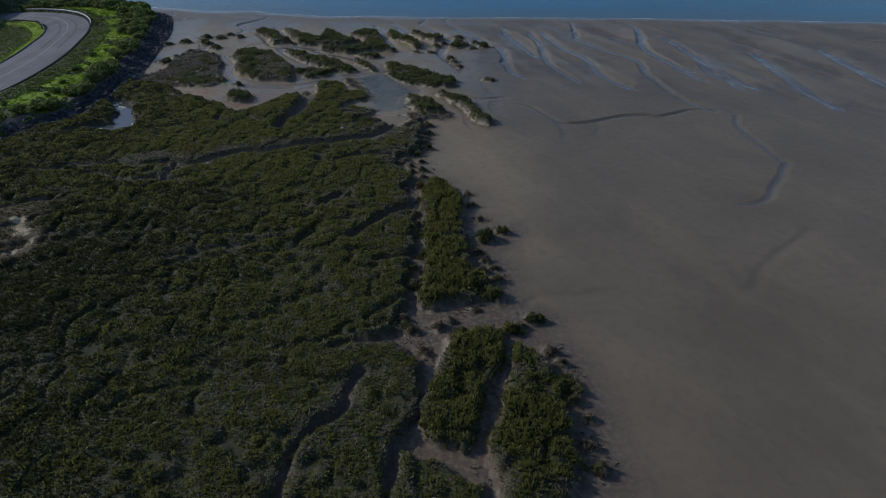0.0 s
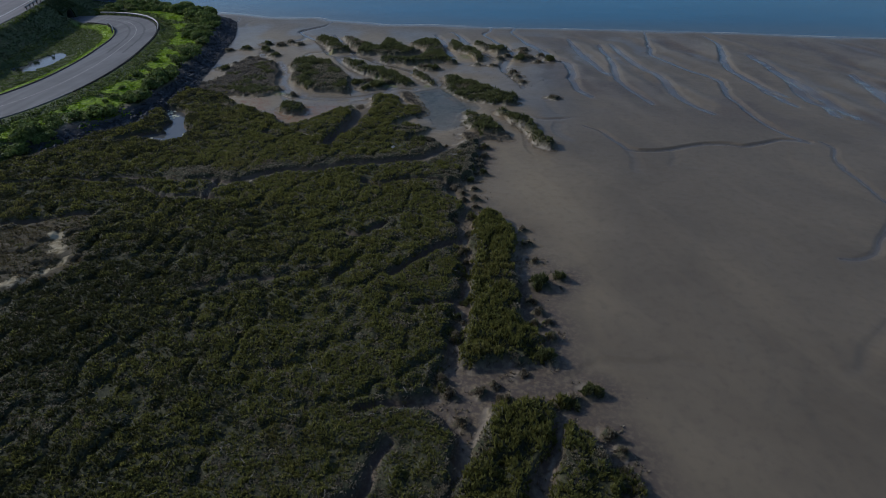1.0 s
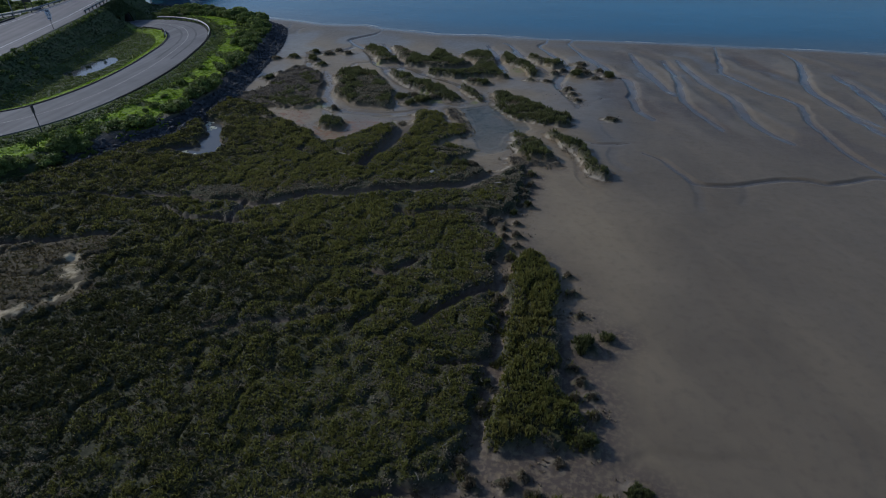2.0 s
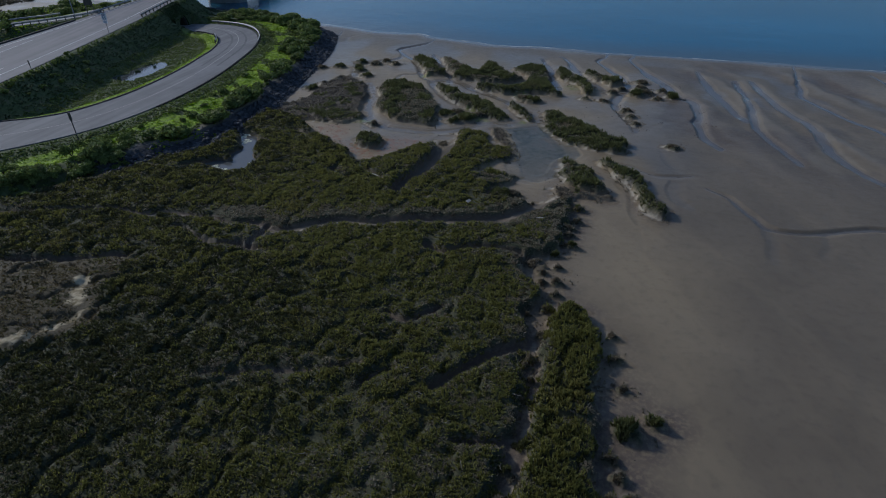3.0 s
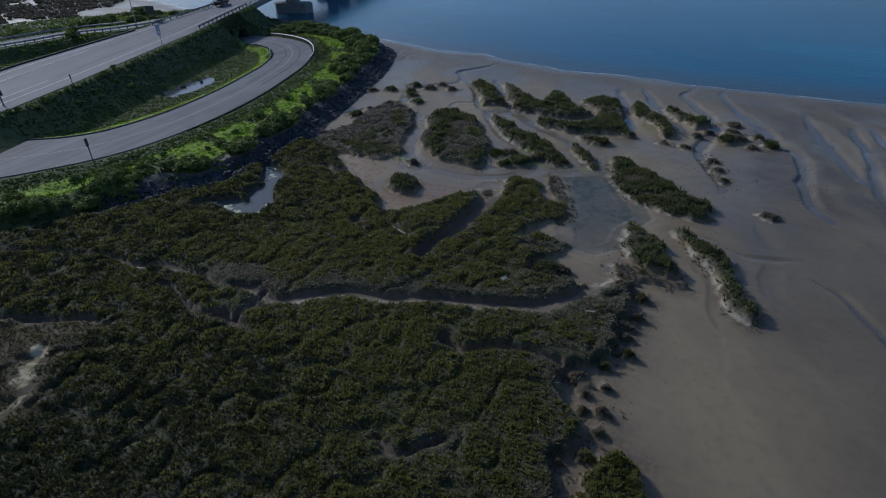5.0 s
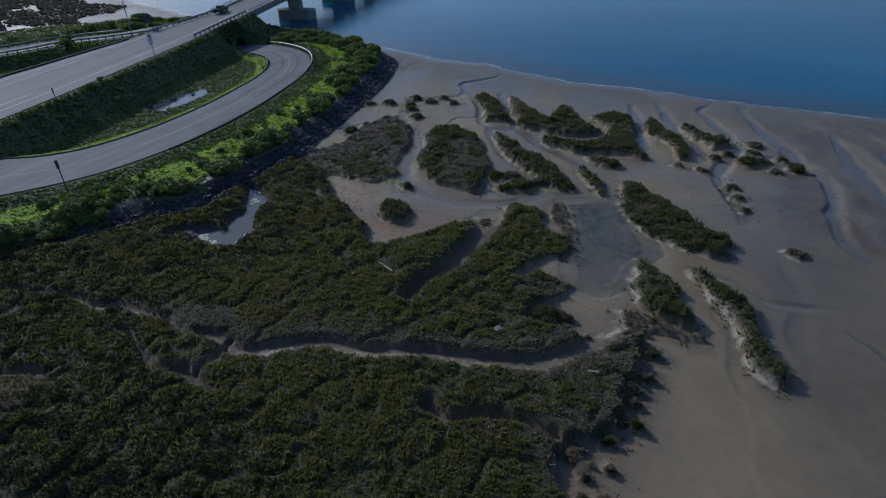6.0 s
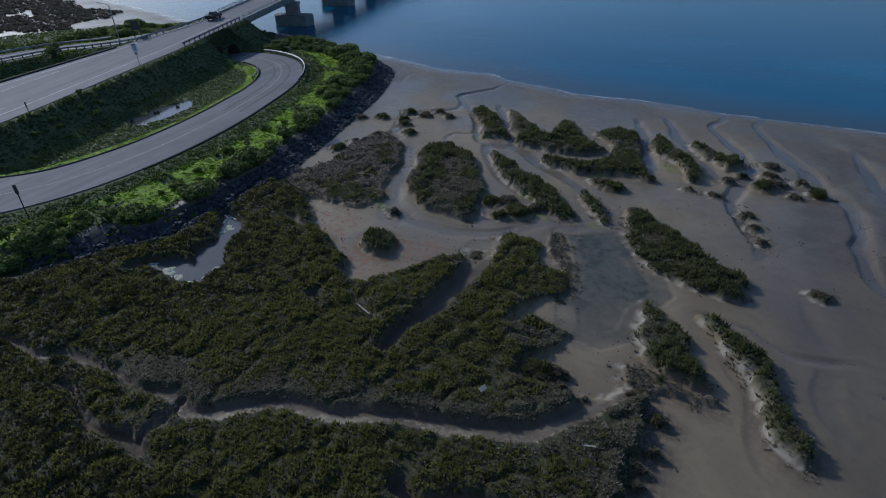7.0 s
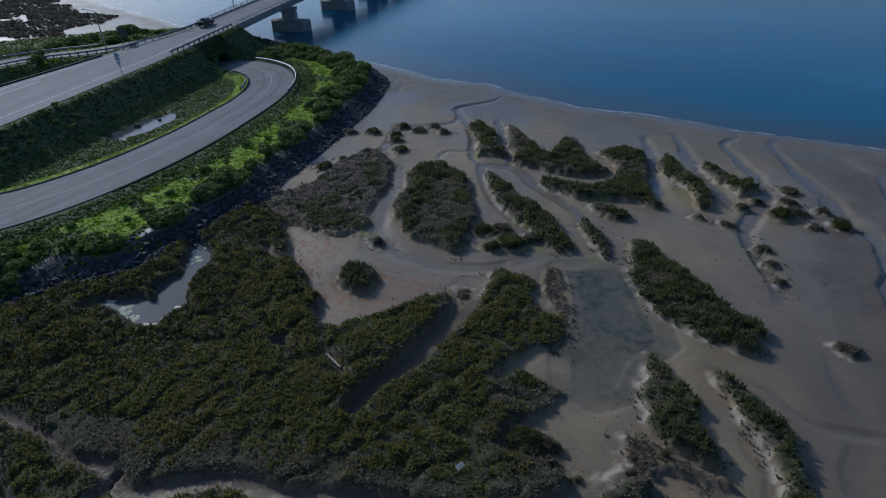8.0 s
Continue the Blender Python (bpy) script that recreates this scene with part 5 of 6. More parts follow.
        x, y = (cx[sel][:, None] + d * R * np.cos(a)).ravel(), (cy[sel][:, None] + d * R * np.sin(a)).ravel()
        h = (hc[sel][:, None] * (1.05 - 0.6 * d * d)).ravel()
        ox, oy = (0.3 * d * R * np.cos(a)).ravel(), (0.3 * d * R * np.sin(a)).ravel()
        p = strewn(x, y)
        ok = p["plants"] > -0.12
        r = np.clip(0.32 * gap * rng.uniform(0.7, 1.35, ok.sum()), 0.08, 0.4)
        t = tufts(x[ok], y[ok], p["z"][ok], h[ok], r, 6, rng, 0.2 if want == 1 else 0.27, ox[ok], oy[ok])
        n_low = int(len(sel) * 2)
        j = rng.integers(0, len(sel), n_low)
        ux, uy = cx[sel][j] + rng.normal(0, 0.9 * gap, n_low), cy[sel][j] + rng.normal(0, 0.9 * gap, n_low)
        p = strewn(ux, uy)
        ok = p["plants"] > -0.05
        low = tufts(ux[ok], uy[ok], p["z"][ok], tall * rng.uniform(0.2, 0.55, ok.sum()), np.clip(0.36 * gap * rng.uniform(0.7, 1.3, ok.sum()), 0.1, 0.45), 6, rng, 0.3)
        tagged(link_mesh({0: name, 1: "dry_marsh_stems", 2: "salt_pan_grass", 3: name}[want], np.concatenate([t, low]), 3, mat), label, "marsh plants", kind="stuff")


for stand in STANDS:
    plant_stand(*stand)
# bushes on the mud: a few uneven lobes each
for hx, hy, r, h in HUMMOCKS:
    rows = []
    for _ in range(4 if r < 0.8 else 6):
        a, d = rng.uniform(0, 2 * np.pi), r * math.sqrt(rng.random()) * 0.65
        lx, ly, lr, lh = hx + d * math.cos(a), hy + d * math.sin(a) / 1.25, r * rng.uniform(0.3, 0.5), h * rng.uniform(0.45, 0.95)
        n = int(130 * lr * lr) + 12
        ta, td = rng.uniform(0, 2 * np.pi, n), lr * np.sqrt(rng.random(n))
        x, y = lx + td * np.cos(ta), ly + td * np.sin(ta)
        rows.append(tufts(x, y, strewn(x, y)["z"], np.clip(lh * (1.05 - 0.6 * (td / lr) ** 2), 0.08, 2) * rng.uniform(0.7, 1.1, n), np.full(n, 0.16), 8, rng, 0.24, 0.3 * td * np.cos(ta), 0.3 * td * np.sin(ta)))
    ob = link_mesh("marsh_bush", np.concatenate(rows), 3, M_DRY if h < 0.55 or (r < 0.65 and h < 0.65) else M_RUSH)
    tagged(ob, "small grey-brown hummock of dry stems on mud" if h < 0.55 or (r < 0.65 and h < 0.65) else "small dark green marsh bush standing on mud", "bush", "bushes on the mudflat")


for rx, ry, rr in ((-96.6, 109.1, 0.55), (-96.0, 113.0, 0.3), (-96.5, 104.1, 0.4)):
    n = int(90 * rr)
    ta, td = rng.uniform(0, 2 * np.pi, n), rr * np.sqrt(rng.random(n))
    ob = link_mesh("reed_clump", tufts(rx + td * np.cos(ta), ry + td * np.sin(ta), np.full(n, 0.2), rng.uniform(0.4, 1.0, n), np.full(n, 0.14), 6, rng, 0.2), 3, M_BANK)
    tagged(ob, "dark reed clump standing in the roadside pond", "reeds", "reeds in the pond")


def cover(name, rect, density, keep, h, r, blades, material, label, category, width=0.3):
    """Grass or ivy over a stretch of bank."""
    x, y = scatter(rng, *rect, density)
    q = strewn(x, y)
    ok = keep(x, y, q)
    x, y = x[ok], y[ok]
    z = q["z"][ok]
    v = 1 + 0.5 * wave(x, y, 1.8, 75)
    ob = link_mesh(name, tufts(x, y, z, h * v * rng.uniform(0.6, 1.3, len(x)), r * rng.uniform(0.7, 1.4, len(x)), blades, rng, width), 3, material)
    return tagged(ob, label, category, kind="stuff")


def inner_side(x, y):
    """True inside the loop road."""
    return (x < np.interp(y, [p[0] for p in ramp_y], [p[1] for p in ramp_y])) & (y < 138)


def on_bank(x, y, q):
    return (q["berm"] > np.where(np.asarray(y) < 74, 0.2, 3.2)) & (q["off_ramp"] > 0.7) & (q["off_far"] > 0.7) & (q["edge"] > 0.7) & (q["pond"] < -0.35) & (q["sea"] > 2) & ~((abs(q["s"] - TUNNEL_S) < TUNNEL_HALF + 0.5) & (q["lat"] < -58) & (q["lat"] > -65.5))


def lush_patch(x, y):
    return wave(x, y, 5, 76) + 0.5 * wave(x, y, 1.7, 77)


cover("grass", (-122, -56, 52, 166), 6, lambda x, y, q: on_bank(x, y, q) & (q["edge"] > 8.0) & (((lush_patch(x, y) > -0.5) & (q["berm"] > 4.5) & (q["lat"] > -52) & (q["off_ramp"] > 3.5)) | ((q["off_ramp"] < 3.3) & inner_side(x, y))), 0.08, 0.34, 7, M_TURF, "bright yellow-green spring grass on the bank", "grass", 0.45)
cover("verge_grass", (-122, -56, 52, 166), 9, lambda x, y, q: on_bank(x, y, q) & (q["edge"] > 8.0) & (q["off_ramp"] >= 0.7) & (q["off_ramp"] < 4.4) & ~inner_side(x, y), 0.16, 0.3, 7, M_SCRUB, "dull green rough grass on the road verge", "grass", 0.4)
cover("infield_growth", (-124, -80, 50, 142), 10, lambda x, y, q: on_bank(x, y, q) & (q["edge"] > 6.6) & (q["off_ramp"] > 2.9) & inner_side(x, y) & (q["pond"] < -0.1 + 0.3 * wave(x, y, 0.9, 58)), 0.15, 0.26, 7, M_SCRUB, "low green growth on damp ground inside the loop road", "ground cover", 0.36)
cover("bank_crest_grass", (-135, -80, 60, 178), 6, lambda x, y, q: on_bank(x, y, q) & (q["edge"] <= 2.0) & (q["lat"] > -75), 0.34, 0.3, 7, M_SCRUB, "sunlit yellow-green growth along the highway edge", "ground cover", 0.34)
cover("scrub_cover", (-122, -56, 40, 168), 5, lambda x, y, q: on_bank(x, y, q) & (q["edge"] > 7.0) & (q["off_ramp"] > 1.8) & ~inner_side(x, y) & ((lush_patch(x, y) <= -0.5) | (q["berm"] < 4.3)), 0.3, 0.34, 8, M_SCRUB, "dark green low scrub on the bank", "scrub", 0.34)
cover("grass", (-65, -57, 78, 87), 9, lambda x, y, q: np.abs(x + 61.6 - 0.5 * (y - 82)) < 0.9 + 0.5 * wave(x, y, 1.5, 83), 0.12, 0.3, 7, M_TURF, "small tongue of bright grass among the boulders", "grass", 0.4)
cover("edge_stems", (-62, 12, 18, 142), 4, lambda x, y, q: (q["m"] > -1.1) & (q["m"] < 0.1) & (q["berm"] < -0.5) & (wave(x, y, 1.3, 92) + 0.6 * wave(x, y, 5, 93) > 0.25), 0.16, 0.2, 6, M_DRY, "sparse grey dead stems beside the marsh", "marsh plants", 0.3)
cover("bank_ivy", (-135, -80, 60, 185), 6, lambda x, y, q: on_bank(x, y, q) & (q["edge"] <= 7.0) & (q["edge"] > 1.6) & (q["lat"] > -75), 0.16, 0.3, 8, M_BANK, "dark green growth covering the highway embankment", "ground cover", 0.32)
cover("bank_ivy", (-178, -105, 60, 178), 3.2, lambda x, y, q: on_bank(x, y, q) & (q["lat"] < -80) & (q["off_far"] > 1.2), 0.3, 0.45, 7, M_SCRUB, "green growth on the far side of the embankment", "ground cover", 0.32)
cover("bank_ivy", (-222, -178, 60, 168), 1.6, lambda x, y, q: (q["berm"] > 1) & (q["sea"] > 2) & (q["off_far"] > 0.7), 0.4, 0.55, 7, M_SCRUB, "green growth beyond the slip road", "ground cover", 0.34)
cover("far_turf", (-178, -125, 80, 168), 1.2, lambda x, y, q: on_bank(x, y, q) & (q["lat"] < -92) & (lush_patch(x, y) > 0.1), 0.3, 0.5, 6, M_TURF, "yellow-green grass beyond the highway", "grass", 0.35)
FAR_MARSH = [(-178, 138), (-187, 147), (-196, 156), (-200, 166), (-206, 172.5), (-223, 175.5), (-247, 181), (-300, 196), (-340, 190), (-340, 110), (-250, 90), (-205, 112)]


def far_keep(x, y, q):
    e = inside(x, y, FAR_MARSH, 8) + 4 * wave(x, y, 12, 78) + 2 * wave(x, y, 4, 79)
    return (e > 0) & (wave(x * 0.5 + y * 0.2, y, 6, 80) + 0.5 * wave(x, y, 2.5, 81) > -0.6) & (q["sea"] > 3) & (q["berm"] < -1)


cover("far_marsh_plants", (-330, -175, 100, 196), 1.3, far_keep, 0.6, 1.0, 7, M_FAR, "dark brown-green marsh beyond the highway", "marsh plants", 0.4)


def shrub_kind(seed, wide, tall, leaves):
    """A rounded bush: forked stems under lobes of small leaves."""
    g = np.random.default_rng(seed)
    ob = thing("shrub", (0, 0, 0), "dark green rounded coastal shrub on the road bank", "shrub", "shrubs on the bank")
    lobes = [(g.uniform(-0.55, 0.55) * wide, g.uniform(-0.55, 0.55) * wide, g.uniform(0.35, 0.75) * tall, g.uniform(0.3, 0.5) * wide) for _ in range(7)]
    bm = bmesh.new()
    for lx, ly, lz, lr in lobes[:5]:
        tube(bm, [(0, 0, -0.2), (lx * 0.4, ly * 0.4, lz * 0.45), (lx, ly, lz)], [0.06, 0.045, 0.015], 5)
    part("stems", bm, M_BARK, ob)
    tris = []
    for lx, ly, lz, lr in lobes:
        k = leaves // 7
        d = g.normal(size=(k, 3))
        d /= np.linalg.norm(d, axis=1)[:, None]
        d[:, 2] = np.abs(d[:, 2]) * 1.1 - 0.25
        c = np.array([lx, ly, lz * 0.9]) + d * lr * g.uniform(0.7, 1.08, (k, 1)) * np.array([1, 1, 0.8])
        t1 = np.cross(d, g.normal(size=(k, 3)))
        t1 /= np.linalg.norm(t1, axis=1)[:, None] + 1e-9
        t2 = np.cross(d, t1) + 0.5 * d
        w = g.uniform(0.07, 0.16, (k, 1)) * (0.6 + 0.4 * wide)
        tris.append(np.stack([c - t1 * w, c + t1 * w, c + t2 * w * 2.0], 1).reshape(-1, 3))
    link_mesh("crown", np.concatenate(tris), 3, M_SCRUB, ob)
    return ob


SHRUBS = [shrub_kind(11, 1.1, 1.3, 620), shrub_kind(12, 1.5, 1.7, 860), shrub_kind(13, 0.8, 0.9, 420), shrub_kind(14, 1.9, 1.6, 980), shrub_kind(15, 1.3, 2.2, 800)]


def sow_shrubs(count, pick, sizes, clear=3.2):
    placed = 0
    tries = 0
    while placed < count and tries < count * 60:
        tries += 1
        x, y = pick()
        q = strewn(np.array([x]), np.array([y]))
        if not on_bank(x, y, q)[0] or q["off_ramp"][0] < clear or (q["s"][0] > 174 and -92 < q["lat"][0] < -60):
            continue
        kind = SHRUBS[int(rng.integers(len(SHRUBS)))]
        k = rng.uniform(*sizes)
        c = copy_thing(kind, pose(x, y, float(q["z"][0]) - 0.05, 0, 0, rng.uniform(0, 360)))
        c.scale = (k, k, k * rng.uniform(0.65, 1.0))
        placed += 1


RIP_CURVE = smooth(RIPRAP, 6)


def beside_riprap(lo, hi, first=0.0, last=1.0):
    def pick():
        i = int(rng.uniform(first, last) * (len(RIP_CURVE) - 2))
        p, d = RIP_CURVE[i], (RIP_CURVE[i + 1] - RIP_CURVE[i]).normalized()
        w = rng.uniform(lo, hi)
        return p.x - d.y * w, p.y + d.x * w
    return pick


sow_shrubs(85, beside_riprap(2.8, 5.2, 0.0, 0.9), (0.7, 1.45))
sow_shrubs(60, beside_riprap(3.4, 9, 0.62, 0.9), (0.9, 1.6), 2.0)
sow_shrubs(24, beside_riprap(6, 11, 0.0, 0.6), (0.35, 0.7))
sow_shrubs(60, lambda: (rng.uniform(-86, -61), rng.uniform(48, 79)), (0.6, 1.15), 6.0)
sow_shrubs(26, lambda: (rng.uniform(-110, -96), rng.uniform(74, 104)), (0.3, 0.6), 2.8)
sow_shrubs(22, lambda: (rng.uniform(-118, -100), rng.uniform(148, 163)), (0.7, 1.3), 3.0)
sow_shrubs(34, lambda: (rng.uniform(-176, -140), rng.uniform(120, 166)), (0.9, 2.0))
for k in SHRUBS:
    k.location = (*hw_place(150 + 3 * SHRUBS.index(k), -97 - 2 * SHRUBS.index(k)), 0)
    k.location.z = level(k.location.x, k.location.y)


# ---- roads ----
def ribbon(name, path, lo, hi, z0, z1, material, parent=None):
    """A strip between two side offsets (numbers or functions of the share of the length)."""
    bm = bmesh.new()
    n = len(path) - 1

    def prof(i):
        a = lo(i / n) if callable(lo) else lo
        b = hi(i / n) if callable(hi) else hi
        return [(a, z1), (b, z1), (b, z0), (a, z0)]
    sweep(bm, path, prof)
    return part(name, bm, material, parent)


def half_at(t):
    return float(np.interp(t, *zip(*RAMP_HALF)))


road_ramp = ribbon("road_ramp", RAMP, lambda t: -half_at(t), half_at, -0.3, 0.0, M_RAMP)
tagged(road_ramp, "grey two-lane loop road with worn asphalt", "road", kind="structure")
ribbon("centre_line", RAMP[:108], -0.07, 0.07, 0.003, 0.007, M_YELLOW, road_ramp)
for off in (-1.6, 1.5):
    ribbon("tyre_mark", RAMP[60:92], off, off + 0.45, 0.002, 0.005, M_MARK, road_ramp)
inner = ribbon("kerb", RAMP[10:95], lambda t: -half_at(0.078 + t * 0.656) - 0.3, lambda t: -half_at(0.078 + t * 0.656) - 0.02, -0.2, 0.12, M_DARK_EDGE, road_ramp)
ribbon("kerb", RAMP[42:92], lambda t: half_at(0.328 + t * 0.383) + 0.02, lambda t: half_at(0.328 + t * 0.383) + 0.3, -0.2, 0.06, M_DARK_EDGE, road_ramp)
HW = [Vector((*hw_place(s, -75), float(hw_height(s)))) for s in np.arange(40, ABUTMENT + 0.1, 2)]
hs = lambda t: 40 + t * (ABUTMENT - 40)
road_highway = ribbon("road_highway", HW, lambda t: hw_left(hs(t)) + 75, lambda t: hw_right(hs(t)) + 75, -0.35, 0.0, M_HIGHWAY)
tagged(road_highway, "wide grey highway on an embankment with painted lanes", "road", kind="structure")
ribbon("edge_line", HW, lambda t: hw_right(hs(t)) + 75 - 3.3, lambda t: hw_right(hs(t)) + 75 - 3.1, 0.003, 0.007, M_WHITE, road_highway)
ribbon("edge_line", HW, lambda t: hw_left(hs(t)) + 75 + 1.6, lambda t: hw_left(hs(t)) + 75 + 1.8, 0.003, 0.007, M_WHITE, road_highway)


def hw_dash(s0, s1, lat, w, material):
    p = [Vector((*hw_place(s, -75), float(hw_height(s)))) for s in np.linspace(s0, s1, 4)]
    ribbon("lane_line", p, lat + 75 - w, lat + 75 + w, 0.003, 0.007, material, road_highway)


hw_dash(40, 140, -83.0, 0.09, M_WHITE)
for s0 in (60, 83, 106):
    hw_dash(s0, s0 + 14, -75.2, 0.09, M_WHITE)
ribbon("dike", HW[:60], lambda t: hw_left(40 + t * 118) + 75 - 0.5, lambda t: hw_left(40 + t * 118) + 75 - 0.05, -0.2, 0.25, M_DARK_EDGE, road_highway)
road_far = ribbon("road_far_ramp", FAR_RAMP, -3.4, 3.4, -0.3, 0.0, M_RAMP)
tagged(road_far, "narrow grey slip road beyond the highway", "road", kind="structure")
ribbon("edge_line", FAR_RAMP, -2.6, -2.45, 0.003, 0.007, M_WHITE, road_far)


# ---- tunnel under the highway ----
def underpass():
    lats = np.arange(-88.5, -65.4, 0.5)
    ss = np.linspace(TUNNEL_S - TUNNEL_HALF - 1.0, TUNNEL_S + TUNNEL_HALF + 1.0, 14)
    S, L = np.meshgrid(ss, lats)
    X, Y = hw_place(S, L)
    Z = height(X, Y, cut=False)["z"] - 0.04
    cov = grid_mesh("embankment_cover", X, Y, Z, M_GROUND)
    a = cov.data.attributes.new("berm", "FLOAT", "POINT")
    a.data.foreach_set("value", np.ones(X.size, np.float32))
    tagged(cov, "grassy earth over the underpass", "embankment", kind="structure")
    g = np.random.default_rng(21)
    a, b = g.uniform(ss[0], ss[-1], 900), g.uniform(-69.5, -65.3, 900)
    ix, iy = hw_place(a, b)
    ob = link_mesh("bank_ivy", tufts(ix, iy, height(ix, iy, cut=False)["z"], g.uniform(0.12, 0.4, 900), g.uniform(0.2, 0.42, 900), 8, g, 0.32), 3, M_BANK)
    tagged(ob, "dark green growth over the underpass", "ground cover", kind="stuff")
    ob = thing("underpass", (*hw_place(TUNNEL_S, -66), 0.9), "dark arched concrete underpass beneath the highway", "underpass")
    inv = ob.location.copy()
    bm = bmesh.new()
    n = 12
    rings = []
    for lat in np.arange(-88, -65.9, 1.0):
        ring = []
        for rad in (2.4, 2.7):
            for k in range(n + 1):
                an = math.pi * k / n
                x, y = hw_place(TUNNEL_S + rad * math.cos(an), lat)
                ring.append(bm.verts.new(Vector((x, y, 0.9 + 1.05 * rad * math.sin(an))) - inv))
        rings.append(ring)
    for r0, r1 in zip(rings, rings[1:]):
        for base in (0, n + 1):
            for k in range(n):
                bm.faces.new((r0[base + k], r0[base + k + 1], r1[base + k + 1], r1[base + k]))
    for r in (rings[0], rings[-1]):
        for k in range(n):
            bm.faces.new((r[k], r[k + 1], r[n + 2 + k], r[n + 1 + k]))
    part("arch", bm, M_CULVERT, ob, rounded=True)
    bm = bmesh.new()
    prev = None
    for k in range(n + 1):
        an = math.pi * k / n
        row = []
        for lat in (-66.0, -65.6):
            for rad, top in ((2.7, False), (0, True)):
                if top:
                    sx = TUNNEL_S + 4.4 * math.cos(an) / max(abs(math.cos(an)), abs(math.sin(an)))
                    zz = 0.9 + 3.0 * math.sin(an) / max(abs(math.cos(an)), abs(math.sin(an)))
                else:
                    sx, zz = TUNNEL_S + rad * math.cos(an), 0.9 + 1.05 * rad * math.sin(an)
                x, y = hw_place(sx, lat)
                row.append(bm.verts.new(Vector((x, y, zz)) - inv))
        if prev:
            for i, j in ((0, 1), (1, 3), (3, 2), (2, 0)):
                bm.faces.new((prev[i], prev[j], row[j], row[i]))
        prev = row
    part("headwall", bm, M_OVERGROWN, ob, "earth face overgrown with dark plants")


underpass()


# ---- bridge ----
def bridge():
    s0, s1 = ABUTMENT, 420.0
    ob = thing("bridge", (*hw_place(s0, -75), 0), "long concrete girder bridge with steel railings over the bay", "bridge", kind="structure")
    inv = Vector(ob.location)
    path = [Vector((*hw_place(s, -75), float(hw_height(s)))) - inv for s in np.arange(s0, s1 + 1, 6)]
    ribbon("deck", path, -5.4, 5.3, -0.35, 0.0, M_HIGHWAY, ob)
    for a in (-5.5, 5.1):
        ribbon("kerb", path, a, a + 0.5, -0.5, 0.28, M_CONCRETE, ob)
    for a in (-4.6, 2.9, 4.2):
        ribbon("girder", path, a - 0.35 if a < 0 else a - 0.3, a + 0.35, -1.75, -0.36, M_CONCRETE, ob)
    for a in (-5.3, 5.3):
        for z in (0.55, 0.85):
            ribbon("rail", path, a - 0.05, a + 0.05, z, z + 0.1, M_STEEL, ob)
        bm = bmesh.new()
        box(bm, (0, 0, 0.6), (0.16, 0.16, 0.75))
        first = None
        for s in np.arange(s0 + 1, s0 + 110, 3.0):
            x, y = hw_place(s, -75 + a)
            if first is None:
                first = part("post", bm, M_STEEL, ob)
                p = first
            else:
                p = new("post", first.data)
                p.parent = ob
            p.location = Vector((x, y, float(hw_height(s)))) - inv
    turn = Matrix.Rotation(math.atan2(ACROSS.y, ACROSS.x), 4, "Z")
    bm = bmesh.new()
    x, y = hw_place(s0 + 0.6, -75)
    box(bm, Vector((x, y, hw_height(s0) - 2.4)) - inv, (11.2, 1.8, 4.6), turn, 0.05)
    part("abutment", bm, M_CONCRETE, ob)
    for s in (217, 253, 289, 325, 361, 397):
        top = float(hw_height(s)) - 1.75
        x, y = hw_place(s, -70.9)
        c = Vector((x, y, 0)) - inv
        bm = bmesh.new()
        out = [(-6.4, 0), (-4.8, -2.5), (4.8, -2.5), (6.4, 0), (4.8, 2.5), (-4.8, 2.5)]
        lo = [bm.verts.new(c + turn @ Vector((a, b, -3.0))) for a, b in out]
        hi = [bm.verts.new(c + turn @ Vector((a, b, 2.5))) for a, b in out]
        for k in range(6):
            bm.faces.new((lo[k], lo[(k + 1) % 6], hi[(k + 1) % 6], hi[k]))
        bm.faces.new(hi)
        bm.faces.new(lo[::-1])
        part("pile_cap", bm, M_CAP, ob)
        bm = bmesh.new()
        box(bm, c + Vector((0, 0, (2.5 + top - 1.2) / 2)), (4.2, 1.7, top - 1.2 - 2.5 + 0.05), turn, 0.12)
        part("column", bm, M_CONCRETE, ob)
        bm = bmesh.new()
        vs = []
        for b in (-1.0, 1.0):
            vs.append([bm.verts.new(c + turn @ Vector((a, b, zz))) for a, zz in ((-8.6, top), (2.2, top), (2.2, top - 0.7), (1.6, top - 1.3), (-2.4, top - 1.3), (-8.6, top - 0.6))])
        for k in range(6):
            bm.faces.new((vs[0][k], vs[0][(k + 1) % 6], vs[1][(k + 1) % 6], vs[1][k]))
        bm.faces.new(vs[0])
        bm.faces.new(vs[1][::-1])
        part("cross_beam", bm, M_CONCRETE, ob)


bridge()


# ---- rails, signs, poles ----
W_BEAM = [(-0.02, 0.0), (0.05, 0.06), (0.05, 0.12), (-0.02, 0.155), (0.05, 0.19), (0.05, 0.25), (-0.02, 0.31), (-0.05, 0.31), (-0.05, 0.0)]


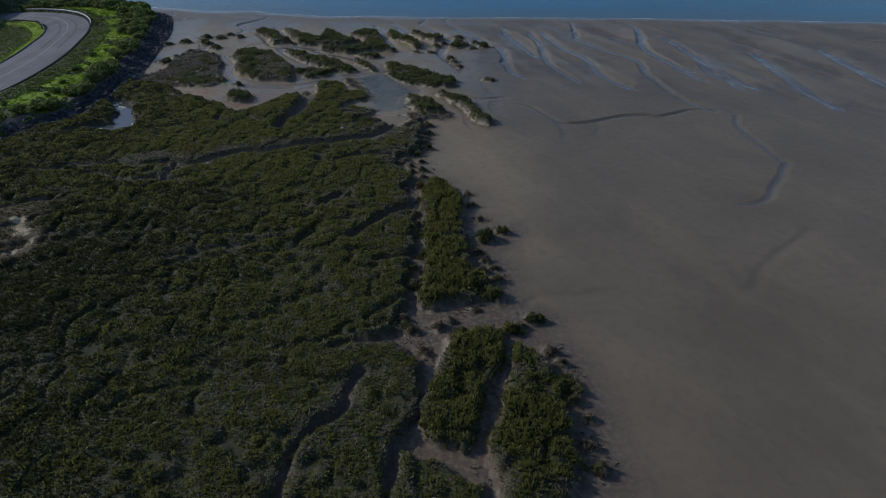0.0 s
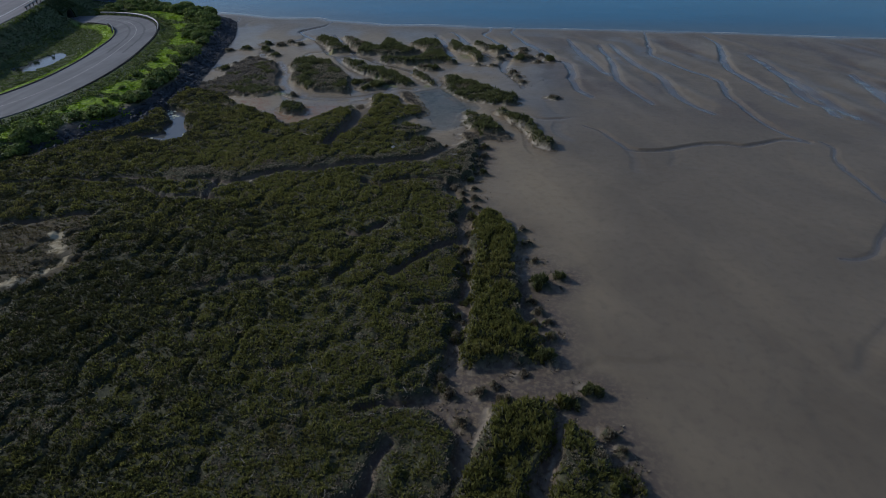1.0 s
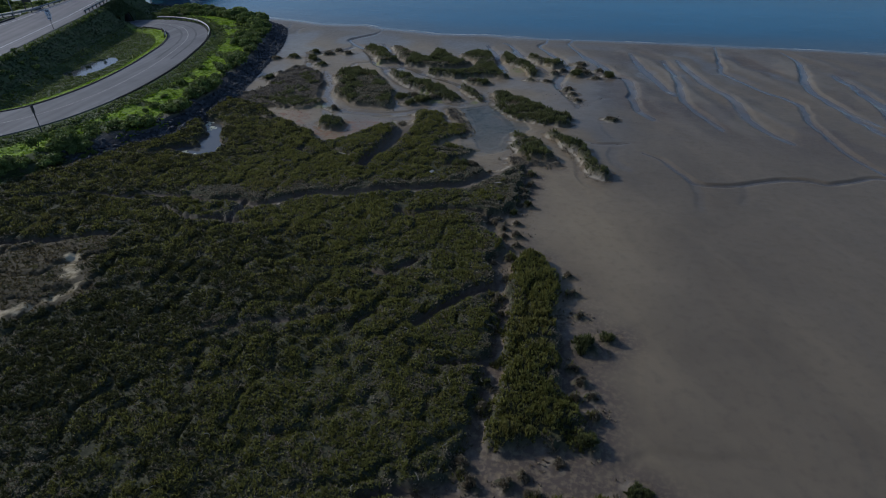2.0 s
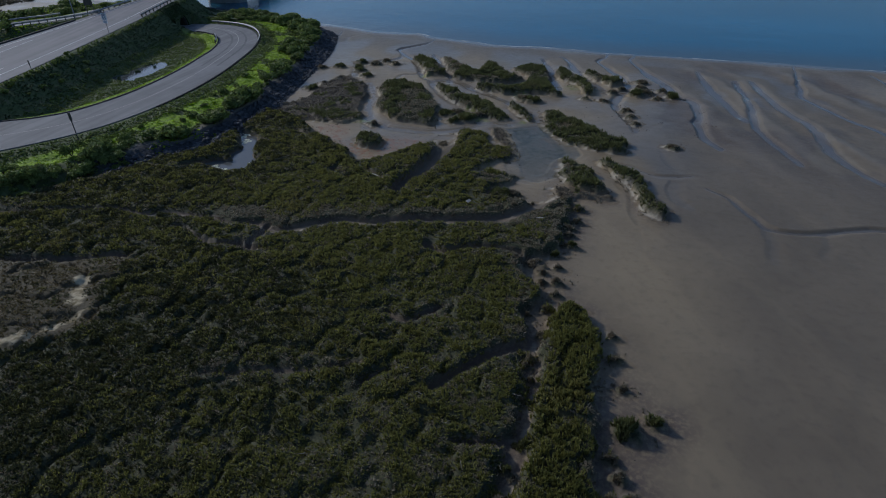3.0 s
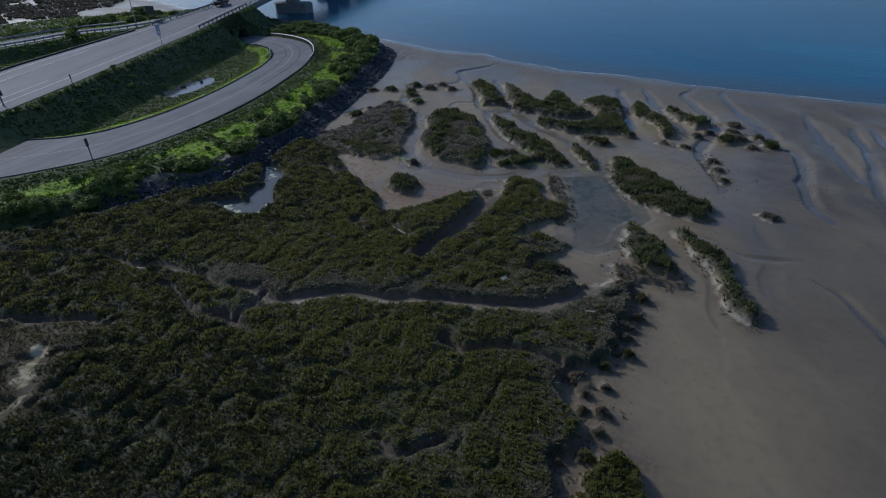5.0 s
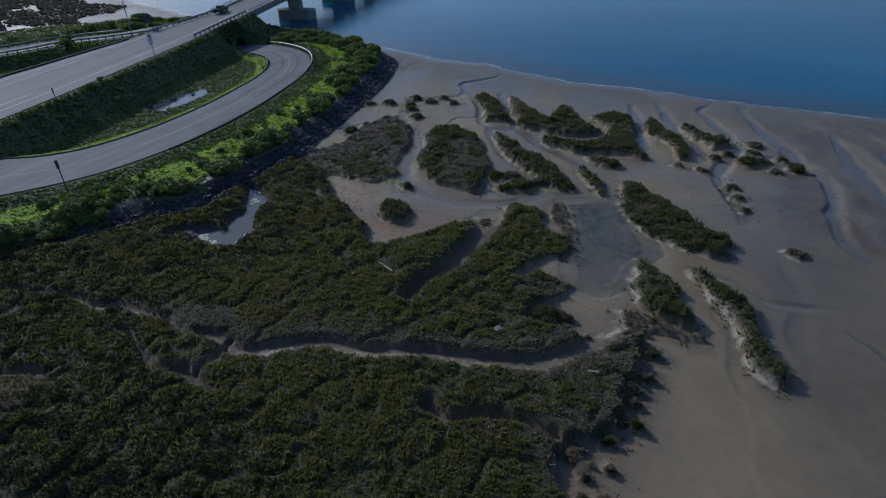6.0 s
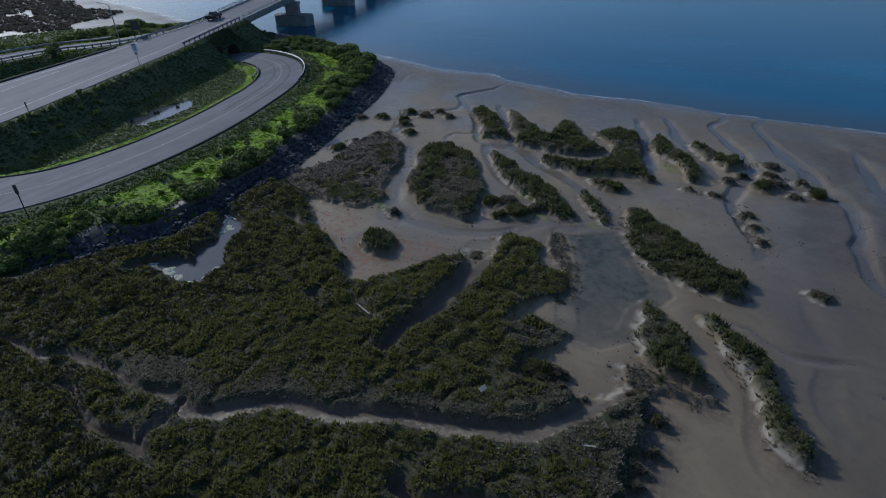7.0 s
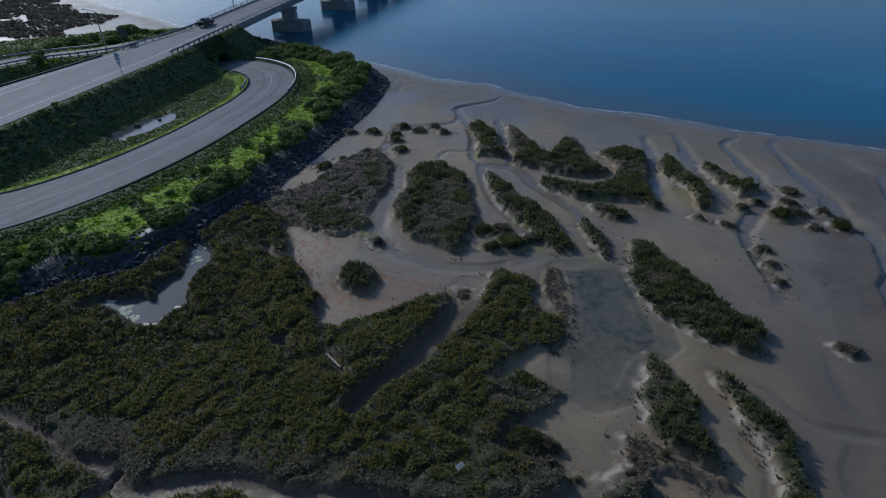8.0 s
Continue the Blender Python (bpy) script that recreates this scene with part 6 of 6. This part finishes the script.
def guardrail(path, label, step=2.0, top=0.74, face=1):
    """A steel W-beam on timber posts along a path."""
    ob = thing("guardrail", path[0], label, "guardrail", "guardrails")
    inv = Vector(path[0])
    bm = bmesh.new()
    sweep(bm, [p - inv + Vector((0, 0, top - 0.31)) for p in path], [(face * a * 1.5, b * 1.15) for a, b in W_BEAM])
    part("rail", bm, M_STEEL, ob)
    bm = bmesh.new()
    box(bm, (0, 0, top / 2 - 0.25), (0.2, 0.2, top + 0.5), None, 0.02)
    master, run, due = None, 0.0, 0.3
    for a, b in zip(path, path[1:]):
        seg = (b - a).length
        while due <= run + seg:
            p = a.lerp(b, (due - run) / seg)
            d = (b - a).normalized()
            side = Vector((d.y, -d.x, 0)) * (-0.16 * face)
            if master is None:
                o = master = part("post", bm, M_POST, ob)
            else:
                o = new("post", master.data)
                o.parent = ob
            o.location = p - inv + side
            o.rotation_euler.z = math.atan2(d.y, d.x)
            due += step
        run += seg
    return ob


def beside(path, side, a, b):
    out = []
    n = len(path) - 1
    for i in range(int(a * n), int(b * n) + 1):
        d = path[min(i + 1, n)] - path[max(i - 1, 0)]
        w = side(i / n) if callable(side) else side
        out.append(path[i] + Vector((d.y, -d.x, 0)).normalized() * w)
    return out


guardrail(beside(RAMP, lambda t: half_at(t) + 0.5, 0.58, 0.765), "curved steel guardrail on the outside of the loop road", face=-1)
guardrail(beside(RAMP, lambda t: -half_at(t) - 0.5, 0.594, 0.664), "short steel guardrail on the inside of the loop road", face=1)
guardrail([Vector((*hw_place(s, float(hw_right(s)) - 0.4), float(hw_height(s)))) for s in np.arange(161, ABUTMENT + 0.5, 1.9)], "steel guardrail on timber posts along the highway", face=-1)
guardrail([Vector((*hw_place(s, float(hw_left(s)) + 0.4), float(hw_height(s)))) for s in np.arange(163, ABUTMENT + 0.5, 1.9)], "steel guardrail on the far side of the highway", face=1)
guardrail(beside(FAR_RAMP, -4.0, 0.06, 0.8), "steel guardrail along the slip road", face=1)
guardrail(beside(FAR_RAMP, 3.9, 0.2, 0.62), "steel guardrail between slip road and highway", face=-1)


def post_sign(x, y, z, tall, panels, label, turn, material=M_SIGN, group="", round_pole=0.05):
    """A pole with panels: (bottom, top, width, ink bars)."""
    ob = thing("road_sign", (x, y, z), label, "road sign", group)
    bm = bmesh.new()
    tube(bm, [(0, 0, -0.4), (0, 0, tall)], round_pole, 8)
    part("pole", bm, M_POLE, ob)
    t = Matrix.Rotation(radians(turn), 4, "Z")
    for lo, hi, w, bars in panels:
        bm = bmesh.new()
        box(bm, t @ Vector((0, -0.08, (lo + hi) / 2)), (w, 0.03, hi - lo), t, 0.01)
        p = part("panel", bm, material, ob)
        for bz, bh, bw in bars:
            bm = bmesh.new()
            box(bm, t @ Vector((0, -0.1, lo + bz * (hi - lo))), (bw * w, 0.012, bh * (hi - lo)), t)
            part("marking", bm, M_INK, p)
    ob.rotation_euler = (0, 0, 0)
    return ob


def text_part(body, size, place, turn, material, parent):
    c = bpy.data.curves.new("lettering", "FONT")
    c.body, c.size, c.align_x, c.align_y, c.extrude = body, size, "CENTER", "CENTER", 0.008
    tmp = bpy.data.objects.new("lettering", c)
    scene.collection.objects.link(tmp)
    me = bpy.data.meshes.new_from_object(tmp)
    bpy.data.objects.remove(tmp)
    me.materials.clear()
    me.materials.append(material)
    o = new("lettering", me)
    o.parent = parent
    o.matrix_basis = Matrix.Translation(place) @ Matrix.Rotation(radians(turn), 4, "Z") @ Matrix.Rotation(radians(90), 4, "X")
    return o


SF = Vector((-111.3, 117.8))
sign_s, sign_l = SF.dot(ALONG), SF.dot(ACROSS)
sg = post_sign(SF.x, SF.y, level(SF.x, SF.y), 4.1, [(2.7, 4.1, 1.1, [(0.86, 0.1, 0.7), (0.7, 0.1, 0.6)]), (2.05, 2.6, 0.9, [(0.5, 0.3, 0.6)])], "white speed limit sign on a dark roadside pole", 17.8)
text_part("55", 0.85, Matrix.Rotation(radians(17.8), 4, "Z") @ Vector((0, -0.1, 3.12)), 17.8, M_INK, sg)
post_sign(-101.6, 91.6, level(-101.6, 91.6), 1.9, [(1.2, 1.9, 0.22, [])], "narrow dark roadside marker post seen edge-on", 60, M_SIGN_BACK, "marker posts", 0.06)
post_sign(-73.8, 75.4, level(-73.8, 75.4), 4.2, [(3.1, 4.2, 0.35, [])], "dark sign seen edge-on beside the loop road", 65, M_SIGN_BACK, "marker posts", 0.07)
post_sign(-147, 107, level(-147, 107), 3.0, [(2.2, 3.0, 0.3, [])], "dark marker post beside the slip road", 60, M_SIGN_BACK, "marker posts", 0.06)


def guide_sign(x, y, z, wide, lo, hi, turn, label, posts):
    ob = thing("guide_sign", (x, y, z), label, "road sign")
    t = Matrix.Rotation(radians(turn), 4, "Z")
    for a in posts:
        bm = bmesh.new()
        box(bm, t @ Vector((a, 0.1, hi / 2 - 0.2)), (0.16, 0.16, hi + 0.3), t, 0.02)
        part("post", bm, M_POST, ob)
    bm = bmesh.new()
    box(bm, t @ Vector((0, 0, (lo + hi) / 2)), (wide, 0.05, hi - lo), t, 0.01)
    panel = part("panel", bm, M_SIGN_BACK, ob)
    return ob, panel, t


guide_sign(-133.5, 133.4, level(-133.5, 133.4), 2.2, 2.1, 4.1, 17.8, "dark back of a road sign on two posts", (-0.9, 0.9))
gs, gp, gt = guide_sign(-101.2, 79.2, level(-101.2, 79.2), 2.6, 1.7, 2.5, 45, "small dark guide sign with pale lettering bars", (-0.8, 0.8))
for zz, ww in ((2.25, 1.9), (1.95, 1.5)):
    bm = bmesh.new()
    box(bm, gt @ Vector((0, -0.035, zz)), (ww, 0.015, 0.13), gt)
    part("marking", bm, M_SIGN, gp)


def street_lamp(x, y, z, tall, reach, turn, label):
    ob = thing("street_lamp", (x, y, z), label, "street lamp", "street lamps")
    bm = bmesh.new()
    d = Vector((math.cos(radians(turn)), math.sin(radians(turn)), 0))
    tube(bm, [(0, 0, -0.3), (0, 0, tall - 0.6), d * 0.3 + Vector((0, 0, tall - 0.1)), d * reach + Vector((0, 0, tall + 0.25))], [0.13, 0.09, 0.06, 0.045], 8)
    part("pole", bm, M_LAMP, ob)
    bm = bmesh.new()
    box(bm, d * (reach + 0.3) + Vector((0, 0, tall + 0.25)), (0.8, 0.3, 0.16), Matrix.Rotation(radians(turn), 4, "Z"), 0.04)
    part("lamp_head", bm, M_LAMP, ob)


lx, ly = hw_place(163.5, -88)
street_lamp(lx, ly, level(lx, ly), 8.6, 2.2, 200, "grey street lamp with a curved arm beside the highway")
lx, ly = hw_place(204, -80.4)
street_lamp(lx, ly, float(hw_height(204)) - 0.2, 9.0, 2.2, 17, "grey street lamp on the bridge parapet")


# ---- vehicle ----
def pickup(m):
    ob = thing("pickup_truck", (0, 0, 0), "dark pickup truck on the highway", "vehicle")
    bm = bmesh.new()
    prof = [(-2.45, 0.45), (2.4, 0.45), (2.45, 0.75), (2.35, 1.0), (1.2, 1.1), (0.55, 1.12), (-0.75, 1.12), (-2.45, 1.1)]
    rows = []
    for yy, inset in ((-0.92, 0.0), (-0.85, -0.02), (0.85, -0.02), (0.92, 0.0)):
        rows.append([bm.verts.new((a, yy, b)) for a, b in prof])
    for r0, r1 in zip(rows, rows[1:]):
        for k in range(len(prof)):
            bm.faces.new((r0[k], r0[(k + 1) % len(prof)], r1[(k + 1) % len(prof)], r1[k]))
    bm.faces.new(rows[0])
    bm.faces.new(rows[-1][::-1])
    part("body", bm, M_CAR, ob)
    bm = bmesh.new()
    lo = [(1.25, 1.1), (-0.8, 1.1)]
    hi = [(0.45, 1.72), (-0.65, 1.72)]
    vs = [bm.verts.new((a, s * w, z)) for (pts, w) in ((lo, 0.86), (hi, 0.7)) for a, z in pts for s in (-1, 1)]
    for q in ((0, 1, 5, 4), (2, 3, 7, 6), (0, 2, 6, 4), (1, 3, 7, 5), (4, 5, 7, 6), (0, 1, 3, 2)):
        bm.faces.new([vs[k] for k in q])
    part("cab_windows", bm, M_GLASS, ob)
    bm = bmesh.new()
    box(bm, (-0.1, 0, 1.745), (1.15, 1.42, 0.06), None, 0.02)
    part("roof", bm, M_CAR, ob)
    bm = bmesh.new()
    box(bm, (-1.62, 0, 1.13), (1.5, 1.5, 0.05), None, 0.01)
    part("bed_cover", bm, M_TYRE, ob)
    for wx in (-1.5, 1.5):
        for wy in (-0.82, 0.82):
            bm = bmesh.new()
            tube(bm, [(wx, wy - 0.12, 0.37), (wx, wy + 0.12, 0.37)], 0.37, 14)
            w = part("wheel", bm, M_TYRE, ob)
            bm = bmesh.new()
            tube(bm, [(wx, wy - 0.13, 0.37), (wx, wy + 0.13, 0.37)], 0.2, 10)
            part("rim", bm, M_RIM, w)
    for yy in (-0.7, 0.7):
        bm = bmesh.new()
        box(bm, (2.42, yy, 0.82), (0.06, 0.3, 0.16), None, 0.01)
        part("headlight", bm, M_SIGN, ob)
    ob.matrix_basis = m


cs = 186.0
cx, cy = hw_place(cs, -77.6)
pickup(pose(cx, cy, float(hw_height(cs)) + 0.01, 0, -1.5, 107.8))


# ---- driftwood and algae ----
def board(x, y, length, wide, turn, label, tilt=4):
    bm = bmesh.new()
    box(bm, (0, 0, 0.02), (length, wide, 0.04), None, 0.008)
    for v in bm.verts:
        v.co.y += 0.06 * length * math.sin(3.1 * v.co.x / length) + rng.uniform(-0.03, 0.03)
        v.co.z += rng.uniform(-0.02, 0.02)
    ob = part("driftwood_board", bm, M_WOOD)
    ob.matrix_basis = pose(x, y, level(x, y) + 0.3, tilt, 2, turn)
    tagged(ob, label, "board")


board(-16.3, 77.4, 0.62, 0.36, 62, "white weathered board lying on the marsh plants", 14)
board(-30.6, 81.5, 2.2, 0.16, -24, "pale bleached driftwood log in the marsh")
board(-7.7, 76.2, 0.8, 0.12, 15, "pale driftwood plank on the marsh edge")


def dead_twigs():
    """Pale bent twigs caught in the plants."""
    g, bm = np.random.default_rng(15), bmesh.new()
    for x0, x1, y0, y1, n in ((-16, -3, 20, 52, 36), (-34, -16, 24, 46, 14), (-2, 9, 20, 40, 8), (-12, -6, 62, 80, 8)):
        for _ in range(n):
            x, y = g.uniform(x0, x1), g.uniform(y0, y1)
            if strewn(np.array([x]), np.array([y]))["plants"][0] < 0.1:
                continue
            z, a, pts = level(x, y) + g.uniform(0.3, 0.5), g.uniform(0, 6.28), []
            for _ in range(5):
                pts.append((x, y, z))
                a += g.uniform(-0.9, 0.9)
                step = g.uniform(0.1, 0.24)
                x, y, z = x + step * math.cos(a), y + step * math.sin(a), z + g.uniform(-0.05, 0.06)
            tube(bm, pts, [0.02, 0.02, 0.017, 0.012, 0.006], 4)
    ob = part("dead_twigs", bm, M_TWIG)
    tagged(ob, "pale dead twigs caught among the marsh plants", "twigs", kind="stuff")


dead_twigs()


def algae_rim():
    tris = []
    g = np.random.default_rng(5)
    for cx_, cy_, r, n in ((-55.9, 88.0, 1.3, 26), (-54.0, 86.0, 1.0, 14), (-48.2, 80.0, 0.5, 8), (-47.8, 78.6, 0.5, 9), (-48.5, 77.0, 0.5, 9), (-50.8, 76.9, 0.6, 12), (-52.4, 77.3, 0.7, 14), (-54.9, 77.2, 0.5, 9), (-55.6, 76.4, 0.4, 7), (-52.8, 79.9, 0.3, 4)):
        for _ in range(n):
            a, d = g.uniform(0, 2 * np.pi), r * np.sqrt(g.random())
            x, y, w = cx_ + d * np.cos(a), cy_ + d * np.sin(a), g.uniform(0.12, 0.4)
            k = 7
            ring = [(x + w * g.uniform(0.6, 1.2) * np.cos(2 * np.pi * i / k), y + w * g.uniform(0.6, 1.2) * np.sin(2 * np.pi * i / k), 0.108) for i in range(k)]
            for i in range(k):
                tris += [(x, y, 0.16), ring[i], ring[(i + 1) % k]]
    ob = link_mesh("algae_mats", np.array(tris), 3, M_FOAM)
    tagged(ob, "pale sun-bleached algae mats round the pool", "algae", kind="stuff")


algae_rim()


def clods():
    """Small dark lumps of dried algae and mud."""
    g, tris = np.random.default_rng(9), []
    spots = []
    for x0, x1, y0, y1, n in ((-50, -26, 84, 99, 900), (0, 5, 40, 56, 110), (-6, -2, 58, 74, 110), (-16, -6, 80, 94, 200), (-6, 8, 34, 40, 160), (-12, 14, 104, 140, 420), (10, 30, 20, 60, 8)):
        x, y = g.uniform(x0, x1, n), g.uniform(y0, y1, n)
        q = strewn(x, y)
        for a, b, c, p in zip(x, y, q["z"], q["plants"]):
            if p < -0.1 and wave(np.array([a]), np.array([b]), 2.5, 91)[0] > -0.1:
                spots.append((a, b, c, 0.03 + 0.09 * g.random() ** 2))
    for line, w, depth in RUNNELS[7:13]:
        for _ in range(16):
            k = int(g.integers(2, len(line) - 3))
            a, b = line[k][0] + g.normal(0.6, 1.6), line[k][1] + g.normal(0, 1.0)
            if 104 < b < 138:
                for _ in range(5):
                    spots.append((a + g.normal(0, 0.5), b + g.normal(0, 0.3), None, g.uniform(0.05, 0.2)))
    where = strewn(np.array([q[0] for q in spots]), np.array([q[1] for q in spots]))
    spots = [(q[0], q[1], float(z), q[3]) for q, z, p in zip(spots, where["z"], where["plants"]) if p < -0.1]
    for a, b, c, w in spots:
        ring = [(a + w * g.uniform(0.6, 1.3) * math.cos(1.2566 * i), b + w * g.uniform(0.6, 1.3) * math.sin(1.2566 * i), c - 0.02) for i in range(5)]
        top = (a + 0.2 * w, b, c + min(w, 0.12) * g.uniform(0.4, 0.9))
        for i in range(5):
            tris += [top, ring[i], ring[(i + 1) % 5]]
    tagged(link_mesh("mud_clods", np.array(tris), 3, M_CLOD), "small dark clods scattered on the mud", "clods", kind="stuff")


clods()


# ---- riprap ----
def stone_mesh(seed):
    g = np.random.default_rng(seed)
    bm = bmesh.new()
    for _ in range(13):
        d = g.normal(size=3)
        d /= np.linalg.norm(d)
        bm.verts.new(Vector(d * np.array([0.55, 0.45, 0.36]) * g.uniform(0.8, 1.1)))
    r = bmesh.ops.convex_hull(bm, input=bm.verts[:])
    bmesh.ops.delete(bm, geom=[v for v in bm.verts if not v.link_faces], context="VERTS")
    me = bpy.data.meshes.new("stone")
    bm.to_mesh(me)
    bm.free()
    me.materials.append(M_ROCK)
    return me


STONES = [stone_mesh(k) for k in range(8)]
riprap = thing("riprap", (-60, 100, 0), "dark grey boulders piled along the foot of the bank", "riprap", kind="structure")
run = [(p, (q - p).normalized(), (q - p).length) for p, q in zip(RIP_CURVE, RIP_CURVE[1:])]
spots = []
for p, d, seg in run:
    for _ in range(int(seg * 20)):
        w = abs(rng.normal(1.4, 1.3)) - 0.7
        if w > 4.2:
            continue
        k = rng.uniform(0, seg)
        spots.append((p.x + d.x * k - d.y * w, p.y + d.y * k + d.x * w, rng.uniform(0.3, 0.95) * (0.75 if w < 0 else 1)))
rng.shuffle(spots)
sx, sy = np.array([q[0] for q in spots]), np.array([q[1] for q in spots])
sz = strewn(sx, sy)["z"]
order = [i for i in range(len(spots)) if 78 < sy[i] < 152]
loose = set(order[:300])
for i in order[:300]:
    o = new("stone", STONES[i % 8])
    o.parent = riprap
    o.matrix_basis = Matrix.Translation(Vector((sx[i], sy[i], sz[i] + 0.12)) - Vector(riprap.location)) @ pose(0, 0, 0, rng.uniform(-25, 25), rng.uniform(-25, 25), rng.uniform(0, 360)) @ Matrix.Scale(spots[i][2], 4)
rest = []
for i in range(len(spots)):
    if i in loose:
        continue
    me = STONES[i % 8]
    m = pose(sx[i], sy[i], sz[i] + 0.12, rng.uniform(-25, 25), rng.uniform(-25, 25), rng.uniform(0, 360)) @ Matrix.Scale(spots[i][2], 4)
    vs = [m @ v.co for v in me.vertices]
    for f in me.polygons:
        rest += [vs[k] for k in f.vertices]
bulk = link_mesh("stone_rubble", np.array([tuple(v) for v in rest]), 3, M_ROCK)
tagged(bulk, "dark grey boulders along the bank", "boulders", kind="stuff")
